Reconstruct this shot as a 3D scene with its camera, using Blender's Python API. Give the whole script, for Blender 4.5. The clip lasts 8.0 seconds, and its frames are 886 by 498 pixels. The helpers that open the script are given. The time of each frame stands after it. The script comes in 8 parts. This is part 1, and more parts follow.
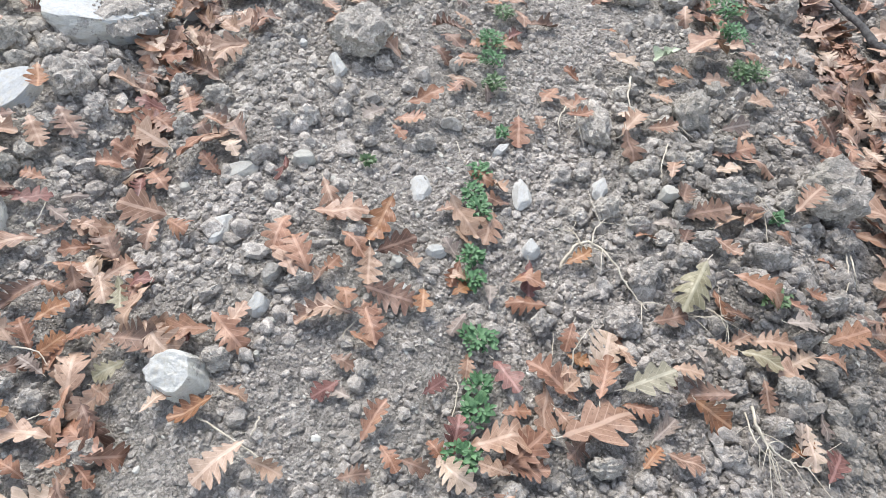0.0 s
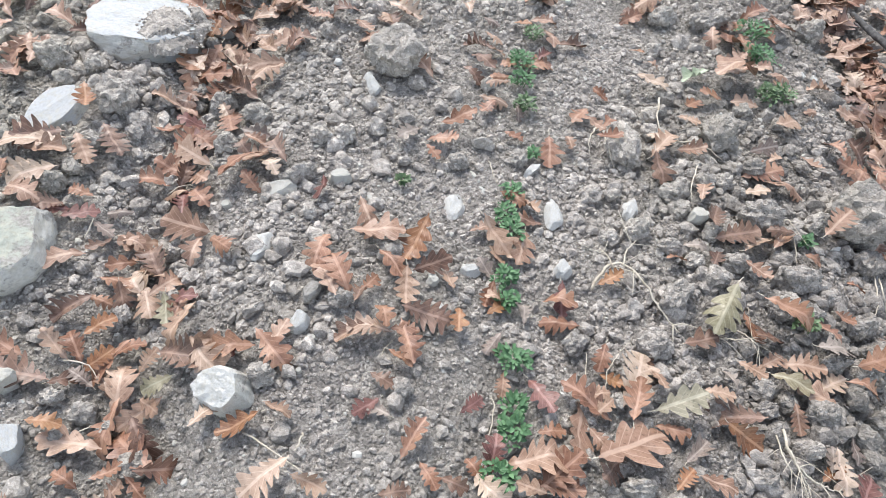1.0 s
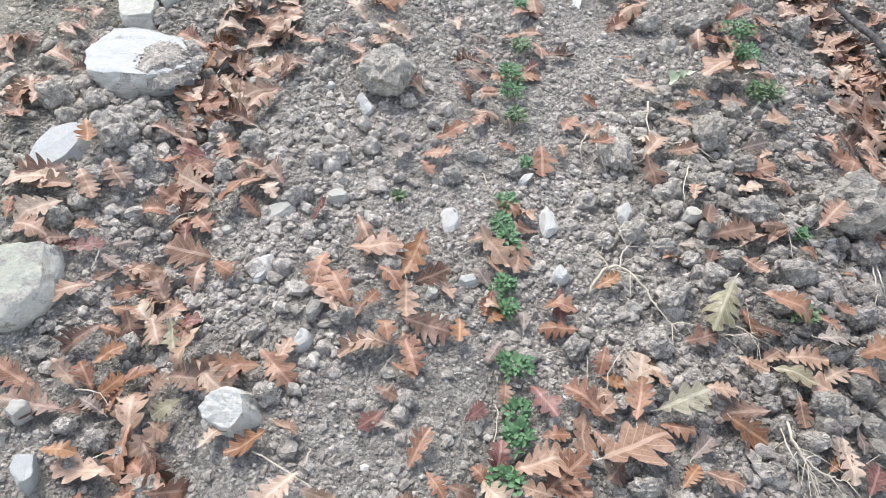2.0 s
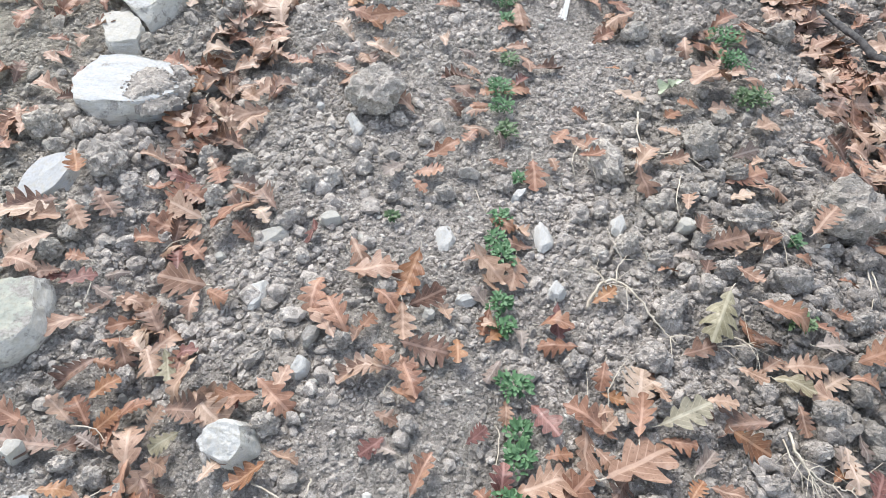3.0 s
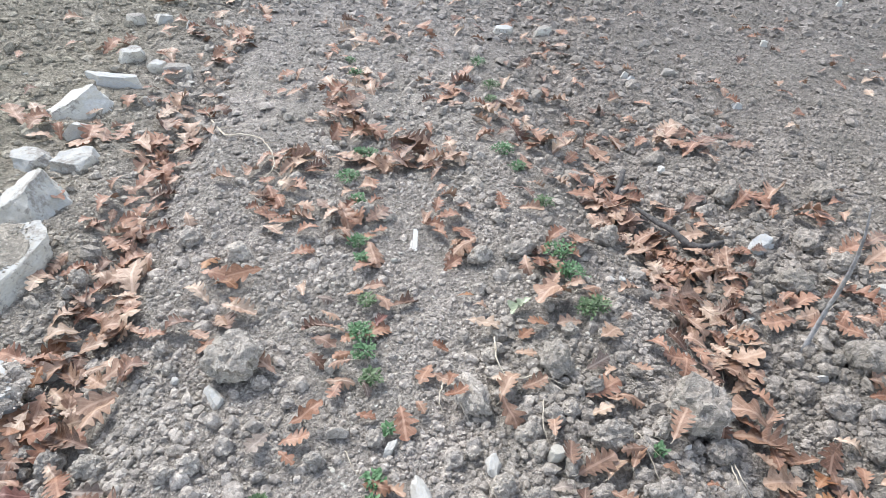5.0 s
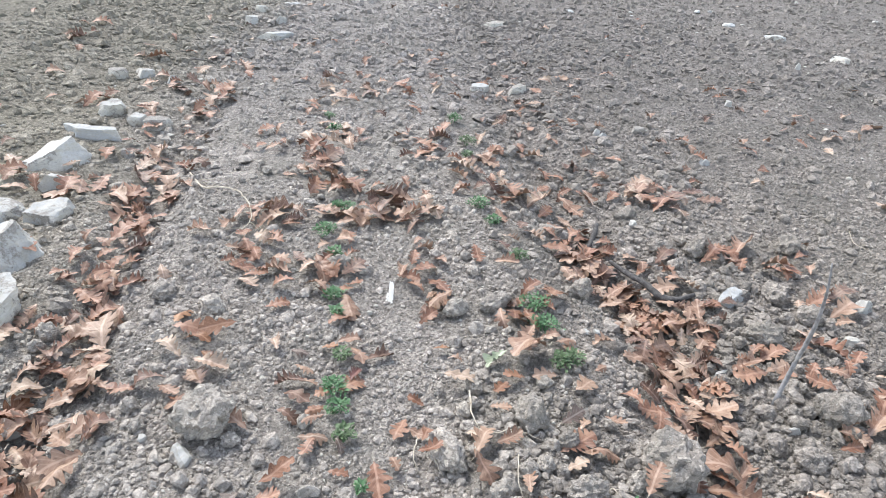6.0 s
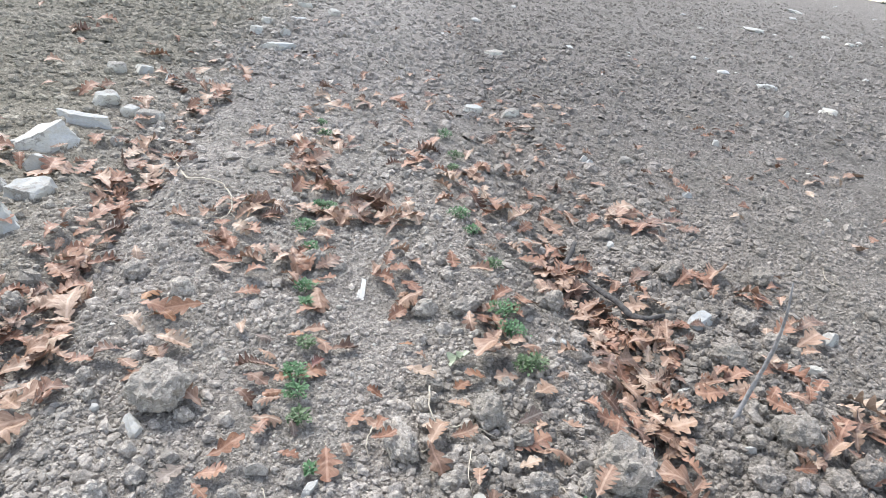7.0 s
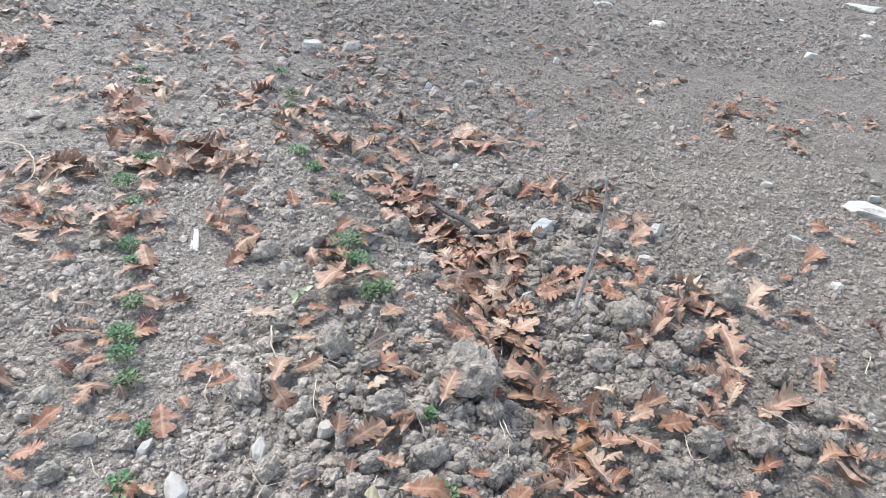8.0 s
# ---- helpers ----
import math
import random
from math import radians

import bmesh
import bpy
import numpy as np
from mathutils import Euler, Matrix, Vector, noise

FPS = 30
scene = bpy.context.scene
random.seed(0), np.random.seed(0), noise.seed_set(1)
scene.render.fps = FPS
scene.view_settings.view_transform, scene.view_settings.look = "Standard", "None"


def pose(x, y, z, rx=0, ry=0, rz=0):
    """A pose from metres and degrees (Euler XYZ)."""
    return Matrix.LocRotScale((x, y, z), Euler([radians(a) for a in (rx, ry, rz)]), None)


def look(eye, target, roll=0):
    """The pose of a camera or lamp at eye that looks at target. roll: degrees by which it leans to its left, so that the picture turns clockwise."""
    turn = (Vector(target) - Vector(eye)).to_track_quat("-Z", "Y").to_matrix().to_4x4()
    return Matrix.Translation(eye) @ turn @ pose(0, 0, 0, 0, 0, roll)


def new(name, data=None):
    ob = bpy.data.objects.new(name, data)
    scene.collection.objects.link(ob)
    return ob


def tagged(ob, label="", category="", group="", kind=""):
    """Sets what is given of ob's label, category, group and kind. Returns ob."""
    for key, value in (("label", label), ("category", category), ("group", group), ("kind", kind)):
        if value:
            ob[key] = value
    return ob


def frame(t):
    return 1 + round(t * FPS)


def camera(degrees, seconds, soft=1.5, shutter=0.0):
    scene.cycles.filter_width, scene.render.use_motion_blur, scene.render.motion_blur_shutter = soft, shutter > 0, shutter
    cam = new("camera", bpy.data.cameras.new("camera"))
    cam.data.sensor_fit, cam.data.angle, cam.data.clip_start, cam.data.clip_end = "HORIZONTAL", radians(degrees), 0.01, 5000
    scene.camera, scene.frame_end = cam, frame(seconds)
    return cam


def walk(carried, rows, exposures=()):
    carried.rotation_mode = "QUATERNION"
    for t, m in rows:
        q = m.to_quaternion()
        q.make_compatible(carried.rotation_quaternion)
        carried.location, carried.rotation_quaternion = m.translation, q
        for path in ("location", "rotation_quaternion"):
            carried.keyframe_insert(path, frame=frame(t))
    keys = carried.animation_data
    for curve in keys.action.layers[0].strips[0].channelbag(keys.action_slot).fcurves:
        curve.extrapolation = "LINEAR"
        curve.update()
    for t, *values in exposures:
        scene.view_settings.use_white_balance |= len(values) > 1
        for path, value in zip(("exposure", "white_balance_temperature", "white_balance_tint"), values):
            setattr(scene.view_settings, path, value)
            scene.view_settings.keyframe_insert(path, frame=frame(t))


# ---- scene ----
cam = camera(71.1, 8.0, soft=0.6)
PATH = [
    (0, (0.194, 0.004, 1.133), (0.11, 1.171, -0.489), 12.0),
    (0.5, (0.169, 0.002, 1.15), (0.054, 1.167, -0.472), 10.2),
    (1, (0.135, -0.002, 1.169), (0.015, 1.169, -0.448), 11.3),
    (1.5, (0.143, -0.008, 1.185), (0.017, 1.176, -0.421), 9.5),
    (1.7, (0.164, -0.017, 1.184), (0.019, 1.186, -0.407), 8.2),
    (2.8, (0.158, 0.004, 1.201), (0.0, 1.207, -0.389), 5.2),
    (3, (0.156, 0.012, 1.2), (0.008, 1.234, -0.377), 5.4),
    (3.5, (0.159, 0.044, 1.254), (-0.021, 1.388, -0.216), 3.0),
    (4, (0.166, 0.071, 1.293), (-0.062, 1.544, -0.04), -0.2),
    (4.5, (0.211, 0.105, 1.322), (0.115, 1.683, 0.098), 0.2),
    (5, (0.228, 0.154, 1.358), (0.344, 1.778, 0.196), 4.2),
    (5.2, (0.228, 0.153, 1.382), (0.335, 1.803, 0.256), 3.6),
    (6.3, (0.251, 0.141, 1.36), (0.478, 1.868, 0.379), 6.8),
    (6.5, (0.278, 0.148, 1.333), (0.492, 1.893, 0.379), 8.8),
    (7, (0.308, 0.07, 1.301), (0.505, 1.828, 0.367), 9.6),
    (7.5, (0.419, 0.054, 1.257), (0.847, 1.718, 0.233), 7.4),
    (8, (0.469, 0.042, 1.262), (1.038, 1.655, 0.225), 8.7),
]
walk(cam, [(t, look(eye, target, roll)) for t, eye, target, roll in PATH], exposures=[(0.0, 1.25, 6700, 10), (8.0, 1.25, 6700, 10)])

# ---- overcast daylight ----
world = bpy.data.worlds.new("overcast_sky")
scene.world = world
world.use_nodes = True
backg = world.node_tree.nodes["Background"]
sky = world.node_tree.nodes.new("ShaderNodeTexSky")
sky.sky_type = "NISHITA"
sky.sun_disc = False
sky.sun_elevation, sky.sun_rotation = radians(38), radians(-40)
sky.air_density, sky.dust_density, sky.ozone_density = 1.0, 0.4, 1.6
grey = world.node_tree.nodes.new("ShaderNodeHueSaturation")
grey.inputs["Saturation"].default_value = 0.6
world.node_tree.links.new(sky.outputs[0], grey.inputs["Color"])
world.node_tree.links.new(grey.outputs[0], backg.inputs[0])
backg.inputs[1].default_value = 0.15
sun = new("sun", bpy.data.lights.new("sun", "SUN"))
sun.data.energy, sun.data.angle, sun.data.color = 1.75, radians(24), (1.0, 0.985, 0.96)
sun.matrix_world = look((-3.0, 3.6, 6.0), (0, 0, 0))

# ---- materials ----
def material(name, rough=0.9, spec=0.25):
    m = bpy.data.materials.new(name)
    m.use_nodes = True
    nt = m.node_tree
    b = nt.nodes["Principled BSDF"]
    b.inputs["Roughness"].default_value = rough
    b.inputs["Specular IOR Level"].default_value = spec
    return m, nt, b


def nz(nt, coord, scale, detail=4.0, rough=0.6):
    n = nt.nodes.new("ShaderNodeTexNoise")
    n.inputs["Scale"].default_value, n.inputs["Detail"].default_value, n.inputs["Roughness"].default_value = scale, detail, rough
    nt.links.new(coord, n.inputs["Vector"])
    return n.outputs["Fac"]


def ramp(nt, fac, *stops):
    r = nt.nodes.new("ShaderNodeValToRGB")
    while len(r.color_ramp.elements) < len(stops):
        r.color_ramp.elements.new(0.5)
    for e, (p, c) in zip(r.color_ramp.elements, stops):
        e.position, e.color = p, (*c, 1)
    nt.links.new(fac, r.inputs[0])
    return r.outputs[0]


def mixc(nt, fac, a, b, mode="MIX"):
    n = nt.nodes.new("ShaderNodeMix")
    n.data_type, n.blend_type = "RGBA", mode
    for sock, v in ((n.inputs[0], fac), (n.inputs[6], a), (n.inputs[7], b)):
        if hasattr(v, "is_output"):
            nt.links.new(v, sock)
        else:
            sock.default_value = v if isinstance(v, float) else (*v, 1)
    return n.outputs[2]


def maths(nt, op, a, b=0.0, c=0.0):
    n = nt.nodes.new("ShaderNodeMath")
    n.operation = op
    for sock, v in zip(n.inputs, (a, b, c)):
        if hasattr(v, "is_output"):
            nt.links.new(v, sock)
        else:
            sock.default_value = v
    return n.outputs[0]


def bump(nt, b, height, strength, dist, after=None):
    n = nt.nodes.new("ShaderNodeBump")
    n.inputs["Strength"].default_value, n.inputs["Distance"].default_value = strength, dist
    nt.links.new(height, n.inputs["Height"])
    if after:
        nt.links.new(after, n.inputs["Normal"])
    nt.links.new(n.outputs[0], b.inputs["Normal"])
    return n.outputs[0]


def place_coord(nt):
    return nt.nodes.new("ShaderNodeNewGeometry").outputs["Position"]


def object_coord(nt):
    return nt.nodes.new("ShaderNodeTexCoord").outputs["Object"]


DARK, MID, PALE = (0.308, 0.278, 0.251), (0.455, 0.417, 0.382), (0.570, 0.533, 0.498)


def vor(nt, coord, scale, out="Distance", rand=1.0):
    n = nt.nodes.new("ShaderNodeTexVoronoi")
    n.inputs["Scale"].default_value, n.inputs["Randomness"].default_value = scale, rand
    nt.links.new(coord, n.inputs["Vector"])
    return n.outputs[out]


def soil(name, varied, light=1.16):
    """Grey clay soil. varied: 'island' for loose crumbs in one mesh, 'object' for single clods, '' for the ground sheet."""
    m, nt, b = material(name, 0.95, 0.12)
    co = place_coord(nt)
    warp = nt.nodes.new("ShaderNodeVectorMath")
    warp.operation = "MULTIPLY_ADD"
    nn = nt.nodes.new("ShaderNodeTexNoise")
    nn.inputs["Scale"].default_value = 60
    nt.links.new(co, nn.inputs["Vector"])
    nt.links.new(nn.outputs["Color"], warp.inputs[0])
    warp.inputs[1].default_value = (0.012, 0.012, 0.012)
    nt.links.new(co, warp.inputs[2])
    wc = warp.outputs[0]
    grain = nz(nt, co, 320, 3, 0.75)
    lump = nz(nt, co, 45, 6, 0.7)
    broad = nz(nt, co, 2.2, 4, 0.6)
    crumbs = vor(nt, wc, 95)
    tone = vor(nt, wc, 95, "Color")
    col = ramp(nt, lump, (0.28, DARK), (0.5, MID), (0.74, PALE))
    col = mixc(nt, 0.45 if varied == "island" else 0.32, col, ramp(nt, grain, (0.33, (0.14, 0.132, 0.122)), (0.5, MID), (0.68, (0.67, 0.65, 0.62))))
    sep = nt.nodes.new("ShaderNodeSeparateColor")
    nt.links.new(tone, sep.inputs[0])
    col = mixc(nt, 1.0, col, ramp(nt, sep.outputs[0], (0.0, (0.72, 0.72, 0.72)), (0.6, (1.0, 1.0, 1.0)), (1.0, (1.32, 1.31, 1.29))), "MULTIPLY")
    col = mixc(nt, ramp(nt, broad, (0.45, (0, 0, 0)), (0.62, (0.35, 0.35, 0.35))), col, (0.285, 0.272, 0.236))
    # bits of white chalk in the clay
    specks = nz(nt, co, 150, 1, 0.4)
    col = mixc(nt, ramp(nt, specks, (0.70, (0, 0, 0)), (0.74, (0.85, 0.85, 0.85))), col, (0.62, 0.61, 0.58))
    if varied:
        r = nt.nodes.new("ShaderNodeNewGeometry").outputs["Random Per Island"] if varied == "island" else nt.nodes.new("ShaderNodeObjectInfo").outputs["Random"]
        hi = (light, light * 0.99, light * 0.985) if varied == "island" else (1.16, 1.15, 1.13)
        lo = (0.74, 0.73, 0.72) if varied == "island" else (0.94, 0.935, 0.925)
        tint = ramp(nt, r, (0.0, lo), (0.6, (1.0, 0.99, 0.98)), (1.0, hi)) if varied == "object" else ramp(nt, r, (0.0, (0.76, 0.75, 0.74)), (0.6, (0.96, 0.95, 0.94)), (1.0, hi))
        col = mixc(nt, 1.0, col, tint, "MULTIPLY")
    # the undug field is darker than the dry bed, and the east tint also paints shade over the bed's right half; the
    # verge by the stones has an olive cast
    xyz = nt.nodes.new("ShaderNodeSeparateXYZ")
    nt.links.new(co, xyz.inputs[0])
    edge = maths(nt, "MULTIPLY", nz(nt, co, 1.3, 3), 0.8)
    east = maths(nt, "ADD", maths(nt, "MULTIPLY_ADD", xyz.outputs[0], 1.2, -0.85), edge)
    north = maths(nt, "ADD", maths(nt, "MULTIPLY_ADD", xyz.outputs[1], 0.40, -1.45), edge)
    west = maths(nt, "ADD", maths(nt, "MULTIPLY_ADD", xyz.outputs[0], -1.2, -1.3), edge)
    field = nt.nodes.new("ShaderNodeClamp")
    nt.links.new(north, field.inputs[0])
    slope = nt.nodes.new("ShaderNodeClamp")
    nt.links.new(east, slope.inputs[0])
    # shade near the camera painted into the soil: the near end is darker, most of all on its east side; the rest is
    # paler
    lighter = nt.nodes.new("ShaderNodeClamp")
    nt.links.new(maths(nt, "ADD", maths(nt, "ADD", maths(nt, "MULTIPLY_ADD", xyz.outputs[1], 0.8, -0.55), maths(nt, "MULTIPLY", xyz.outputs[0], -0.35)), edge), lighter.inputs[0])
    verge = nt.nodes.new("ShaderNodeClamp")
    nt.links.new(west, verge.inputs[0])
    col = mixc(nt, 1.0, col, mixc(nt, field.outputs[0], (1.0, 1.0, 1.0), (0.85, 0.86, 0.885)), "MULTIPLY")
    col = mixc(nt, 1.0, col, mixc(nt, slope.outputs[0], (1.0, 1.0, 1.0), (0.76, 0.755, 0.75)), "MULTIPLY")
    col = mixc(nt, 1.0, col, mixc(nt, lighter.outputs[0], (0.95, 0.945, 0.935), (1.09, 1.08, 1.06)), "MULTIPLY")
    col = mixc(nt, 1.0, col, mixc(nt, verge.outputs[0], (1.0, 1.0, 1.0), (0.85, 0.85, 0.77)), "MULTIPLY")
    if not varied:
        col = mixc(nt, 1.0, col, ramp(nt, nz(nt, co, 11, 7, 0.85), (0.36, (0.75, 0.75, 0.75)), (0.5, (1.04, 1.04, 1.04)), (0.64, (1.4, 1.39, 1.38))), "MULTIPLY")
    nt.links.new(col, b.inputs["Base Color"])
    up = ramp(nt, crumbs, (0.0, (1, 1, 1)), (0.75, (0, 0, 0)))
    first = bump(nt, b, lump, 0.9, 0.010)
    if not varied:
        first = bump(nt, b, nz(nt, co, 14, 6, 0.75), 1.0, 0.035, first)
        first = bump(nt, b, nz(nt, co, 5, 8, 0.8), 0.8, 0.06, first)
    second = bump(nt, b, up, 1.0 if not varied else 0.7 if varied == "object" else 0.4, 0.009 if not varied else 0.005, first)
    if varied != "island":
        second = bump(nt, b, ramp(nt, vor(nt, wc, 240), (0.0, (1, 1, 1)), (0.7, (0, 0, 0))), 0.8, 0.0032, second)
    bump(nt, b, grain, 0.6, 0.0018, second)
    return m


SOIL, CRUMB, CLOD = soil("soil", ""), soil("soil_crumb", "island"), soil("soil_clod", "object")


def chalk(name, dirt, tint=(0.66, 0.65, 0.62), patch=9):
    """White chalky limestone with clay smeared on it; dirt from 0 (clean) to 1."""
    m, nt, b = material(name, 0.85, 0.25)
    co = object_coord(nt)
    pos = place_coord(nt)
    base = ramp(nt, nz(nt, co, 14, 6, 0.65), (0.3, tuple(c * 0.80 for c in tint)), (0.5, tint), (0.72, tuple(min(1, c * 1.12) for c in tint)))
    base = mixc(nt, ramp(nt, nz(nt, co, 6, 3), (0.46, (0, 0, 0)), (0.68, (0.45, 0.45, 0.45))), base, (0.50, 0.45, 0.345))
    mask = maths(nt, "ADD", maths(nt, "MULTIPLY", nz(nt, pos, patch, 5, 0.7), 1.4), maths(nt, "MULTIPLY", nz(nt, pos, 90, 3, 0.7), 0.5))
    lo = 1.42 - 0.85 * dirt
    col = mixc(nt, ramp(nt, maths(nt, "SUBTRACT", mask, lo - 0.5), (0.44, (0, 0, 0)), (0.56, (0.92, 0.92, 0.92))), base,
               ramp(nt, nz(nt, pos, 150, 3), (0.3, (0.21, 0.195, 0.175)), (0.7, (0.42, 0.39, 0.355))))
    nt.links.new(col, b.inputs["Base Color"])
    first = bump(nt, b, nz(nt, co, 22, 6, 0.65), 0.6, 0.006)
    bump(nt, b, nz(nt, co, 220, 3, 0.7), 0.5, 0.001, first)
    return m


CLEAN, STAINED, DIRTY = chalk("chalk_clean", 0.26, (0.50, 0.505, 0.50), 16), chalk("chalk_stained", 0.46, (0.50, 0.50, 0.48)), chalk("chalk_dirty", 0.70, (0.64, 0.615, 0.55))
MOSSY = chalk("chalk_mossy", 0.5, (0.40, 0.41, 0.35), 12)
PEBBLE = chalk("chalk_pebble", 0.18, (0.53, 0.51, 0.46), 40)
CHIP_WHITE = chalk("chalk_chip", 0.08, (0.60, 0.59, 0.56), 40)


def leaf_mat(name, dark, mid, pale, stuff=False):
    m, nt, b = material(name, 0.5, 0.5)
    uv = nt.nodes.new("ShaderNodeUVMap").outputs[0]
    sep = nt.nodes.new("ShaderNodeSeparateXYZ")
    nt.links.new(uv, sep.inputs[0])
    s, v = sep.outputs[0], maths(nt, "ABSOLUTE", sep.outputs[1])
    pos = place_coord(nt)
    col = ramp(nt, nz(nt, pos, 30, 6, 0.75), (0.34, dark), (0.5, mid), (0.66, pale))
    spots = nz(nt, pos, 140, 2, 0.5)
    col = mixc(nt, ramp(nt, spots, (0.62, (0, 0, 0)), (0.70, (0.55, 0.55, 0.55))), col, tuple(c * 0.45 for c in dark))
    if stuff:
        r = nt.nodes.new("ShaderNodeNewGeometry").outputs["Random Per Island"]
    else:
        r = nt.nodes.new("ShaderNodeObjectInfo").outputs["Random"]
    col = mixc(nt, 1.0, col, ramp(nt, r, (0, (0.66, 0.60, 0.58)), (0.3, (0.92, 0.86, 0.84)), (0.6, (1, 1, 1)), (0.8, (1.04, 1.08, 1.08)), (1, (1.18, 1.24, 1.26))), "MULTIPLY")
    rib = ramp(nt, v, (0.0, (1, 1, 1)), (0.018, (1, 1, 1)), (0.034, (0, 0, 0)))
    side = maths(nt, "PINGPONG", maths(nt, "ADD", maths(nt, "MULTIPLY", s, 7.0), maths(nt, "MULTIPLY", v, -9.0)), 0.5)
    vein = ramp(nt, side, (0.0, (0.7, 0.7, 0.7)), (0.055, (0.45, 0.45, 0.45)), (0.085, (0, 0, 0)))
    both = maths(nt, "MAXIMUM", rib, vein)
    col = mixc(nt, maths(nt, "MULTIPLY", both, 0.5), col, tuple(min(0.75, c * 1.25 + 0.07) for c in pale))
    nt.links.new(col, b.inputs["Base Color"])
    nt.links.new(ramp(nt, spots, (0.3, (0.36, 0.36, 0.36)), (0.7, (0.65, 0.65, 0.65))), b.inputs["Roughness"])
    first = bump(nt, b, both, 0.35, 0.001)
    bump(nt, b, nz(nt, pos, 300, 2), 0.25, 0.0008, first)
    return m


TONES = {
    "rust": ((0.20, 0.095, 0.056), (0.33, 0.170, 0.104), (0.43, 0.245, 0.158)),
    "tan": ((0.27, 0.160, 0.105), (0.40, 0.258, 0.182), (0.51, 0.36, 0.27)),
    "pale": ((0.35, 0.25, 0.18), (0.48, 0.355, 0.27), (0.59, 0.46, 0.37)),
    "brown": ((0.095, 0.056, 0.040), (0.19, 0.108, 0.074), (0.29, 0.175, 0.12)),
    "grey": ((0.18, 0.145, 0.125), (0.29, 0.24, 0.21), (0.41, 0.35, 0.31)),
    "wine": ((0.12, 0.050, 0.044), (0.22, 0.095, 0.080), (0.33, 0.16, 0.135)),
    "olive": ((0.19, 0.17, 0.10), (0.30, 0.28, 0.18), (0.42, 0.40, 0.29)),
    "sage": ((0.26, 0.32, 0.22), (0.40, 0.47, 0.34), (0.53, 0.59, 0.46)),
    "dull": ((0.24, 0.23, 0.165), (0.36, 0.35, 0.26), (0.48, 0.46, 0.36)),
    "amber": ((0.22, 0.095, 0.036), (0.34, 0.162, 0.074), (0.45, 0.25, 0.125)),
}
WARM = (0.735, 0.69, 0.645)
TONES = {k: tuple(tuple(w * c for w, c in zip(WARM, t)) for t in v) for k, v in TONES.items()}
LEAF = {k: leaf_mat("leaf_" + k, *v) for k, v in TONES.items()}
LITTER = [leaf_mat("litter_" + k, *(tuple(1.08 * c + 0.02 for c in t) for t in TONES[k]), stuff=True) for k in ("rust", "tan", "brown", "pale")]


def plain(name, rough, *stops, scale=30, fine=200, relief=0.001, stretch=None):
    m, nt, b = material(name, rough, 0.3)
    co = object_coord(nt)
    if stretch:
        mp = nt.nodes.new("ShaderNodeMapping")
        mp.inputs["Scale"].default_value = stretch
        nt.links.new(co, mp.inputs[0])
        co = mp.outputs[0]
    nt.links.new(ramp(nt, nz(nt, co, scale, 5, 0.65), *stops), b.inputs["Base Color"])
    bump(nt, b, nz(nt, co, fine, 3, 0.7), 0.7, relief)
    return m


STRAW = plain("dry_root", 0.8, (0.3, (0.40, 0.34, 0.26)), (0.7, (0.66, 0.60, 0.50)))
CHAR = plain("weathered_bark", 0.9, (0.3, (0.045, 0.042, 0.042)), (0.5, (0.10, 0.095, 0.092)), (0.75, (0.20, 0.19, 0.18)), scale=60, relief=0.002)
STICK = plain("bare_stick", 0.85, (0.3, (0.09, 0.08, 0.07)), (0.5, (0.17, 0.155, 0.14)), (0.75, (0.32, 0.29, 0.26)), scale=50)
WOOD = plain("split_wood", 0.8, (0.3, (0.74, 0.71, 0.64)), (0.7, (0.88, 0.86, 0.80)), scale=40)
STAKE = plain("weathered_stake", 0.85, (0.3, (0.16, 0.158, 0.158)), (0.5, (0.28, 0.275, 0.275)), (0.75, (0.42, 0.415, 0.41)), scale=45)


def green_mat(name, dark, mid, pale):
    m, nt, b = material(name, 0.5, 0.4)
    r = nt.nodes.new("ShaderNodeNewGeometry").outputs["Random Per Island"]
    col = ramp(nt, r, (0.0, dark), (0.5, mid), (1.0, pale))
    col = mixc(nt, 0.35, col, ramp(nt, nz(nt, place_coord(nt), 160, 3), (0.3, dark), (0.7, pale)))
    nt.links.new(col, b.inputs["Base Color"])
    bump(nt, b, nz(nt, place_coord(nt), 400, 2), 0.3, 0.0006)
    return m


GREEN = green_mat("seedling_green", (0.045, 0.11, 0.045), (0.085, 0.19, 0.08), (0.16, 0.29, 0.14))
DUSTY = green_mat("seedling_dusty", (0.055, 0.10, 0.04), (0.10, 0.165, 0.075), (0.18, 0.25, 0.13))
NEEDLE = green_mat("tree_crown", (0.02, 0.035, 0.02), (0.035, 0.055, 0.03), (0.06, 0.08, 0.05))
CRUST = chalk("chalk_crust", 0.42, (0.56, 0.54, 0.49), 25)
CLODS_LOOSE = soil("soil_lump", "island", 1.1)
CLEAN_FAR = chalk("chalk_far", 0.25, (0.55, 0.55, 0.54))

# ---- the ground ----
def lattice(ix, iy, seed):
    h = (ix.astype(np.int64) * 374761393 + iy.astype(np.int64) * 668265263 + seed * 1442695041) & 0xFFFFFFFF
    h = ((h ^ (h >> 13)) * 1274126177) & 0xFFFFFFFF
    return ((h ^ (h >> 16)) & 0xFFFF) / 32767.5 - 1.0


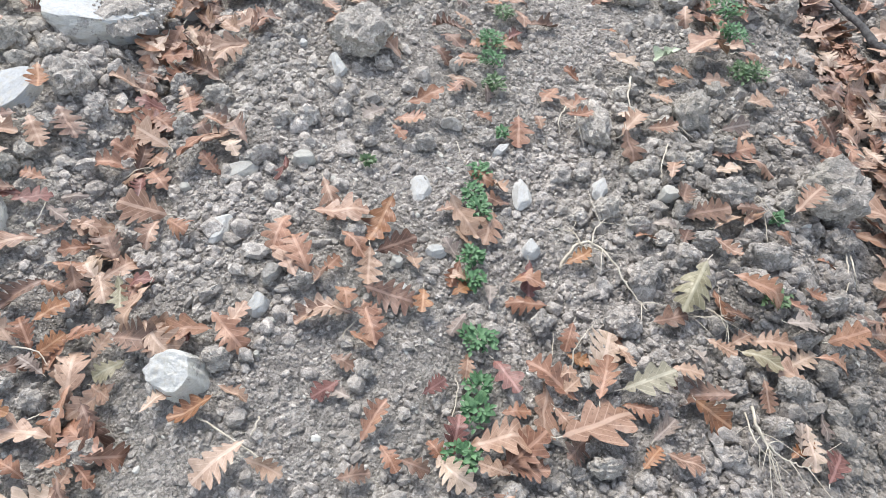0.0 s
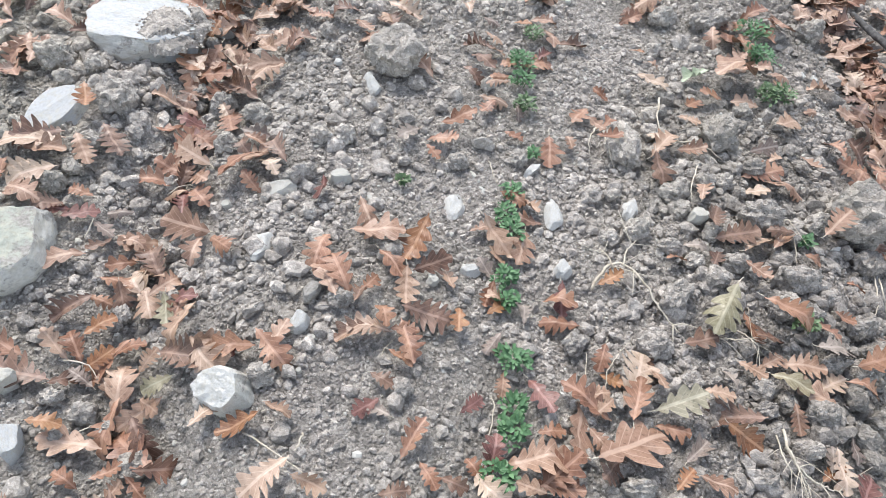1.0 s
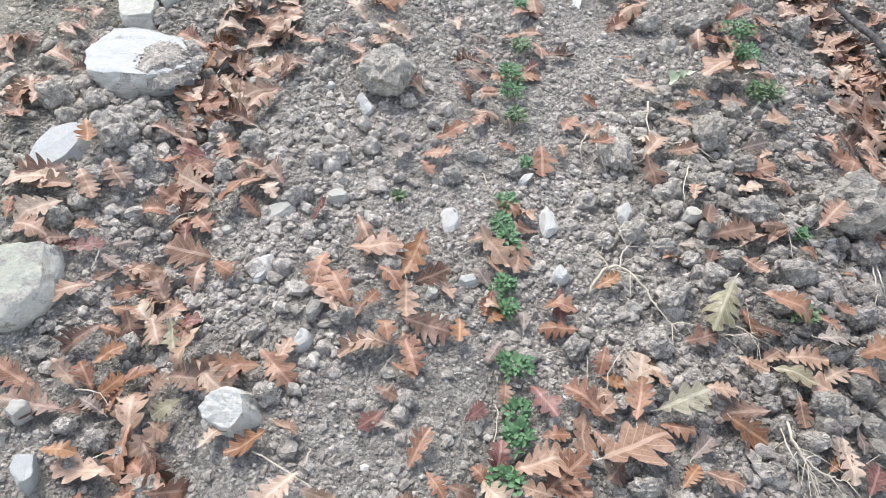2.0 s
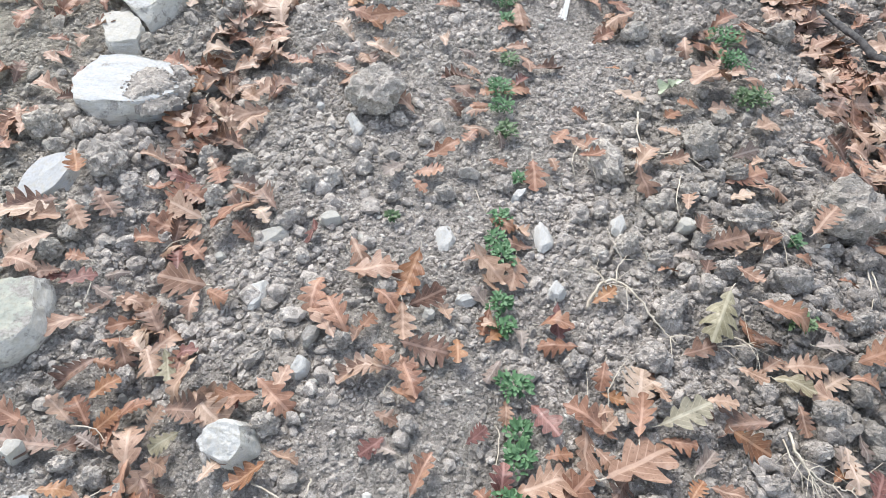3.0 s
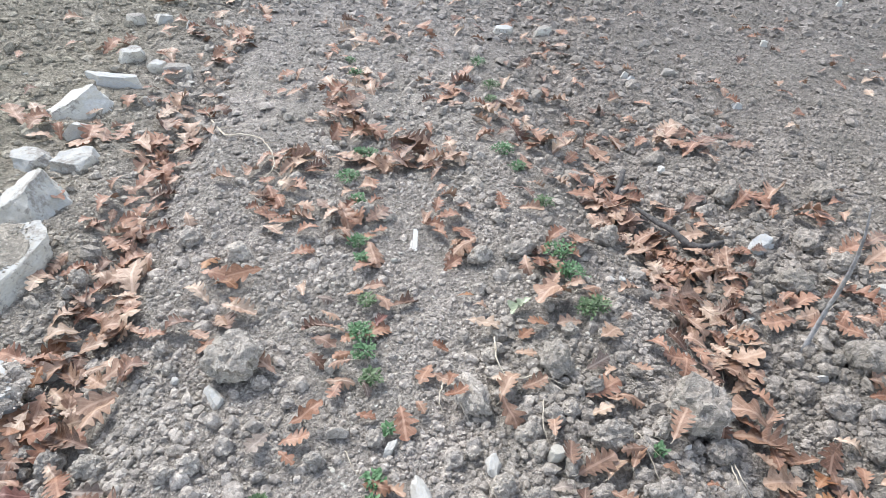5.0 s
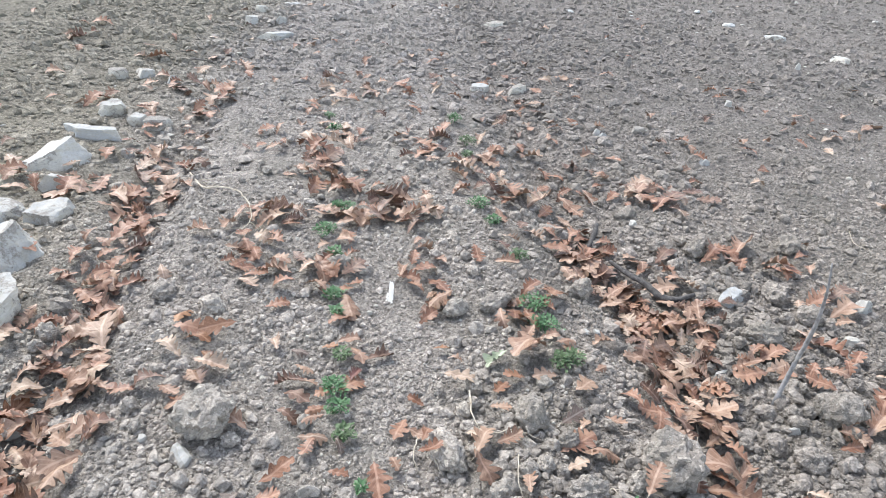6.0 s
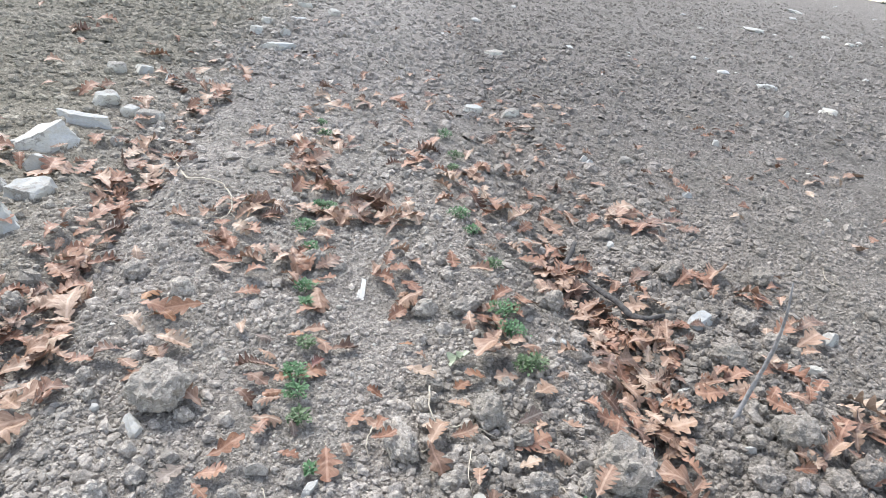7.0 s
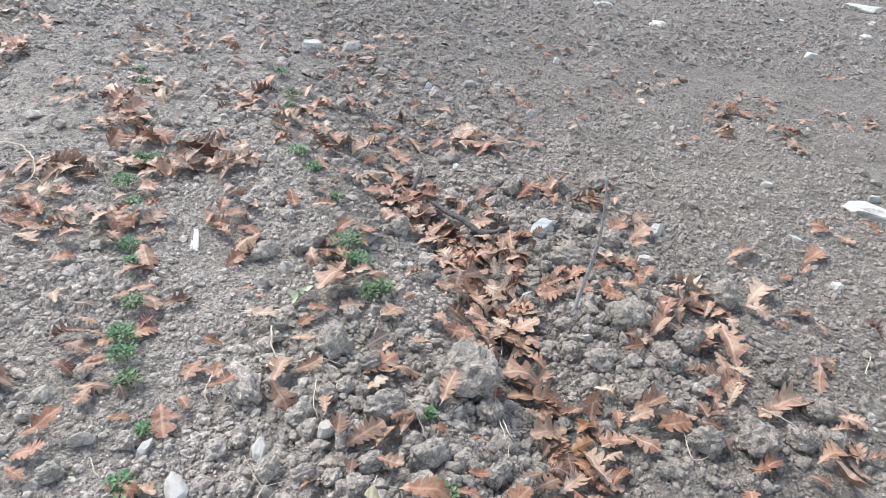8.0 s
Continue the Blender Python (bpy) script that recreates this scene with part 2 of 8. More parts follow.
def rough(x, y, size, seed=0):
    """Smooth value noise from -1 to 1, with bumps of that size."""
    x, y = np.asarray(x, float) / size, np.asarray(y, float) / size
    ix, iy = np.floor(x), np.floor(y)
    fx, fy = x - ix, y - iy
    fx, fy = fx * fx * (3 - 2 * fx), fy * fy * (3 - 2 * fy)
    a, b = lattice(ix, iy, seed), lattice(ix + 1, iy, seed)
    c, d = lattice(ix, iy + 1, seed), lattice(ix + 1, iy + 1, seed)
    return (a * (1 - fx) + b * fx) * (1 - fy) + (c * (1 - fx) + d * fx) * fy


def crumbs_at(x, y, size, seed):
    """Packed rounded crumbs of about that size, as heights from 0 to 1."""
    x, y = np.asarray(x, float) / size, np.asarray(y, float) / size
    ix, iy = np.floor(x), np.floor(y)
    near = np.full(np.shape(x), 9.0)
    for dx in (-1, 0, 1):
        for dy in (-1, 0, 1):
            px = ix + dx + 0.5 + 0.42 * lattice(ix + dx, iy + dy, seed)
            py = iy + dy + 0.5 + 0.42 * lattice(ix + dx, iy + dy, seed + 50)
            lift = 1.0 + 0.35 * lattice(ix + dx, iy + dy, seed + 90)
            near = np.minimum(near, np.hypot(x - px, y - py) / lift)
    return np.sqrt(np.clip(1 - (near / 0.95) ** 2, 0, 1))


def furrow_left(y):
    return -0.33 - 0.36 * np.clip(y, 0, 0.9) - 0.10 * np.clip(y - 0.9, 0, 3.5)


def furrow_right(y):
    return 1.27 - 0.10 * np.clip(y - 1.6, 0, 3.0)


def bell(d, w):
    return np.exp(-(d / w) ** 2)


def loose(x, y):
    """How cloddy the surface is: about 0.2 on trodden fine earth, 1 on fresh clods."""
    v = 0.75 + 0.30 * rough(x, y, 0.45, 7)
    v = v - 0.65 * bell(np.hypot(x + 0.06, (y - 1.13) * 0.8), 0.24) - 0.65 * bell(np.hypot(x - 0.36, (y - 2.0) * 0.7), 0.24)
    v = v - 0.5 * bell(np.hypot(x - 0.02, y - 1.5), 0.2) - 0.45 * bell(np.hypot(x + 0.25, y - 0.15), 0.16) - 0.4 * bell(np.hypot(x - 0.08, y - 0.5), 0.19)
    v = v + 0.5 * bell(x - 0.75, 0.3) * bell(y - 0.9, 0.6) + 0.25 * bell(x - 1.6, 0.45) * bell(y - 1.7, 0.6)
    v = v - 0.35 * np.clip((x - 1.9) / 0.4, 0, 1) * np.clip((y - 0.9) / 0.6, 0, 1)
    return np.clip(v, 0.12, 1.3)


def shape(x, y):
    """The ground's large form: a low bed between two furrows, a flat field round it."""
    x, y = np.asarray(x, float), np.asarray(y, float)
    fade = np.clip((5.2 - y) / 1.6, 0, 1)
    z = -0.055 * bell(x - furrow_left(y), 0.13) * fade - 0.085 * bell(x - furrow_right(y), 0.20) * fade
    bed = np.clip((x - furrow_left(y)) / 0.25, 0, 1) * np.clip((furrow_right(y) - x) / 0.35, 0, 1)
    z = z + 0.030 * bed * fade
    z = z - 0.045 * np.clip((x - 1.2) / 0.8, 0, 1) * fade
    # the field ends at a crest, behind which the land falls away
    return z - np.clip(0.10 * (np.hypot(x, y) - 58), 0, 200)


def ground_z(x, y):
    x, y = np.asarray(x, float), np.asarray(y, float)
    near = np.clip(1.5 - np.hypot(x - 0.4, y - 1.5) / 14, 0.5, 1)
    l = loose(x, y)
    z = shape(x, y) + near * (0.016 * rough(x, y, 0.33, 1) + 0.009 * rough(x, y, 0.13, 2))
    field = np.clip(np.maximum(np.maximum(x - 2.1, y - 3.8), -1.8 - x), 0, 1)
    z = z + field * (0.035 * rough(x, y, 0.9, 21) + 0.022 * rough(x, y, 0.38, 22)) + 0.013 * np.clip(np.hypot(x, y) - 12, 0, 46)
    return z + near * (l * (0.009 * rough(x, y, 0.06, 3) + 0.015 * crumbs_at(x, y, 0.036, 4) - 0.006) + np.clip(l, 0.4, 1) * (0.009 * crumbs_at(x, y, 0.018, 5) - 0.003))
# ---- end of the ground's form ----


def spaced(lo, hi, step, out_lo, out_hi, grow, back):
    mid = list(np.arange(lo, hi, step))
    a, s = [], step
    v = lo
    while v > out_lo:
        s *= back
        v -= s
        a.append(v)
    b, s, v = [], step, mid[-1]
    while v < out_hi:
        s *= grow
        v += s
        b.append(v)
    return np.array(a[::-1] + mid + b)


def mesh_arrays(name, verts, faces, mat, smooth=True, uvs=None):
    """A mesh from a vertex array and a face array with equal corners."""
    me = bpy.data.meshes.new(name)
    n, k = faces.shape
    me.vertices.add(len(verts))
    me.vertices.foreach_set("co", np.ascontiguousarray(verts, np.float32).ravel())
    me.loops.add(n * k)
    me.loops.foreach_set("vertex_index", np.ascontiguousarray(faces, np.int32).ravel())
    me.polygons.add(n)
    me.polygons.foreach_set("loop_start", np.arange(0, n * k, k, dtype=np.int32))
    me.polygons.foreach_set("use_smooth", np.full(n, smooth))
    if uvs is not None:
        layer = me.uv_layers.new(name="UVMap")
        layer.data.foreach_set("uv", np.ascontiguousarray(uvs[faces.ravel()], np.float32).ravel())
    me.update(calc_edges=True)
    me.validate()
    me.materials.append(mat)
    return me


gx = spaced(-1.3, 2.4, 0.009, -600, 600, 1.05, 1.06)
gy = spaced(0.0, 2.7, 0.009, -300, 900, 1.04, 1.25)
GX, GY = np.meshgrid(gx, gy)
W, H = len(gx), len(gy)
cell = np.arange((H - 1) * W).reshape(H - 1, W)[:, :-1].ravel()
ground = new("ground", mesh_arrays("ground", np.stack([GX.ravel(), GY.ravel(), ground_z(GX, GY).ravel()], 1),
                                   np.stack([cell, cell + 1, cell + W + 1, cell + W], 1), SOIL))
tagged(ground, "dry grey clay soil with a raised bed and furrows", "soil", kind="structure")


def rest(x, y, up=0.0):
    return Vector((x, y, float(ground_z(x, y)) + up))


def slope_normal(x, y, d=0.05):
    dzx = float(shape(x + d, y) - shape(x - d, y)) / (2 * d)
    dzy = float(shape(x, y + d) - shape(x, y - d)) / (2 * d)
    return Vector((-dzx, -dzy, 1)).normalized()

# ---- kinds of things ----
def cloddy(x, y):
    """Where walnut-sized lumps gather: the right half of the bed, behind the furrows, the verge."""
    v = 0.14 * np.clip(loose(x, y) - 0.2, 0, 1) ** 1.5
    v = v + 0.9 * bell(x - 0.78, 0.30) * bell(y - 0.95, 0.65) + 0.75 * bell(x - 1.6, 0.35) * bell(y - 1.75, 0.6) + 0.55 * bell(x + 0.8, 0.35) * bell(y - 1.1, 0.7) + 0.25 * bell(x + 0.3, 0.25) * bell(y - 0.9, 0.5)
    v = v + 0.15 * bell(x - 0.15, 0.35) * bell(y - 0.35, 0.25)
    return np.clip(v, 0, 1)


def part(name, me, parent, label=""):
    ob = new(name, me)
    ob.parent = parent
    return tagged(ob, label) if label else ob


def ball(level):
    bm = bmesh.new()
    bmesh.ops.create_icosphere(bm, subdivisions=level, radius=1.0)
    bm.verts.ensure_lookup_table()
    v = np.array([p.co[:] for p in bm.verts])
    f = np.array([[p.index for p in q.verts] for q in bm.faces])
    bm.free()
    return v, f


BALL = {n: ball(n) for n in (1, 2, 3, 4, 5)}


def lumps(v, scale, seed):
    return np.array([noise.noise(Vector(p) * scale + Vector((seed * 3.7, seed * 1.3, seed))) for p in v])


def clod_mesh(seed, level=4):
    """A lump of clay: knobbly, uneven, a little flattened underneath."""
    v, f = BALL[level]
    r = 1 + 0.34 * lumps(v, 1.1, seed) + 0.22 * lumps(v, 2.4, seed + 31) + 0.10 * lumps(v, 8.0, seed + 77)
    cells = np.array([noise.voronoi(Vector(q) * 2.6 + Vector((seed, seed * 2.1, 0)))[0][0] for q in v])
    small = np.array([noise.voronoi(Vector(q) * 6.5 + Vector((seed * 1.7, 0, seed)))[0][0] for q in v])
    r = r * (1.10 - 0.24 * cells ** 1.5 - 0.15 * small)
    p = v * r[:, None]
    p[:, :2] /= np.abs(p[:, :2]).max(0)
    p[:, 2] = np.where(p[:, 2] < -0.45, -0.45 + 0.25 * (p[:, 2] + 0.45), p[:, 2])
    me = mesh_arrays("clod", p, f, CLOD)
    me.set_sharp_from_angle(angle=radians(38))
    return me


# outlines of the stones that stand out (clockwise seen from above), the tilt and height of the top face, the lean of the sides
CUTS = {
    "tablet": ([(-1.00, 0.13), (-0.96, 0.59), (-0.43, 1.00), (0.49, 0.86), (1.00, 0.04), (0.61, -0.51), (0.04, -1.00), (-0.43, -0.89)], (-0.02, -0.05, 1.0, 0.5, -0.05)),
    "pear": ([(-1.00, 0.16), (-0.42, 0.92), (0.45, 1.00), (0.99, 0.56), (1.00, -0.17), (0.82, -0.78), (0.74, -1.00), (-0.06, -0.63), (-0.66, -0.27)], (-0.03, -0.05, 1.0, 0.5, -0.12)),
    "stepped": ([(-1.00, 0.58), (-0.06, 1.00), (0.68, 0.47), (1.00, -0.50), (0.62, -1.00), (-0.03, -0.72)], (0.1, -0.1, 1, 0.5, 0.1)),
    "oval": ([(-0.63, -0.82), (-1.00, -0.06), (-0.56, 0.66), (0.17, 1.00), (0.87, 0.55), (1.00, -0.18), (0.55, -0.84), (-0.08, -1.00)], (0.03, -0.06, 1, 0.5, 0.25)),
    "shard": ([(-1.00, -0.24), (-0.57, 0.51), (0.21, 1.00), (0.76, 0.73), (1.00, -0.22), (0.57, -1.00), (-0.04, -0.96), (-0.62, -0.65)], (-0.12, -0.22, 1, 0.45, 0.25)),
    "kite": ([(-1.00, 0.63), (0.07, 1.00), (1.00, 0.03), (0.59, -1.00), (-0.17, -0.86)], (0.05, -0.22, 1, 0.42, 0.55)),
    "spike": ([(-1.00, 1.00), (0.42, 0.18), (1.00, -0.50), (-0.23, -1.00), (-0.88, 0.14)], (0.05, -0.22, 1, 0.42, 0.55)),
    "stub": ([(-1.00, 0.25), (0.30, 1.00), (1.00, -0.12), (0.25, -1.00), (-0.85, -0.71)], (0.05, -0.22, 1, 0.42, 0.55)),
    "strip": ([(-1.00, 0.54), (0.39, 1.00), (1.00, -0.69), (-0.22, -1.00)], (0.05, -0.22, 1, 0.42, 0.55)),
    "corner": ([(-1.00, -0.54), (-0.61, 1.00), (0.76, 0.57), (1.00, -0.32), (-0.02, -1.00)], (0.05, -0.22, 1, 0.42, 0.55)),
    "triangle": ([(-1.00, -0.78), (-0.25, 1.00), (1.00, -0.09), (0.33, -1.00)], (0.05, -0.22, 1, 0.42, 0.55)),
    "bean": ([(-1.00, -0.53), (-0.54, 0.59), (0.85, 1.00), (1.00, 0.00), (-0.31, -1.00)], (0.05, -0.22, 1, 0.42, 0.55)),
    "ivory": ([(-1.00, -0.74), (-0.85, 0.08), (0.47, 1.00), (1.00, 0.41), (0.42, -0.49), (-0.39, -1.00)], (0.05, -0.22, 1, 0.42, 0.55)),
    "narrow": ([(-1.00, 0.38), (-0.74, 1.00), (0.79, -0.31), (1.00, -0.93), (0.21, -1.00)], (0.05, -0.22, 1, 0.42, 0.55)),
    "beak": ([(-0.88, -0.21), (-0.08, 0.61), (1.00, 1.00), (0.77, 0.24), (-0.44, -1.00), (-1.00, -0.92)], (0.05, -0.2, 1, 0.5, 0.2)),
    "peak": ([(-1.0, -0.5), (-0.95, 0.2), (0.1, 1.0), (0.85, 0.7), (1.0, -0.25), (0.1, -0.9)], (-0.50, 0.12, 0.8, 0.36, 0.42)),
}


def rock_mesh(seed, style, mat, big=False, weathered=True):
    """A broken piece of limestone: a ball cut by planes, with chipped faces. The unit shape spans about -1 to 1."""
    rnd = random.Random(seed)
    v, f = BALL[5 if big else 4]
    p = v * 1.2
    a0 = rnd.uniform(0, 360)
    if style == "block":
        planes = [((rnd.uniform(-0.12, 0.12), rnd.uniform(-0.12, 0.12), 1), 0.55), ((0, 0, -1), 0.7)]
        for k in range(5):
            a = radians(a0 + k * 72 + rnd.uniform(-22, 22))
            planes.append(((math.cos(a), math.sin(a), rnd.uniform(-0.25, 0.5)), rnd.uniform(0.60, 0.9)))
    elif style == "wedge":
        planes = [((0.30, 0.15, 0.9), 0.42), ((-0.7, 0.3, 0.6), 0.5), ((0, 0, -1), 0.6), ((0.3, 0.9, 0.4), 0.55), ((0.15, -0.9, 0.4), 0.55), ((0.95, -0.2, 0.25), 0.8)]
    elif style == "slab":
        planes = [((0.08, 0.04, 1), 0.5), ((0, 0, -1), 0.6)]
        for k in range(5):
            a = radians(a0 + k * 72 + rnd.uniform(-25, 25))
            planes.append(((math.cos(a), math.sin(a), rnd.uniform(-0.2, 0.3)), rnd.uniform(0.65, 0.95)))
    elif style in CUTS:
        ends, top = CUTS[style]
        planes = [(top[:3], top[3]), ((0, 0, -1), 0.6)]
        for (ax, ay), (bx, by) in zip(ends, ends[1:] + ends[:1]):
            nx, ny = ay - by, bx - ax
            d = math.hypot(nx, ny)
            planes.append(((nx / d, ny / d, top[4]), (ax * nx + ay * ny) / d * 0.94))
    else:
        planes = [((0.05, 0.05, 1), 0.72), ((0.1, 0.2, -1), 0.7), ((0.9, 0.3, 0.2), 0.92), ((-0.8, 0.5, 0.1), 0.95)]
    # a few chipped corners
    for k in range(4 if style != "round" else 1):
        a, e = rnd.uniform(0, 6.28), rnd.uniform(0.2, 0.9)
        planes.append(((math.cos(a), math.sin(a), e), rnd.uniform(0.78, 0.98)))
    cut = np.full(len(p), -1)
    for i, (n, d) in enumerate(planes):
        n = np.array(n) / np.linalg.norm(n)
        over = p @ n - d - 0.05 * lumps(p, 1.8, seed + 20 * d) - 0.02 * lumps(p, 5.5, seed + 3 * i)
        p = p - np.where(over > 0, over * 0.96, 0)[:, None] * n
        cut = np.where(over > 0.01, i, cut)
    steps = np.array([noise.voronoi(Vector(q) * 2.3 + Vector((seed, 0, seed)))[0][0] for q in p])
    chips = np.array([noise.voronoi(Vector(q) * 6.0 + Vector((0, seed, seed)))[0][0] for q in p])
    q = p + v * ((0.05 if style in CUTS else 0.11) * lumps(p, 1.6, seed) + 0.08 * (0.4 - steps) + 0.030 * (0.4 - chips) + 0.025 * lumps(p, 6.0, seed + 9) + 0.014 * lumps(p, 14.0, seed + 5))[:, None]
    q[:, :2] = q[:, :2] / np.abs(q[:, :2]).max(0)
    q[:, 2] = q[:, 2] / max(q[:, 2].max(), -q[:, 2].min())
    me = mesh_arrays("rock", q, f, mat)
    me.materials.append(CRUST)
    worn = [-1] + [i for i in range(1, len(planes)) if rnd.random() < (0.55 if style != "round" else 0.3)]
    face_cut = cut[f]
    old = np.isin(face_cut, worn).sum(1) >= 2
    nrm = np.cross(q[f[:, 1]] - q[f[:, 0]], q[f[:, 2]] - q[f[:, 0]])
    flank = nrm[:, 2] < (0.55 if mat is CLEAN else 0.85) * np.linalg.norm(nrm, axis=1)
    me.polygons.foreach_set("material_index", np.where(old & weathered & flank, 1, 0).astype(np.int32))
    me.set_sharp_from_angle(angle=radians(22))
    return me


def set_down(ob, x, y, heading, sx, sy, sz, sink, tilt=0.0):
    """Put a unit shape on the ground: half sizes sx, sy, sz; sink is the share of its height under the surface."""
    n = slope_normal(x, y)
    turn = Vector((0, 0, 1)).rotation_difference(n).to_matrix().to_4x4() @ pose(0, 0, 0, tilt, tilt * 0.6, 0)
    spin = Matrix.Rotation(radians(heading), 4, "Z")
    z = float(ground_z(x, y)) + sz * (1 - 2 * sink)
    ob.matrix_basis = Matrix.Translation((x, y, z)) @ turn @ spin @ Matrix.Diagonal((sx, sy, sz, 1))
    return ob


CLODS = [clod_mesh(k) for k in range(9)]
count = {"clod": 0, "stone": 0, "leaf": 0, "plant": 0}
STONES_AT = []
TOPS = []
LEAVES_AT = []


def clod(x, y, heading, length, width, height):
    count["clod"] += 1
    k = count["clod"]
    ob = new("soil_clod", CLODS[k % len(CLODS)])
    set_down(ob, x, y, heading, length / 2, width / 2, height / 1.6, 0.22)
    STONES_AT.append((x, y, max(length, width) * 0.42))
    TOPS.append((x, y, (length + width) / 4, height * 0.9))
    size = "large" if length > 0.11 else "fist-sized" if length > 0.065 else "small"
    return tagged(ob, size + " rough clod of dry grey clay on the soil", "soil clod", group="clods on the bed")


def small_clods(n, seed, ys=(0.15, 2.4), xs=(-1.1, 2.1), fine=3, spread=0.0):
    """Loose clods strewn where the soil is freshly dug."""
    rng = np.random.default_rng(seed)
    kinds = [clod_mesh(40 + k, fine) for k in range(8)]
    made = 0
    while made < n:
        x, y = rng.uniform(*xs), rng.uniform(*ys)
        if rng.random() > cloddy(x, y) * 1.1 + spread or any(math.hypot(x - a, y - b) < r for a, b, r in STONES_AT):
            continue
        d = float(rng.uniform(0.034, 0.066))
        ob = new("soil_clod", kinds[made % 8])
        set_down(ob, x, y, float(rng.uniform(0, 360)), d / 2, d * float(rng.uniform(0.38, 0.5)), d * 0.42, 0.2)
        STONES_AT.append((x, y, d * 0.5))
        TOPS.append((x, y, d * 0.45, d * 0.62))
        tagged(ob, "small rough clod of dry grey clay on the soil", "soil clod", group="clods on the bed")
        made += 1


def stone(x, y, heading, length, width, height, mat, style, label):
    count["stone"] += 1
    ob = new("stone", rock_mesh(count["stone"], style, mat, length > 0.13, length > 0.12))
    set_down(ob, x, y, heading, length / 2, width / 2, height / 1.5, 0.30 if length > 0.07 else 0.16, tilt=random.Random(count["stone"]).uniform(-6, 6))
    STONES_AT.append((x, y, max(length, width) * 0.42))
    return tagged(ob, label, "stone", group="limestones round the bed")


def soil_on(rock, x, y, rx, ry, n, seed, label):
    """Soil lying on top of a stone: a thin uneven cap with loose crumbs on and round it."""
    rng = np.random.default_rng(seed)
    top = np.array([rock.matrix_basis @ v.co for v in rock.data.vertices])
    top = top[top[:, 2] > np.percentile(top[:, 2], 45)]

    def height(px, py):
        near = np.argsort((top[:, 0] - px) ** 2 + (top[:, 1] - py) ** 2)[:4]
        return float(top[near, 2].mean())

    verts, faces = [], []
    rings, turns = 11, 46
    for i in range(rings + 1):
        for k in range(turns):
            a, r = 2 * math.pi * k / turns, i / rings
            edge = 1 + 0.30 * noise.noise(Vector((math.cos(a) * 1.6, math.sin(a) * 1.6, seed))) + 0.16 * noise.noise(Vector((math.cos(a) * 5, math.sin(a) * 5, seed)))
            px, py = x + math.cos(a) * r * rx * edge, y + math.sin(a) * r * ry * edge
            thick = 0.012 * (1 - r ** 3) + 0.005 * noise.noise(Vector((px * 60, py * 60, seed))) - (0.010 if i == rings else 0.0)
            verts.append((px, py, height(px, py) + thick))
    for i in range(rings):
        for k in range(turns):
            q = [i * turns + k, (i + 1) * turns + k, (i + 1) * turns + (k + 1) % turns, i * turns + (k + 1) % turns]
            faces += [(q[0], q[1], q[2]), (q[0], q[2], q[3])]
    for k in range(n):
        a, r = rng.uniform(0, 6.28), rng.random() ** 0.55 * 1.12
        s = rng.uniform(0.002, 0.007) * (1.25 - 0.5 * r)
        px, py = x + math.cos(a) * r * rx, y + math.sin(a) * r * ry
        z = height(px, py) + max(0.0, 0.010 * (1 - r ** 3))
        v = BROKEN_SMALL * (1 + rng.uniform(-0.3, 0.3, BROKEN_SMALL.shape)) * s
        b = len(verts)
        verts += [(q[0] + px, q[1] + py, q[2] * 0.7 + z) for q in v]
        faces += [tuple(int(i) + b for i in t) for t in BALL[1][1]]
    ob = new("soil_heap", mesh_arrays("soil_heap", np.array(verts), np.array(faces), CRUMB, smooth=False))
    return tagged(ob, label, "soil heap", kind="stuff")


BROKEN_SMALL = BALL[1][0]


def leaf_outline(rnd, lobes):
    """One side of a lobed oak leaf as (along, out) pairs; length 1, a wedge-shaped foot, widest past the middle, lobes leaning forward."""
    deep = rnd.uniform(0.66, 0.84)
    bunch = rnd.uniform(0, 6.28)
    full = rnd.uniform(0.28, 0.37)
    shift = rnd.uniform(-0.2, 0.2)
    pts = [(0.0, 0.010), (0.05, 0.016)]
    each = [rnd.uniform(0.82, 1.15) for _ in range(lobes + 2)]
    n = lobes * 6
    for i in range(n + 1):
        u = i / n
        s = 0.08 + 0.85 * u
        env = full * (0.14 + 0.86 * math.sin(math.pi * min(1.0, u * 0.86 + 0.06) ** 1.35) ** 0.9)
        k = (u + 0.05 * math.sin(5.5 * u + bunch) - 0.05 * math.sin(bunch)) * lobes + 0.5 * shift + 0.25
        lobe = abs(2 * (k % 1.0) - 1)
        tooth = 1 - lobe ** 2.1
        w = env * (1 - deep * (1 - tooth)) * (1 + (each[int(k) % len(each)] - 1) * tooth)
        pts.append((s + 0.26 * w * tooth - 0.05 * w, w))
    w = pts[-1][1]
    return pts + [(0.965, w * 0.8), (0.99, w * 0.42), (1.0, 0.0)]


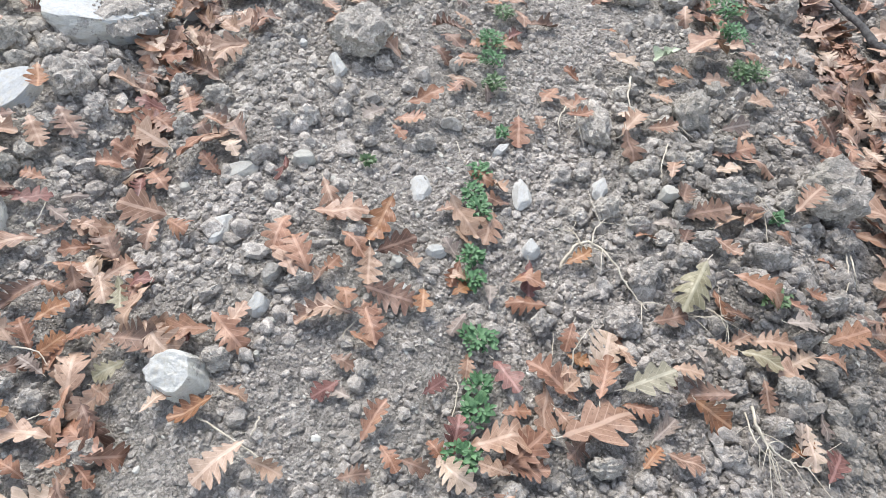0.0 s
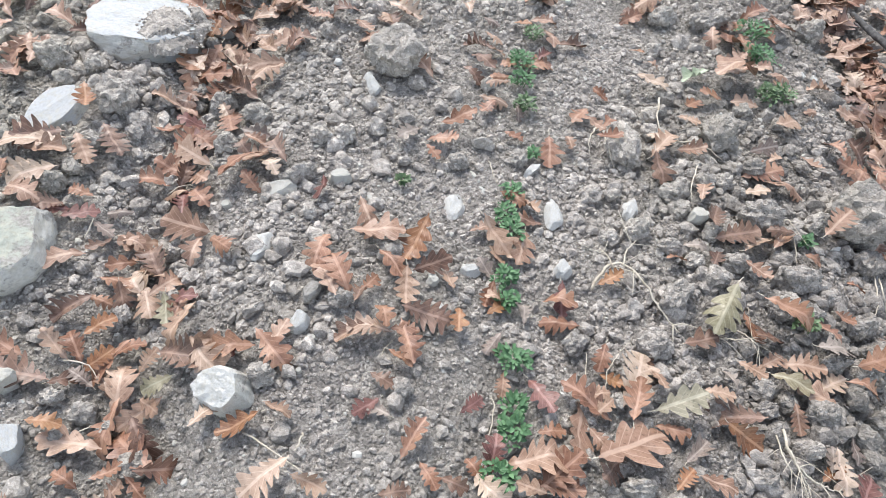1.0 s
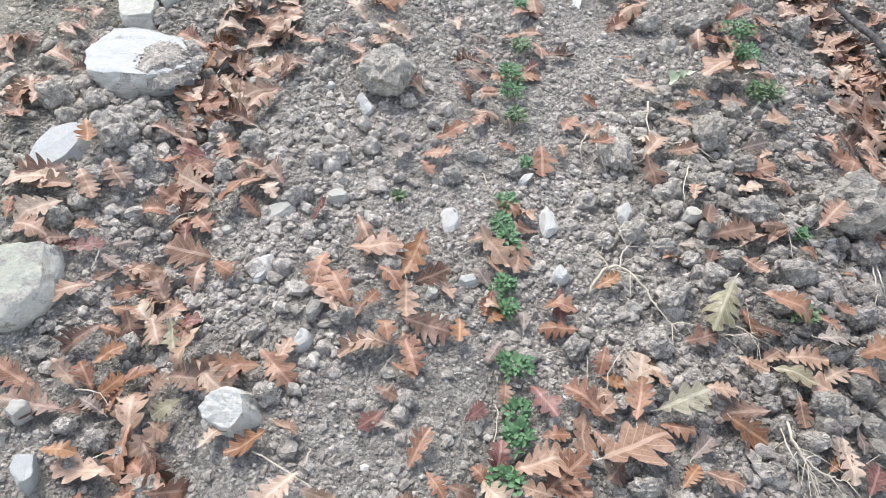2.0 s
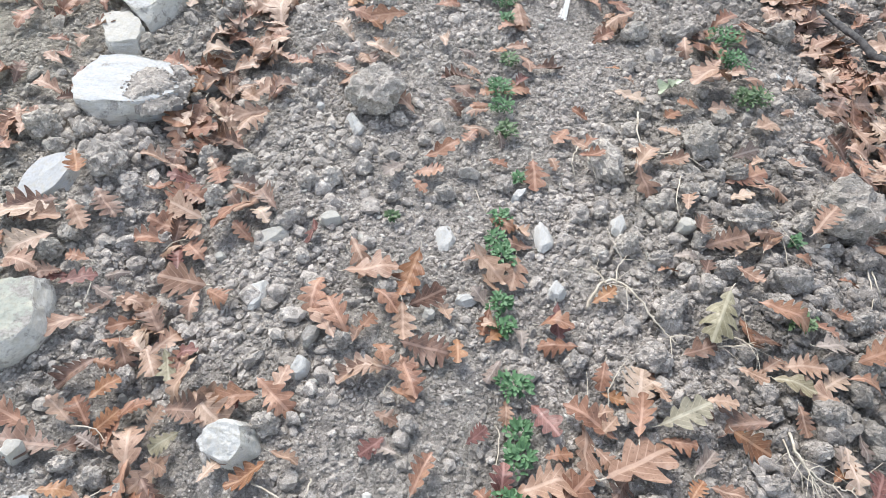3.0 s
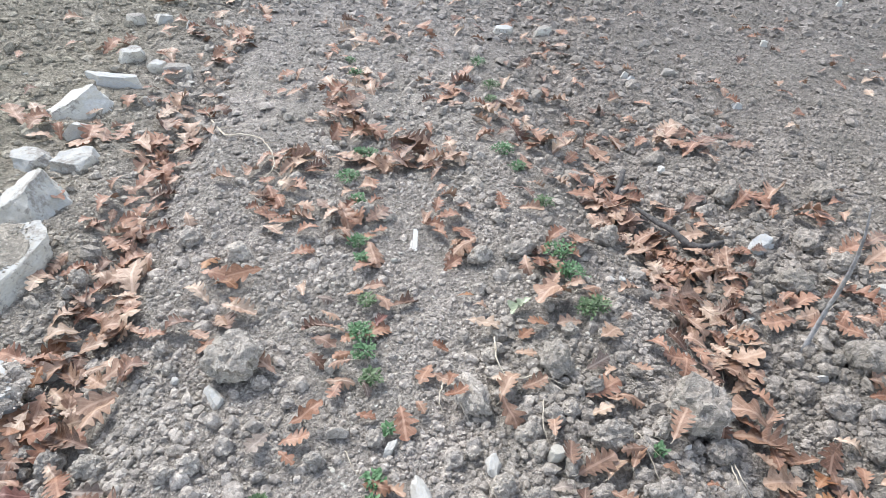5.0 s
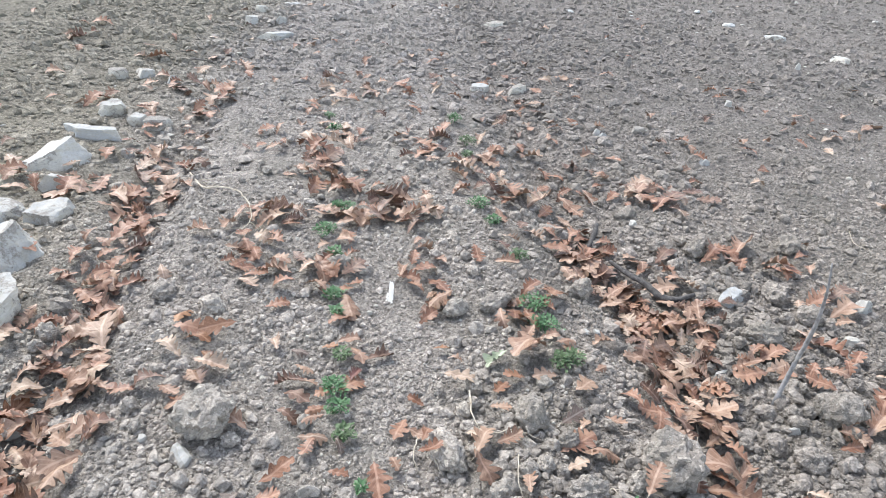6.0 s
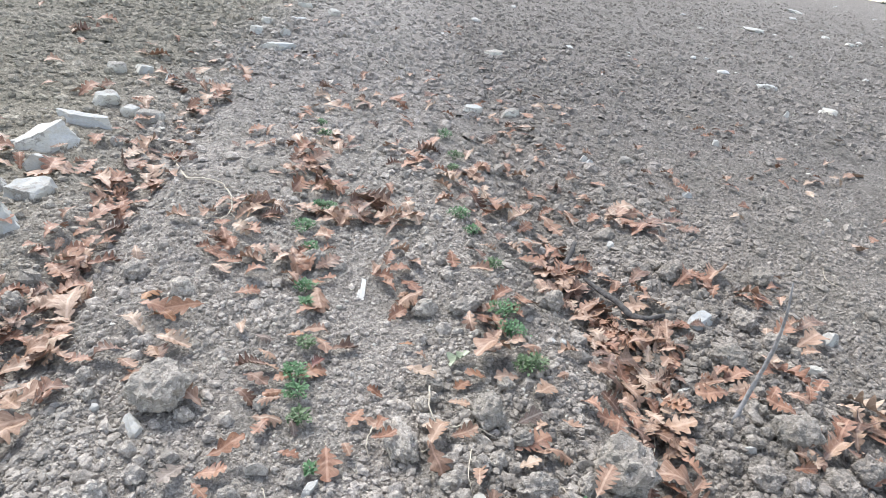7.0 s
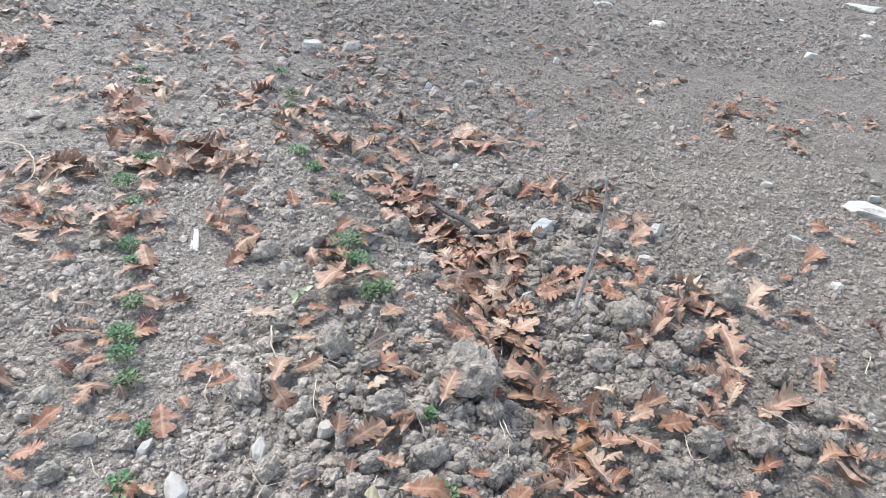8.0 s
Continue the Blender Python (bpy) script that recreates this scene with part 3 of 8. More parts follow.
def leaf_mesh(seed, form, lobes, mat=None, thick=0.004, skins=(0, 1)):
    """An oak leaf, 1 long, from its foot at the origin along +Y, curled according to form, with two skins."""
    rnd = random.Random(seed)
    cols = (0.0, 0.5, 1.0)
    sides = []
    for side in (-1, 1):
        out = leaf_outline(rnd, lobes)
        n = len(out)
        rows = []
        for i, (s, w) in enumerate(out):
            rib = i / (n - 1)
            rows.append([(side * w * c, rib * (1 - c) + s * c) for c in cols])
        sides.append(rows)
    arch = {"flat": 0.10, "arch": 0.40, "curl": 0.85, "fold": 0.25, "cup": -0.45, "roll": 0.35}[form] * rnd.uniform(0.8, 1.2)
    cross = {"flat": 0.25, "arch": 0.45, "curl": 0.9, "fold": 1.7, "cup": 0.9, "roll": -1.3}[form] * rnd.uniform(0.8, 1.2)
    twist = rnd.uniform(-0.5, 0.5)

    def bent(x, y):
        z = cross * x * x * 1.3 + 0.025 * math.sin(9 * y + 5 * x + seed) + 0.03 * noise.noise(Vector((x * 7, y * 7, seed * 1.7)))
        x2 = x / math.sqrt(1 + 1.2 * abs(cross * x))
        a = twist * (y - 0.5)
        x2, z = x2 * math.cos(a) - z * math.sin(a), x2 * math.sin(a) + z * math.cos(a)
        return (x2, 0.5 + (y - 0.5) * (1 - 0.12 * abs(arch)), z - arch * (y - 0.5) ** 2)

    verts, uvs, faces = [], [], []
    for skin in skins:
        for rows in sides:
            base = len(verts)
            for row in rows:
                for x, y in row:
                    p = bent(x, y)
                    verts.append((p[0], p[1], p[2] + (thick if skin == 0 else 0)))
                    uvs.append((y, x))
            k = len(cols)
            for i in range(len(rows) - 1):
                for j in range(k - 1):
                    a = base + i * k + j
                    faces.append((a, a + 1, a + k + 1, a + k))
    v = np.array(verts)
    v[:, 2] -= np.percentile(v[:, 2], 12)
    return mesh_arrays("oak_leaf", v, np.array(faces), mat or LEAF["rust"], uvs=np.array(uvs))


def tube(name, pts, radii, mat, sides=6, wob=0.0, seed=0):
    """A bent stem through the points, with a radius at each."""
    pts = [Vector(p) for p in pts]
    verts, faces = [], []
    up = Vector((0.13, 0.07, 1)).normalized()
    n = len(pts)
    for i, p in enumerate(pts):
        d = (pts[min(i + 1, n - 1)] - pts[max(i - 1, 0)]).normalized()
        a = d.cross(up)
        a = (a if a.length > 1e-4 else d.cross(Vector((1, 0, 0)))).normalized()
        b = d.cross(a)
        for k in range(sides):
            t = 2 * math.pi * k / sides
            r = radii[i] * (1 + wob * noise.noise(Vector((i * 0.9, k * 1.7, seed))))
            verts.append((p + (a * math.cos(t) + b * math.sin(t)) * r)[:])
    for i in range(n - 1):
        for k in range(sides):
            a, b = i * sides + k, i * sides + (k + 1) % sides
            faces.append((a, b, b + sides, a + sides))
    c0, c1 = len(verts), len(verts) + 1
    verts += [pts[0][:], pts[-1][:]]
    for k in range(sides):
        faces.append((c0, (k + 1) % sides, k, k))
        faces.append((c1, (n - 1) * sides + k, (n - 1) * sides + (k + 1) % sides, (n - 1) * sides + (k + 1) % sides))
    me = bpy.data.meshes.new(name)
    me.from_pydata(verts, [], [tuple(dict.fromkeys(q)) for q in faces])
    for q in me.polygons:
        q.use_smooth = True
    me.materials.append(mat)
    return me


def smooth_line(pts, per=5):
    """Points along a smooth curve through the given ones."""
    pts = [Vector(p) for p in pts]
    ext = [pts[0] * 2 - pts[1]] + pts + [pts[-1] * 2 - pts[-2]]
    res = []
    for i in range(1, len(ext) - 2):
        a, b, c, d = ext[i - 1:i + 3]
        for k in range(per):
            t = k / per
            res.append(0.5 * ((2 * b) + (c - a) * t + (2 * a - 5 * b + 4 * c - d) * t * t + (3 * b - a - 3 * c + d) * t ** 3))
    return res + [pts[-1]]


FORMS = ("flat", "arch", "curl", "cup", "flat", "fold", "arch", "roll")
LEAVES = {}
for k, form in enumerate(FORMS * 3):
    LEAVES[k] = (form, leaf_mesh(100 + k, form, (4, 4, 5, 3, 4, 5, 3)[k % 7]))
TINTED = {}
STALK = tube("stalk", smooth_line([(0, 0.02, 0.012), (0.01, -0.05, 0.008), (0.03, -0.11, 0.03)], 3), [0.012] * 3 + [0.009] * 4, STRAW, 4)
LOOKS = {"rust": "rusty orange-brown", "tan": "light tan-brown", "pale": "pale beige", "brown": "dark brown", "grey": "greyish brown",
         "wine": "reddish brown", "olive": "yellowish olive", "sage": "pale grey-green", "amber": "golden amber-brown", "dull": "dull grey-green"}
SHAPES = {"flat": "lying flat", "arch": "arched", "curl": "curled", "fold": "folded along its rib", "cup": "cupped", "roll": "with rolled-down edges"}


def leaf(x, y, heading, length, tone, up=0.0):
    """A fallen oak leaf with its foot at x, y, pointing along heading (degrees from +X)."""
    count["leaf"] += 1
    k = count["leaf"]
    rnd = random.Random(k)
    form, base = LEAVES[rnd.randrange(len(LEAVES))]
    key = (base.name, tone)
    if key not in TINTED:
        TINTED[key] = base.copy()
        TINTED[key].materials[0] = LEAF[tone]
    a = radians(heading)
    cx, cy = x + math.cos(a) * length / 2, y + math.sin(a) * length / 2
    hi = max(float(ground_z(cx + dx, cy + dy)) for dx, dy in ((0, 0), (0.02, 0), (-0.02, 0), (0, 0.02), (0, -0.02)))
    for px, py, r, h in TOPS:
        d = math.hypot(cx - px, cy - py) / (r + 0.2 * length)
        if d < 1:
            hi = max(hi, float(ground_z(px, py)) + h * math.sqrt(1 - d * d))
    LEAVES_AT.append((cx, cy, 0.42 * length))
    n = slope_normal(cx, cy)
    lean, roll = rnd.gauss(0, 13), rnd.gauss(0, 13)
    hi += 0.22 * length * math.sin(radians(abs(lean)))
    turn = Vector((0, 0, 1)).rotation_difference(n).to_matrix().to_4x4() @ pose(0, 0, 0, lean, roll, 0)
    side = rnd.choice((-1, 1))
    ob = new("oak_leaf", TINTED[key])
    ob.matrix_basis = (Matrix.Translation((cx, cy, hi + 0.012 + up)) @ turn @ Matrix.Rotation(a - math.pi / 2, 4, "Z")
                       @ Matrix.Diagonal((length * side, length, length * 0.9, 1)) @ Matrix.Translation((0, -0.5, 0)))
    part("stalk", STALK, ob)
    return tagged(ob, LOOKS[tone] + " fallen oak leaf " + SHAPES[form] + " on the soil", "oak leaf", group="fallen oak leaves")


FAR_LEAVES = {}


def leaf_far(x, y, heading, length, tone):
    """Noted for the joined litter."""
    if y < 3.2:
        a = radians(heading)
        LEAVES_AT.append((x + math.cos(a) * length / 2, y + math.sin(a) * length / 2, 0.42 * length))
    FAR_LEAVES.setdefault(tone if tone in ("rust", "tan", "brown", "pale") else "tan" if tone in ("amber", "olive") else "brown", []).append((x, y, heading, length))


def seedling(x, y, size, dusty=False):
    """A low tuft of small oval leaves on short stems."""
    count["plant"] += 1
    rnd = random.Random(900 + count["plant"])
    at = rest(x, y, 0.016)
    root = new("seedling")
    root.location = at
    for s in range(max(3, int(size * 60))):
        a = rnd.uniform(0, 6.28)
        r = size * 0.35 * rnd.random() ** 0.5
        tip = Vector((math.cos(a) * r * 1.5, math.sin(a) * r * 1.5, size * rnd.uniform(0.25, 0.45)))
        part("stem", tube("stem", smooth_line([(math.cos(a) * r * 0.5, math.sin(a) * r * 0.5, -0.01), tip * 0.55, tip], 3), [0.0014] * 7, GREEN, 4), root)
    verts, faces = [], []
    for k in range(int(190 * size / 0.10)):
        a = rnd.uniform(0, 6.28)
        r = size * 0.56 * rnd.random() ** 0.6 * (0.75 + 0.35 * noise.noise(Vector((math.cos(a) * 1.6, math.sin(a) * 1.6, count["plant"] * 3.1))) * 2)
        z = size * (0.08 + 0.36 * rnd.random() * (1 - 0.6 * min(1, r / (size * 0.62))))
        L = rnd.uniform(0.008, 0.017)
        m = Matrix.Translation((math.cos(a) * r, math.sin(a) * r, z)) @ Matrix.Rotation(a + rnd.gauss(0, 0.8), 4, "Z") @ Matrix.Rotation(rnd.uniform(-0.85, 0.25), 4, "Y")
        w = L * rnd.uniform(0.22, 0.33)
        b = len(verts)
        for px, py, pz in ((0, 0, 0), (0.3, -1, 0.10), (0.7, -0.8, 0.06), (1, 0, -0.10), (0.7, 0.8, 0.06), (0.3, 1, 0.10), (0.5, 0, -0.03)):
            verts.append((m @ Vector((px * L, py * w, pz * L)))[:])
        faces += [(b, b + 1, b + 6), (b + 1, b + 2, b + 6), (b + 2, b + 3, b + 6), (b + 3, b + 4, b + 6), (b + 4, b + 5, b + 6), (b + 5, b, b + 6)]
    me = mesh_arrays("foliage", np.array(verts), np.array(faces), DUSTY if dusty else GREEN)
    part("foliage", me, root)
    return tagged(root, ("small dusty grey-green" if dusty else "small fresh green") + " seedling tuft growing in a row on the bed", "seedling", group="seedlings in two rows")


def strand(name, pts, r, mat, label, category, branches=0, seed=1, taper=0.4):
    """A root, twig or straw along ground points (x, y, height above the soil)."""
    rnd = random.Random(seed)
    line = smooth_line([rest(x, y, h) for x, y, h in pts], 6)
    n = len(line)
    line = [p + Vector((rnd.gauss(0, r * 0.5), rnd.gauss(0, r * 0.5), 0)) for p in line]
    ob = new(name, tube(name, line, [r * (1 - (1 - taper) * i / (n - 1)) for i in range(n)], mat, 7, 0.35, seed))
    for k in range(branches):
        i = rnd.randrange(1, n - 1)
        d = (line[min(i + 1, n - 1)] - line[i - 1]).normalized()
        side = Vector((-d.y, d.x, 0)) * rnd.choice((-1, 1))
        L = rnd.uniform(0.03, 0.08)
        q = [line[i], line[i] + (d * 0.5 + side * 0.7) * L * 0.5 + Vector((0, 0, 0.006)), line[i] + (d * 0.9 + side) * L + Vector((0, 0, rnd.uniform(-0.004, 0.012)))]
        part("rootlet", tube("rootlet", smooth_line(q, 4), [r * 0.45 * (1 - 0.07 * j) for j in range(9)], mat, 5), ob)
    return tagged(ob, label, category)

# ---- stones ----
block = stone(-0.942, 1.262, 0, 0.345, 0.255, 0.072, CLEAN, "tablet", "large white limestone block with soil lying on its top")
rock = stone(-1.117, 1.774, 0, 0.305, 0.465, 0.100, STAINED, "pear", "large earth-covered limestone with a white edge")
stone(-1.098, 1.512, 0, 0.190, 0.206, 0.060, PEBBLE, "stepped", "cream limestone piece with a worn step")
stone(-1.222, 2.228, 28, 0.290, 0.377, 0.160, STAINED, "peak", "pointed white limestone rock on the soil")
stone(-1.404, 2.613, 36, 0.186, 0.192, 0.060, STAINED, "block", "grey-white limestone piece behind a larger rock")
stone(-1.197, 2.579, 49, 0.217, 0.191, 0.060, STAINED, "slab", "flat grey limestone beside a larger rock")
stone(-1.435, 3.130, 37, 0.333, 0.267, 0.130, CHIP_WHITE, "peak", "bright white limestone block among leaves")
stone(-1.397, 3.492, -10, 0.403, 0.124, 0.072, CLEAN, "slab", "long flat white limestone slab")
stone(-1.325, 2.890, 16, 0.138, 0.112, 0.084, CHIP_WHITE, "wedge", "white limestone piece beside a block")
stone(-1.440, 3.873, 23, 0.163, 0.145, 0.084, STAINED, "block", "white limestone with a soiled underside")
stone(-1.254, 3.748, -29, 0.129, 0.112, 0.060, STAINED, "round", "small white limestone among leaves")
stone(-1.135, 3.713, 54, 0.190, 0.117, 0.060, DIRTY, "round", "soiled cream limestone lump")
stone(-1.133, 3.269, 0, 0.072, 0.059, 0.048, STAINED, "round", "small white stone near the furrow")
stone(-1.272, 4.484, 45, 0.094, 0.085, 0.060, STAINED, "wedge", "white angular stone on the soil")
stone(-1.513, 4.640, 47, 0.175, 0.158, 0.072, STAINED, "wedge", "grey-white stone in the row of stones")
stone(-1.667, 4.550, 53, 0.129, 0.116, 0.060, DIRTY, "block", "soiled pale stone in the row of stones")
stone(-0.866, 6.093, 33, 0.388, 0.142, 0.072, CLEAN, "slab", "long flat white slab far down the row")
stone(-1.196, 6.697, -4, 0.157, 0.142, 0.084, STAINED, "block", "white stone far down the row")
stone(-1.173, 7.120, 15, 0.138, 0.124, 0.072, STAINED, "round", "white stone far down the row")
stone(-0.908, 6.721, 11, 0.120, 0.108, 0.072, STAINED, "wedge", "white stone far down the row")
stone(-0.999, 8.605, 37, 0.210, 0.189, 0.060, STAINED, "slab", "flat white stone far off on the field")
stone(-0.922, 7.771, 40, 0.144, 0.113, 0.038, CLEAN, "slab", "flat white stone far off on the field")
stone(-0.604, 8.346, 57, 0.187, 0.168, 0.068, STAINED, "round", "rounded white stone far off on the field")
stone(-1.366, 5.923, 33, 0.099, 0.089, 0.038, DIRTY, "block", "pale stone far off on the field")
stone(-1.482, 7.617, 41, 0.108, 0.097, 0.038, DIRTY, "block", "pale stone far off on the field")
stone(0.889, 4.847, 38, 0.193, 0.114, 0.060, CLEAN, "round", "rounded white stone at the end of the bed")
stone(1.187, 4.821, 49, 0.222, 0.131, 0.072, DIRTY, "block", "grey stone at the end of the bed")
stone(-2.555, 5.240, 33, 0.032, 0.029, 0.022, CHIP_WHITE, "round", "small white stone far off on the field")
stone(-0.964, 0.907, 0, 0.128, 0.209, 0.042, CLEAN, "oval", "white oval limestone with a stained rim")
stone(-0.812, 0.520, 12, 0.195, 0.228, 0.080, MOSSY, "round", "large greenish-grey limestone half covered with clay")
stone(-0.640, 0.274, 23, 0.050, 0.044, 0.050, PEBBLE, "block", "cream limestone piece at the path")
stone(-0.565, 0.177, -49, 0.088, 0.042, 0.050, CLEAN, "block", "white limestone piece at the path")
stone(-0.255, 0.363, 0, 0.136, 0.097, 0.075, CHIP_WHITE, "shard", "white limestone with grey specks and clay on one side")
stone(-0.356, 0.852, 0, 0.079, 0.078, 0.026, PEBBLE, "ivory", "ivory flat stone on the soil")
stone(-0.238, 0.940, 28, 0.057, 0.042, 0.030, PEBBLE, "round", "grey-white rounded pebble on the soil")
stone(0.041, 0.958, 0, 0.058, 0.087, 0.020, CHIP_WHITE, "kite", "flat white stone with rounded corners")
stone(0.280, 1.013, 0, 0.052, 0.107, 0.022, CHIP_WHITE, "spike", "narrow pointed cream stone")
stone(0.458, 1.080, 0, 0.040, 0.075, 0.028, CHIP_WHITE, "stub", "small white angular stone")
stone(0.323, 0.859, 0, 0.048, 0.055, 0.030, CHIP_WHITE, "triangle", "small triangular white stone")
stone(-0.327, 0.689, 0, 0.046, 0.083, 0.016, CHIP_WHITE, "strip", "thin flat pale stone chip")
stone(-0.175, 0.538, 0, 0.041, 0.056, 0.030, CHIP_WHITE, "corner", "white angular stone on the soil")
stone(-0.175, 0.607, 76, 0.060, 0.030, 0.030, DIRTY, "round", "soiled ivory stone on the soil")
stone(0.122, 0.783, 0, 0.052, 0.034, 0.018, CHIP_WHITE, "bean", "small white oval stone")
stone(0.052, 0.720, 30, 0.030, 0.028, 0.020, PEBBLE, "round", "round grey-white pebble on the soil")
stone(0.613, 1.092, 27, 0.056, 0.037, 0.030, PEBBLE, "round", "pale rounded stone among clods")
stone(-0.272, 1.288, 0, 0.076, 0.081, 0.042, CHIP_WHITE, "narrow", "white narrow stone beside a big clod")
stone(-0.399, 1.349, 34, 0.027, 0.028, 0.015, CHIP_WHITE, "round", "small white pebble on the soil")
stone(0.201, 1.133, 60, 0.061, 0.024, 0.020, CHIP_WHITE, "block", "white stone stub with a grey end")
stone(-0.778, 1.421, 33, 0.059, 0.044, 0.030, CHIP_WHITE, "wedge", "small white angular stone among leaves")
stone(0.282, 0.627, 8, 0.014, 0.014, 0.012, CHIP_WHITE, "round", "tiny round white pebble")
stone(-0.140, 0.512, 19, 0.024, 0.014, 0.012, PEBBLE, "round", "tiny cream pebble on the soil")
stone(0.956, 1.860, 36, 0.029, 0.029, 0.010, CHIP_WHITE, "round", "tiny white pebble on the slope")
stone(1.000, 1.871, 41, 0.033, 0.027, 0.010, CHIP_WHITE, "round", "tiny white pebble on the slope")
stone(-0.454, 0.782, 4, 0.026, 0.022, 0.015, PEBBLE, "round", "small pale pebble on the soil")
stone(0.183, 1.930, 0, 0.023, 0.018, 0.012, PEBBLE, "round", "tiny pale pebble on the soil")
stone(-0.802, 0.601, 34, 0.011, 0.014, 0.010, CHIP_WHITE, "slab", "tiny white chip among leaves")
stone(-0.525, 0.428, 19, 0.021, 0.012, 0.020, PEBBLE, "block", "small cream stone on the soil")
stone(-0.136, 0.441, 9, 0.013, 0.014, 0.012, PEBBLE, "round", "small cream pebble on the soil")
stone(0.015, 0.677, -31, 0.022, 0.024, 0.015, CHIP_WHITE, "slab", "thin white chip on the soil")
stone(0.085, 0.661, -45, 0.026, 0.019, 0.015, CHIP_WHITE, "slab", "thin white chip on the soil")
stone(-0.153, 0.905, 11, 0.016, 0.017, 0.012, PEBBLE, "round", "small pale pebble on the soil")
stone(0.967, 1.132, 41, 0.040, 0.015, 0.012, CHIP_WHITE, "slab", "white chip beside a leaf")
stone(1.657, 2.161, 0, 0.150, 0.132, 0.050, CLEAN, "beak", "white limestone lying against a clod")
stone(2.220, 2.131, 21, 0.103, 0.079, 0.070, STAINED, "wedge", "white stone standing among leaves")
stone(1.518, 1.437, -10, 0.046, 0.019, 0.030, CHIP_WHITE, "block", "white stone among clods")
stone(3.687, 2.307, -77, 0.292, 0.222, 0.060, STAINED, "slab", "large white limestone slab on the field")
stone(3.952, 2.506, 0, 0.095, 0.063, 0.040, CLEAN, "block", "white stone behind a slab")
stone(2.938, 2.030, -45, 0.107, 0.040, 0.020, CLEAN, "slab", "flat white stone sliver on the field")
stone(2.795, 1.639, -70, 0.063, 0.037, 0.030, CHIP_WHITE, "block", "white stone on the field")
stone(3.250, 2.617, 1, 0.088, 0.053, 0.030, PEBBLE, "round", "pale stone on the field")
stone(2.018, 1.902, 5, 0.069, 0.050, 0.030, PEBBLE, "round", "pale rounded stone on the soil")
stone(1.433, 2.763, -12, 0.040, 0.045, 0.030, CHIP_WHITE, "round", "white pebble beside leaves")
stone(1.640, 4.026, 31, 0.077, 0.046, 0.030, CLEAN, "wedge", "white angular stone on the field")
stone(2.228, 3.715, 5, 0.077, 0.070, 0.040, CLEAN, "wedge", "white angular stone on the field")
stone(1.926, 4.152, 25, 0.110, 0.071, 0.040, DIRTY, "round", "rounded ochre stone on the field")
stone(11.465, 9.842, 15, 1.002, 0.838, 0.100, STAINED, "slab", "large white stone far off on the field")
stone(6.508, 5.806, 6, 0.198, 0.130, 0.060, CLEAN, "slab", "white stone far off on the field")
stone(4.988, 7.883, 22, 0.209, 0.188, 0.070, CLEAN, "slab", "white stone far off on the field")
stone(1.411, 1.712, 7, 0.058, 0.016, 0.020, CHIP_WHITE, "slab", "white chip among leaves")
stone(2.320, 1.240, -63, 0.035, 0.023, 0.020, CHIP_WHITE, "slab", "white chip on the clods")
stone(2.292, 0.986, -110, 0.014, 0.019, 0.020, CHIP_WHITE, "slab", "white chip on the clods")
stone(4.891, 7.917, 33, 0.397, 0.163, 0.060, CLEAN, "slab", "white slab far off on the field")
stone(8.258, 14.912, 51, 0.859, 0.623, 0.075, STAINED, "block", "white stone far off on the field")
stone(10.334, 15.319, -103, 0.273, 0.246, 0.060, STAINED, "wedge", "white stone far off on the field")
stone(7.031, 11.044, -30, 0.066, 0.060, 0.045, CHIP_WHITE, "round", "white stone far off on the field")
stone(4.927, 9.724, -2, 0.091, 0.082, 0.038, CLEAN, "slab", "white stone far off on the field")
stone(2.970, 4.974, -20, 0.059, 0.049, 0.048, CHIP_WHITE, "slab", "white chip on the field")
stone(1.332, 7.332, 55, 0.273, 0.246, 0.072, DIRTY, "block", "grey stone far down the bed")
stone(1.603, 4.053, 22, 0.069, 0.042, 0.048, CHIP_WHITE, "wedge", "white chip on the field")
stone(4.286, 6.241, -4, 0.061, 0.055, 0.060, CHIP_WHITE, "wedge", "white stone on the field")
stone(5.030, 6.715, -109, 0.400, 0.180, 0.084, STAINED, "block", "pale stone on the field")
stone(6.511, 13.788, 8, 0.158, 0.142, 0.045, CLEAN, "slab", "white stone far off on the field")
stone(13.465, 22.402, 31, 0.639, 0.575, 0.060, CLEAN, "slab", "white stone far off on the field")
stone(10.523, 14.648, -71, 0.260, 0.234, 0.060, STAINED, "slab", "pale stone far off on the field")

soil_on(block, -0.842, 1.280, 0.090, 0.098, 260, 3, "grey soil crumbs lying on a white limestone block")
soil_on(rock, -1.137, 1.824, 0.118, 0.172, 520, 4, "grey-brown soil lying on a large limestone")

# ---- clods ----
clod(-0.245, 1.392, 48, 0.181, 0.167, 0.115)
clod(0.667, 1.403, 11, 0.116, 0.132, 0.081)
clod(0.416, 1.291, -59, 0.176, 0.091, 0.084)
clod(-0.847, 0.990, 47, 0.111, 0.114, 0.073)
clod(-1.062, 1.062, 28, 0.107, 0.095, 0.066)
clod(-0.959, 1.074, 28, 0.061, 0.069, 0.042)
clod(-0.700, 1.134, 35, 0.067, 0.059, 0.041)
clod(-0.628, 1.104, 4, 0.080, 0.081, 0.053)
clod(-0.511, 1.069, 3, 0.082, 0.062, 0.047)
clod(-0.775, 0.956, 42, 0.064, 0.057, 0.039)
clod(-0.540, 0.957, -4, 0.077, 0.062, 0.046)
clod(0.762, 1.139, 18, 0.133, 0.086, 0.070)
clod(1.034, 1.254, 26, 0.213, 0.187, 0.134)
clod(0.851, 0.982, 12, 0.135, 0.071, 0.064)
clod(0.814, 0.903, 12, 0.088, 0.085, 0.055)
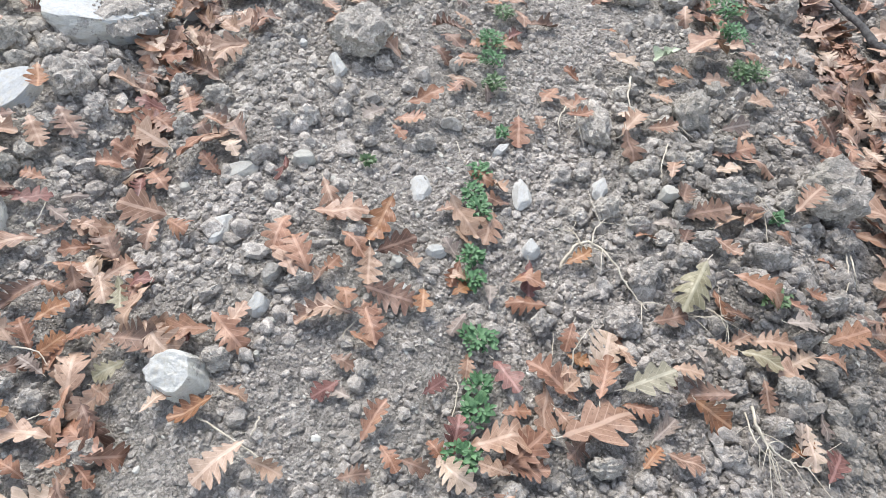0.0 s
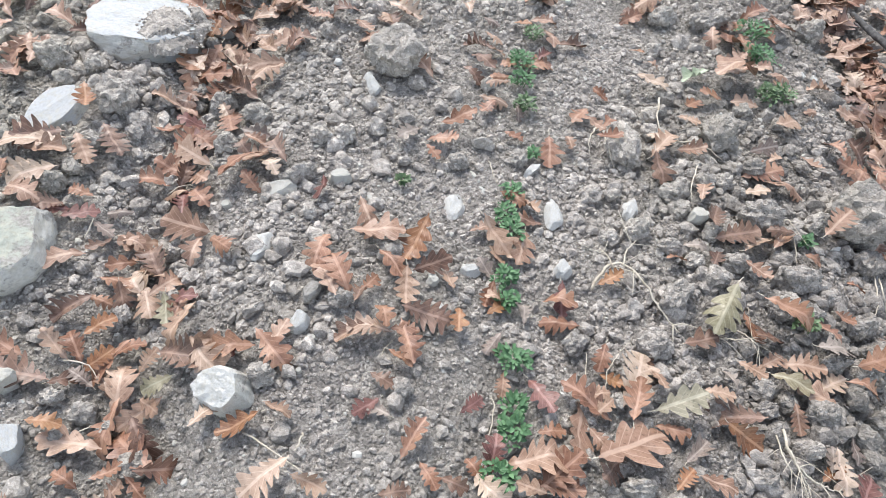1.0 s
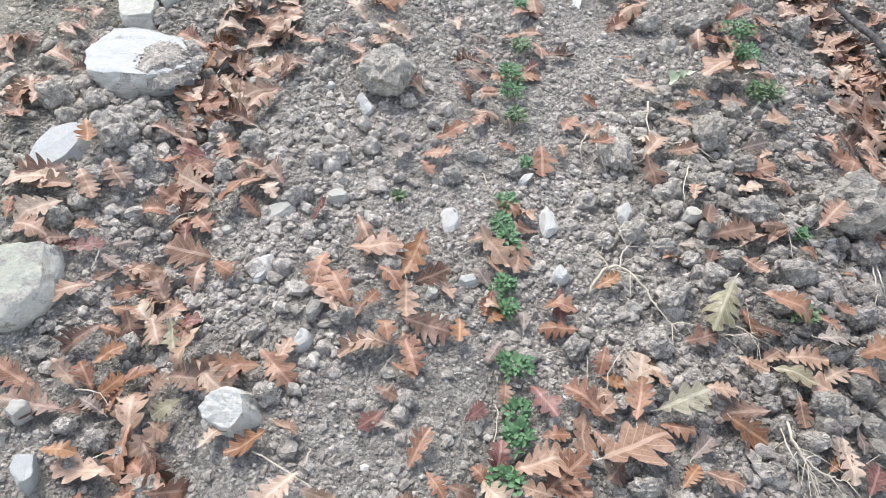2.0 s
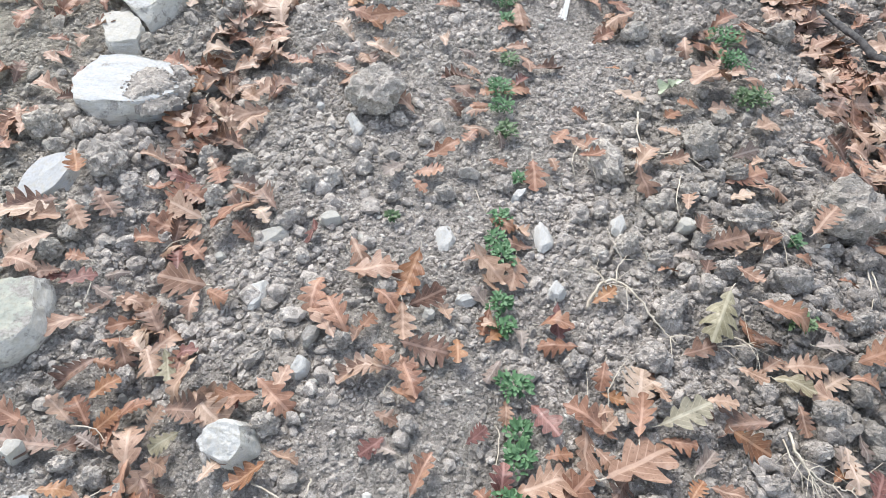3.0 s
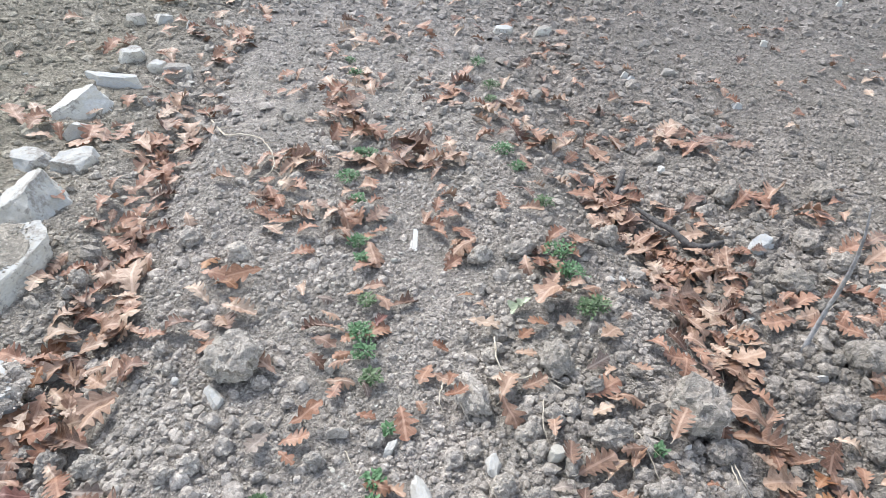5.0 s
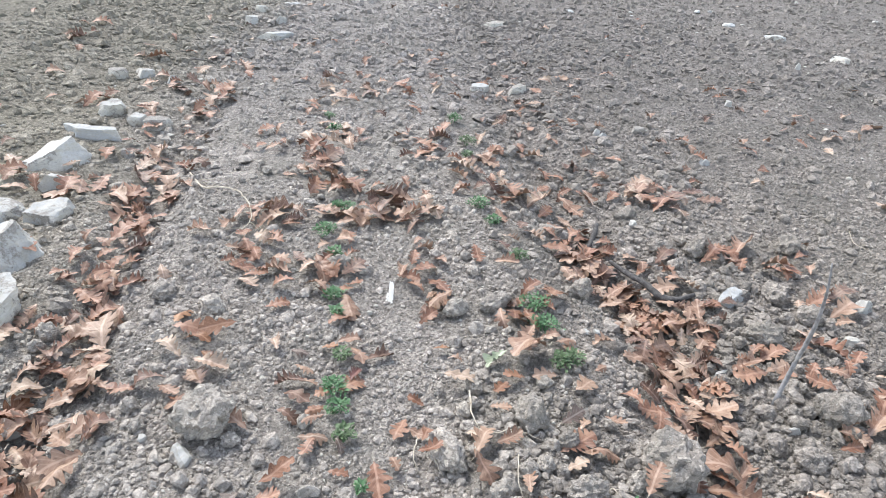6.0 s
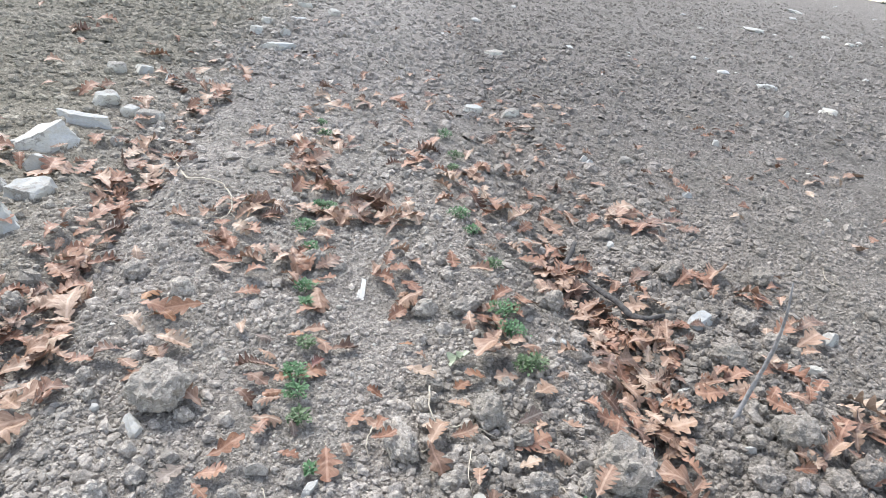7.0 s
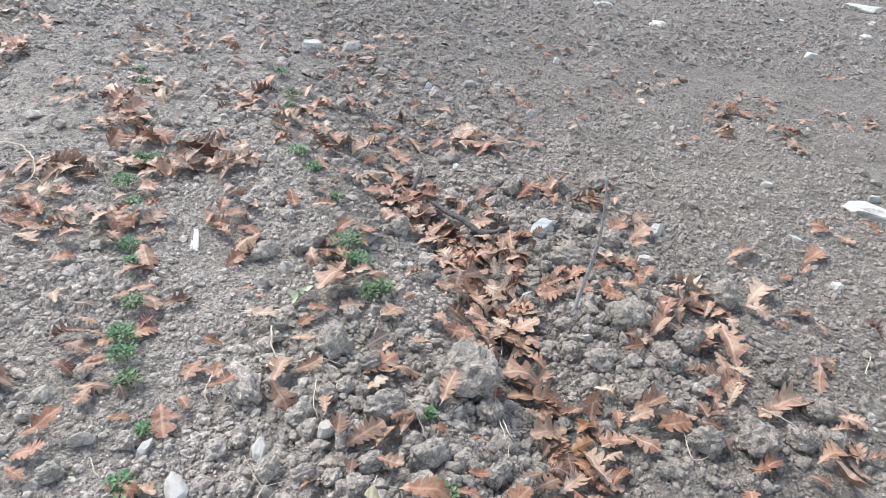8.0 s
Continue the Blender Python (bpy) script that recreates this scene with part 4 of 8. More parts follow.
clod(0.879, 0.901, 13, 0.069, 0.054, 0.040)
clod(1.003, 0.927, 24, 0.112, 0.063, 0.055)
clod(0.542, 0.722, 35, 0.090, 0.073, 0.053)
clod(0.574, 0.851, 60, 0.111, 0.059, 0.053)
clod(0.476, 1.010, 23, 0.082, 0.063, 0.046)
clod(0.550, 0.981, 22, 0.074, 0.042, 0.036)
clod(0.613, 0.963, 23, 0.058, 0.043, 0.032)
clod(0.709, 0.984, 22, 0.081, 0.054, 0.042)
clod(0.415, 0.977, 27, 0.058, 0.044, 0.033)
clod(0.378, 0.678, 25, 0.063, 0.065, 0.045)
clod(0.491, 0.638, 21, 0.051, 0.039, 0.035)
clod(0.558, 0.613, 21, 0.060, 0.038, 0.035)
clod(0.623, 0.667, 26, 0.057, 0.048, 0.035)
clod(0.676, 0.687, 18, 0.058, 0.034, 0.030)
clod(0.525, 0.411, 18, 0.076, 0.042, 0.050)
clod(0.778, 0.649, 26, 0.064, 0.043, 0.045)
clod(0.891, 0.671, 15, 0.086, 0.064, 0.050)
clod(0.857, 0.588, 22, 0.070, 0.047, 0.050)
clod(0.929, 0.801, 23, 0.091, 0.049, 0.043)
clod(1.050, 0.886, 31, 0.116, 0.062, 0.055)
clod(1.046, 0.712, 27, 0.098, 0.065, 0.051)
clod(-0.538, 0.471, 33, 0.040, 0.047, 0.040)
clod(-0.438, 0.256, 23, 0.050, 0.038, 0.035)
clod(-0.510, 0.212, 27, 0.033, 0.032, 0.030)
clod(-0.556, 0.273, 30, 0.051, 0.032, 0.035)
clod(-0.197, 0.407, 19, 0.061, 0.054, 0.040)
clod(0.062, 0.466, 23, 0.046, 0.049, 0.035)
clod(-0.527, 0.654, 9, 0.050, 0.052, 0.033)
clod(-0.839, 0.704, 26, 0.069, 0.066, 0.044)
clod(0.541, 1.155, 25, 0.050, 0.054, 0.035)
clod(0.550, 1.223, 24, 0.070, 0.052, 0.039)
clod(0.676, 1.228, 27, 0.063, 0.053, 0.038)
clod(0.756, 1.319, 28, 0.080, 0.056, 0.044)
clod(0.162, 1.157, 26, 0.055, 0.054, 0.036)
clod(0.017, 1.092, 25, 0.062, 0.053, 0.038)
clod(-0.112, 1.051, 26, 0.046, 0.031, 0.025)
clod(-0.111, 0.610, 25, 0.073, 0.052, 0.040)
clod(-0.331, 0.901, 43, 0.098, 0.049, 0.047)
clod(0.677, 0.627, -37, 0.058, 0.043, 0.032)
clod(1.056, 1.136, 23, 0.101, 0.075, 0.058)
clod(0.909, 1.179, 45, 0.095, 0.049, 0.045)
clod(0.671, 0.854, -1, 0.064, 0.035, 0.031)
clod(0.772, 0.508, 11, 0.056, 0.038, 0.040)
clod(1.000, 0.810, -35, 0.073, 0.059, 0.042)
clod(-0.427, 1.390, 7, 0.049, 0.058, 0.034)
clod(-0.329, 1.044, 4, 0.066, 0.058, 0.040)
clod(-0.283, 1.072, 23, 0.070, 0.065, 0.044)
clod(0.493, 1.942, 48, 0.119, 0.073, 0.061)
clod(0.637, 1.976, 33, 0.155, 0.078, 0.063)
clod(1.584, 1.985, 4, 0.102, 0.084, 0.053)
clod(1.646, 1.890, 3, 0.171, 0.120, 0.083)
clod(1.870, 2.199, 7, 0.127, 0.140, 0.077)
clod(1.444, 1.398, -20, 0.074, 0.086, 0.052)
clod(1.683, 1.487, -1, 0.161, 0.147, 0.103)
clod(1.883, 1.380, 1, 0.146, 0.120, 0.089)
clod(2.188, 1.618, 2, 0.142, 0.143, 0.095)
clod(1.501, 1.319, -32, 0.102, 0.083, 0.061)
clod(1.532, 1.161, -28, 0.099, 0.085, 0.060)
clod(1.825, 1.176, 1, 0.117, 0.065, 0.058)
clod(1.648, 0.965, -1, 0.132, 0.086, 0.070)
clod(1.814, 0.942, 6, 0.141, 0.128, 0.088)
clod(1.959, 0.930, -21, 0.094, 0.083, 0.058)
clod(2.113, 1.024, -14, 0.104, 0.104, 0.068)
clod(2.090, 1.181, -7, 0.098, 0.090, 0.062)
clod(1.691, 0.825, -8, 0.075, 0.070, 0.047)
clod(1.478, 1.030, -7, 0.089, 0.059, 0.047)
clod(1.729, 1.294, -4, 0.096, 0.100, 0.065)
clod(1.639, 2.496, 14, 0.148, 0.107, 0.073)
clod(1.488, 2.510, -17, 0.099, 0.102, 0.058)
clod(2.178, 2.646, 41, 0.231, 0.117, 0.074)
clod(2.069, 0.909, -41, 0.077, 0.080, 0.051)
clod(1.486, 0.904, -47, 0.073, 0.049, 0.039)
clod(1.919, 2.032, -55, 0.112, 0.121, 0.078)
clod(1.005, 2.137, 46, 0.165, 0.094, 0.073)
clod(1.476, 2.524, 12, 0.115, 0.088, 0.066)
clod(1.593, 2.586, 12, 0.068, 0.073, 0.045)
clod(1.347, 2.996, -17, 0.068, 0.048, 0.040)
clod(-0.862, 1.808, 8, 0.078, 0.075, 0.050)
clod(-0.554, 2.020, 3, 0.099, 0.100, 0.058)
clod(-0.352, 1.907, 33, 0.087, 0.096, 0.061)
clod(1.272, 2.324, -38, 0.042, 0.050, 0.030)
clod(1.322, 2.478, -19, 0.049, 0.057, 0.034)
clod(0.048, 2.199, 2, 0.109, 0.090, 0.058)
clod(1.220, 2.621, 19, 0.121, 0.086, 0.052)
small_clods(170, 21)
small_clods(110, 22, (2.3, 4.4), (-0.9, 2.9), 2, 0.35)

# ---- fallen oak leaves ----
leaf_far(-1.256, 1.163, 136, 0.121, "tan")
leaf_far(-1.127, 1.074, -173, 0.089, "tan")
leaf_far(-1.100, 1.012, -122, 0.082, "brown")
leaf(-0.812, 1.301, -66, 0.162, "rust")
leaf(-0.743, 1.325, -81, 0.135, "rust")
leaf(-0.679, 1.357, 104, 0.091, "brown")
leaf(-0.607, 1.441, -147, 0.084, "pale")
leaf(-0.820, 1.400, 78, 0.140, "amber")
leaf(-0.756, 1.483, 22, 0.119, "pale")
leaf(-0.724, 1.571, 9, 0.119, "tan")
leaf(-0.622, 1.605, -139, 0.100, "tan")
leaf(-0.864, 0.821, -152, 0.161, "pale")
leaf(-0.881, 0.739, -138, 0.080, "pale")
leaf(-0.937, 0.662, 98, 0.067, "rust")
leaf(-0.749, 1.053, 4, 0.084, "pale")
leaf(-0.630, 1.035, -165, 0.086, "wine")
leaf(-0.739, 0.951, 34, 0.085, "rust")
leaf(-0.548, 0.885, 157, 0.137, "pale")
leaf(-0.500, 0.883, 40, 0.114, "tan")
leaf(-0.604, 1.083, -54, 0.115, "rust")
leaf(-0.534, 1.130, 158, 0.139, "brown")
leaf(-0.520, 1.000, -4, 0.079, "grey")
leaf(-0.561, 0.819, -158, 0.081, "tan")
leaf(-0.590, 0.827, -66, 0.087, "wine")
leaf(-0.568, 0.680, -144, 0.098, "tan")
leaf(-0.729, 0.701, -177, 0.060, "rust")
leaf(-0.762, 0.663, -139, 0.083, "wine")
leaf(-0.789, 0.596, -150, 0.060, "rust")
leaf(-0.647, 0.712, -153, 0.060, "grey")
leaf(-0.709, 0.649, -16, 0.060, "grey")
leaf(-0.648, 0.627, -129, 0.060, "brown")
leaf(-0.577, 0.601, -141, 0.069, "rust")
leaf(-0.502, 0.504, 133, 0.110, "pale")
leaf(-0.499, 0.584, 172, 0.073, "tan")
leaf(-0.543, 0.348, 139, 0.083, "rust")
leaf(-0.464, 0.306, 140, 0.062, "pale")
leaf(-0.503, 0.317, 167, 0.060, "grey")
leaf(-0.579, 0.291, 41, 0.060, "brown")
leaf(-0.422, 0.144, 168, 0.060, "rust")
leaf(-0.073, 0.586, 98, 0.062, "brown")
leaf(0.101, 0.703, 119, 0.060, "tan")
leaf(0.081, 0.602, 123, 0.060, "grey")
leaf(0.096, 0.877, 39, 0.068, "tan")
leaf(0.206, 0.801, 137, 0.077, "tan")
leaf(0.179, 0.775, 143, 0.060, "grey")
leaf(0.222, 0.940, -92, 0.117, "tan")
leaf(0.191, 1.029, -42, 0.069, "tan")
leaf(0.259, 0.965, -175, 0.074, "brown")
leaf(0.262, 0.674, 100, 0.067, "grey")
leaf(0.178, 0.763, -93, 0.070, "rust")
leaf(0.180, 0.674, 53, 0.060, "amber")
leaf(0.220, 0.732, -161, 0.060, "tan")
leaf(0.382, 0.717, -173, 0.092, "rust")
leaf(0.223, 0.644, -114, 0.060, "grey")
leaf(0.029, 0.433, -131, 0.060, "wine")
leaf(0.060, 0.404, 164, 0.060, "grey")
leaf(0.326, 0.454, 22, 0.060, "rust")
leaf(0.257, 0.337, 142, 0.060, "rust")
leaf(0.362, 0.346, 177, 0.061, "tan")
leaf(-0.104, 1.175, -118, 0.091, "grey")
leaf(-0.063, 1.430, -29, 0.088, "brown")
leaf(0.082, 1.452, -157, 0.066, "rust")
leaf(0.092, 1.516, 37, 0.118, "rust")
leaf(0.010, 1.333, 5, 0.089, "pale")
leaf(0.105, 1.340, -51, 0.060, "grey")
leaf(-0.031, 1.569, -19, 0.083, "tan")
leaf(-0.061, 1.692, -4, 0.064, "grey")
leaf(0.183, 1.659, 37, 0.102, "brown")
leaf(-0.375, 1.480, -25, 0.068, "rust")
leaf(-0.331, 1.667, -31, 0.068, "amber")
leaf(-0.353, 1.611, -56, 0.092, "tan")
leaf(0.365, 1.473, 152, 0.060, "rust")
leaf(0.564, 1.499, 49, 0.090, "rust")
leaf(0.779, 1.713, -144, 0.183, "tan")
leaf(0.482, 1.253, 52, 0.112, "tan")
leaf(0.488, 1.260, -66, 0.102, "brown")
leaf(0.334, 1.247, 28, 0.081, "rust")
leaf(0.309, 1.424, -110, 0.098, "rust")
leaf(0.888, 1.683, 149, 0.072, "tan")
leaf(0.811, 1.487, 39, 0.104, "tan")
leaf(0.752, 1.380, 38, 0.101, "grey")
leaf(0.707, 1.968, -98, 0.111, "rust")
leaf(0.675, 1.902, -36, 0.081, "tan")
leaf(0.762, 2.000, -160, 0.083, "brown")
leaf(0.423, 1.892, 120, 0.113, "brown")
leaf(0.485, 1.994, -145, 0.120, "tan")
leaf(0.794, 1.276, -4, 0.104, "tan")
leaf(0.718, 1.219, 15, 0.081, "pale")
leaf(0.816, 1.306, -102, 0.075, "tan")
leaf(0.614, 1.129, 84, 0.071, "tan")
leaf(0.647, 1.024, 27, 0.116, "brown")
leaf(0.579, 1.003, -5, 0.060, "grey")
leaf(0.650, 0.940, 76, 0.070, "brown")
leaf(0.721, 1.009, 48, 0.103, "pale")
leaf(0.786, 1.039, 60, 0.094, "tan")
leaf(0.833, 1.091, -179, 0.066, "brown")
leaf(0.860, 1.055, 4, 0.060, "rust")
leaf(0.537, 0.923, 35, 0.064, "rust")
leaf(0.725, 0.865, -61, 0.088, "rust")
leaf(0.829, 0.827, -157, 0.110, "brown")
leaf(0.430, 0.619, -8, 0.060, "amber")
leaf(0.510, 0.642, 63, 0.060, "tan")
leaf(0.533, 0.658, -72, 0.060, "tan")
leaf(0.758, 0.739, 35, 0.067, "tan")
leaf(0.879, 0.719, 38, 0.083, "pale")
leaf(0.853, 0.792, 17, 0.103, "grey")
leaf(0.964, 0.798, 31, 0.106, "rust")
leaf(0.714, 0.657, 120, 0.060, "grey")
leaf(0.422, 0.499, -38, 0.065, "tan")
leaf(0.551, 0.547, -3, 0.072, "rust")
leaf(0.897, 0.552, 82, 0.060, "grey")
leaf(0.945, 0.648, -78, 0.060, "grey")
leaf(0.882, 0.536, 48, 0.060, "amber")
leaf(1.209, 1.718, 49, 0.109, "brown")
leaf(1.133, 1.470, -61, 0.089, "tan")
leaf(1.167, 1.464, 49, 0.124, "tan")
leaf_far(-1.163, 1.315, 159, 0.074, "amber")
leaf_far(-1.312, 1.166, 93, 0.126, "rust")
leaf_far(-1.156, 1.084, -148, 0.087, "tan")
leaf_far(-1.134, 0.994, 84, 0.060, "brown")
leaf_far(-0.790, 1.765, 73, 0.165, "tan")
leaf_far(-0.667, 1.728, 100, 0.184, "pale")
leaf_far(-0.806, 1.715, -88, 0.074, "rust")
leaf_far(-0.869, 1.578, 34, 0.113, "pale")
leaf(-0.712, 1.618, -5, 0.143, "pale")
leaf(-0.181, 1.907, 28, 0.096, "rust")
leaf(-0.435, 1.777, 91, 0.122, "amber")
leaf(0.085, 2.013, -73, 0.150, "tan")
leaf(0.121, 2.057, -162, 0.076, "rust")
leaf(0.389, 1.934, 60, 0.125, "tan")
leaf(0.436, 1.941, 139, 0.075, "brown")
leaf(1.148, 1.779, 35, 0.196, "brown")
leaf(1.145, 1.582, 174, 0.060, "pale")
leaf(1.245, 1.662, 32, 0.102, "tan")
leaf(1.248, 1.622, -24, 0.066, "tan")
leaf(1.232, 1.711, -164, 0.148, "brown")
leaf(1.131, 1.488, -74, 0.135, "brown")
leaf(1.207, 1.783, 36, 0.110, "brown")
leaf(1.256, 1.790, -62, 0.120, "pale")
leaf(0.727, 1.992, 41, 0.130, "rust")
leaf(0.825, 1.949, 60, 0.165, "rust")
leaf(0.773, 1.805, 122, 0.119, "tan")
leaf_far(1.825, 1.139, 28, 0.127, "rust")
leaf_far(1.633, 1.415, -18, 0.112, "tan")
leaf(1.474, 1.083, 15, 0.143, "tan")
leaf(1.696, 1.049, 170, 0.152, "tan")
leaf_far(1.708, 1.066, -20, 0.090, "brown")
leaf_far(1.750, 0.935, -33, 0.071, "amber")
leaf_far(1.737, 0.859, 6, 0.101, "rust")
leaf_far(1.936, 0.848, 4, 0.146, "rust")
leaf(1.337, 0.976, 10, 0.075, "pale")
leaf(1.307, 0.901, 92, 0.125, "pale")
leaf(1.334, 0.904, 33, 0.083, "rust")
leaf(1.346, 0.883, 138, 0.061, "tan")
leaf(1.303, 1.063, 39, 0.119, "amber")
leaf(1.375, 1.040, 83, 0.077, "brown")
leaf(1.174, 0.964, 27, 0.168, "rust")
leaf(1.212, 0.917, 97, 0.088, "tan")
leaf(1.182, 1.020, 37, 0.107, "brown")
leaf(1.147, 1.250, -12, 0.200, "tan")
leaf(1.232, 1.171, 19, 0.095, "tan")
leaf(1.386, 1.173, -177, 0.096, "tan")
leaf(1.439, 1.220, -121, 0.112, "brown")
leaf(1.113, 1.466, -74, 0.114, "pale")
leaf(1.218, 1.552, -2, 0.180, "tan")
leaf(1.231, 1.414, 32, 0.131, "tan")
leaf(1.307, 1.285, 161, 0.160, "tan")
leaf(1.335, 1.581, 7, 0.090, "pale")
leaf(1.282, 1.669, -30, 0.129, "rust")
leaf_far(1.082, 2.241, 60, 0.200, "tan")
leaf_far(1.150, 2.166, 42, 0.200, "tan")
leaf_far(1.159, 2.070, 45, 0.166, "rust")
leaf_far(1.247, 2.516, 138, 0.071, "tan")
leaf_far(1.292, 2.087, -138, 0.142, "rust")
leaf_far(1.194, 2.000, 50, 0.112, "pale")
leaf_far(1.252, 1.914, 131, 0.069, "tan")
leaf_far(1.208, 1.900, -115, 0.149, "grey")
leaf_far(-2.082, 2.666, 170, 0.200, "tan")
leaf_far(-2.071, 2.560, 172, 0.200, "rust")
leaf_far(-1.845, 2.252, 38, 0.145, "tan")
leaf_far(-1.759, 2.106, 141, 0.150, "rust")
leaf_far(-1.785, 1.974, 73, 0.107, "rust")
leaf_far(-1.825, 2.390, 57, 0.077, "rust")
leaf_far(-1.860, 2.324, -61, 0.200, "tan")
leaf_far(-1.794, 2.569, 52, 0.175, "tan")
leaf_far(-2.190, 2.786, -126, 0.130, "rust")
leaf_far(-1.689, 1.758, -87, 0.100, "rust")
leaf_far(-1.463, 1.903, -159, 0.126, "brown")
leaf_far(-1.415, 1.861, 147, 0.126, "grey")
leaf_far(-1.362, 1.951, 161, 0.123, "amber")
leaf_far(-1.348, 1.809, -46, 0.133, "rust")
leaf_far(-1.552, 1.654, 139, 0.157, "tan")
leaf_far(-1.376, 1.687, -133, 0.074, "rust")
leaf_far(-1.391, 1.576, 161, 0.064, "tan")
leaf_far(-1.258, 1.656, 91, 0.105, "rust")
leaf_far(-1.175, 1.494, -94, 0.081, "tan")
leaf_far(-1.273, 2.969, -80, 0.200, "rust")
leaf_far(-1.573, 2.897, 134, 0.200, "tan")
leaf_far(-1.364, 2.804, -28, 0.200, "tan")
leaf_far(-1.246, 2.249, -12, 0.182, "rust")
leaf_far(-0.940, 2.165, 85, 0.143, "rust")
leaf_far(-0.878, 2.181, -49, 0.161, "rust")
leaf_far(-0.783, 2.041, 97, 0.165, "tan")
leaf_far(-0.874, 2.071, 151, 0.087, "brown")
leaf_far(-0.726, 1.973, -137, 0.090, "rust")
leaf_far(-0.912, 1.893, -121, 0.096, "brown")
leaf_far(-0.960, 2.708, 80, 0.200, "rust")
leaf_far(-0.816, 2.909, 116, 0.200, "tan")
leaf_far(-0.860, 2.729, 44, 0.164, "tan")
leaf_far(-0.883, 2.664, -112, 0.145, "tan")
leaf_far(-0.905, 2.396, 62, 0.170, "rust")
leaf_far(-0.834, 2.355, -139, 0.095, "rust")
leaf_far(-0.916, 2.685, 133, 0.200, "tan")
leaf_far(-1.000, 3.188, 82, 0.200, "tan")
leaf_far(-0.925, 3.350, 23, 0.169, "tan")
leaf_far(-1.034, 3.107, -64, 0.200, "brown")
leaf_far(-1.017, 2.798, -3, 0.171, "rust")
leaf_far(-0.359, 2.571, 37, 0.121, "tan")
leaf_far(-0.318, 2.550, 36, 0.176, "tan")
leaf_far(-0.171, 2.555, -153, 0.130, "tan")
leaf_far(-0.422, 2.508, 60, 0.109, "tan")
leaf_far(-0.324, 2.438, -130, 0.084, "rust")
leaf_far(-0.338, 2.337, -64, 0.143, "rust")
leaf_far(-0.108, 2.108, 161, 0.131, "tan")
leaf_far(-0.396, 2.172, 44, 0.077, "rust")
leaf_far(-0.288, 2.081, 31, 0.096, "rust")
leaf_far(-0.200, 3.320, 62, 0.158, "tan")
leaf_far(-0.126, 3.299, -141, 0.102, "rust")
leaf_far(-0.203, 3.109, 19, 0.200, "brown")
leaf_far(-0.122, 2.996, -94, 0.200, "rust")
leaf_far(-0.056, 2.789, 49, 0.149, "tan")
leaf_far(-0.021, 2.978, -52, 0.199, "rust")
leaf_far(-0.132, 2.561, 31, 0.175, "amber")
leaf_far(0.126, 2.515, 148, 0.157, "tan")
leaf_far(0.113, 2.337, 151, 0.114, "tan")
leaf_far(-0.019, 2.201, -54, 0.128, "rust")
leaf_far(-0.043, 2.219, -67, 0.166, "amber")
leaf_far(-0.070, 2.077, -32, 0.111, "tan")
leaf_far(0.127, 2.756, 43, 0.200, "amber")
leaf_far(0.186, 2.571, 61, 0.200, "brown")
leaf_far(0.142, 2.667, -100, 0.166, "tan")
leaf_far(0.258, 2.555, 37, 0.159, "pale")
leaf_far(0.291, 2.661, -137, 0.200, "brown")
leaf_far(0.330, 2.597, 23, 0.169, "amber")
leaf_far(0.307, 2.461, 32, 0.113, "grey")
leaf_far(0.352, 2.282, 51, 0.106, "olive")
leaf_far(0.330, 2.152, 26, 0.124, "rust")
leaf_far(0.345, 3.512, -39, 0.175, "rust")
leaf_far(0.359, 3.324, 49, 0.200, "rust")
leaf_far(0.725, 3.279, 54, 0.200, "tan")
leaf_far(0.817, 3.096, -78, 0.200, "rust")
leaf_far(0.828, 2.970, -5, 0.112, "tan")
leaf_far(0.893, 2.861, 37, 0.200, "pale")
leaf_far(1.134, 3.088, -57, 0.183, "olive")
leaf_far(1.264, 3.127, -60, 0.142, "tan")
leaf_far(0.726, 2.755, -63, 0.127, "tan")
leaf_far(0.556, 3.271, -44, 0.190, "pale")
leaf_far(1.083, 2.600, 40, 0.163, "rust")
leaf_far(1.020, 2.558, -88, 0.200, "tan")
leaf_far(1.094, 2.436, 57, 0.200, "rust")
leaf_far(1.177, 2.577, -27, 0.115, "rust")
leaf_far(1.115, 2.384, 117, 0.100, "tan")
leaf_far(1.232, 2.487, -139, 0.200, "tan")
leaf_far(1.103, 2.286, 46, 0.185, "brown")
leaf_far(1.114, 2.171, 30, 0.200, "amber")
leaf_far(1.095, 2.171, -37, 0.097, "tan")
leaf_far(1.163, 2.090, 29, 0.144, "rust")
leaf_far(1.271, 2.227, 116, 0.119, "tan")
leaf_far(1.320, 2.093, -76, 0.177, "tan")
leaf_far(1.403, 1.995, 133, 0.123, "amber")
leaf_far(1.302, 2.130, -129, 0.122, "rust")
leaf_far(1.196, 1.947, 109, 0.127, "pale")
leaf_far(1.231, 1.966, 23, 0.092, "tan")
leaf_far(1.278, 1.818, -73, 0.117, "pale")
leaf_far(1.554, 3.099, -68, 0.158, "rust")
leaf_far(1.520, 3.160, 27, 0.200, "pale")
leaf_far(1.467, 3.059, 23, 0.091, "pale")
leaf_far(1.643, 2.979, 38, 0.200, "brown")
leaf_far(1.407, 3.180, -169, 0.079, "rust")
leaf_far(1.152, 2.134, 42, 0.200, "tan")
leaf_far(1.266, 1.934, 33, 0.200, "amber")
leaf_far(1.454, 2.022, 176, 0.120, "tan")
leaf_far(1.481, 2.055, 30, 0.109, "rust")
leaf_far(1.391, 1.930, -3, 0.092, "amber")
leaf_far(1.309, 2.086, -141, 0.118, "rust")
leaf_far(1.138, 1.948, 46, 0.149, "pale")
leaf_far(1.375, 2.099, -5, 0.124, "brown")
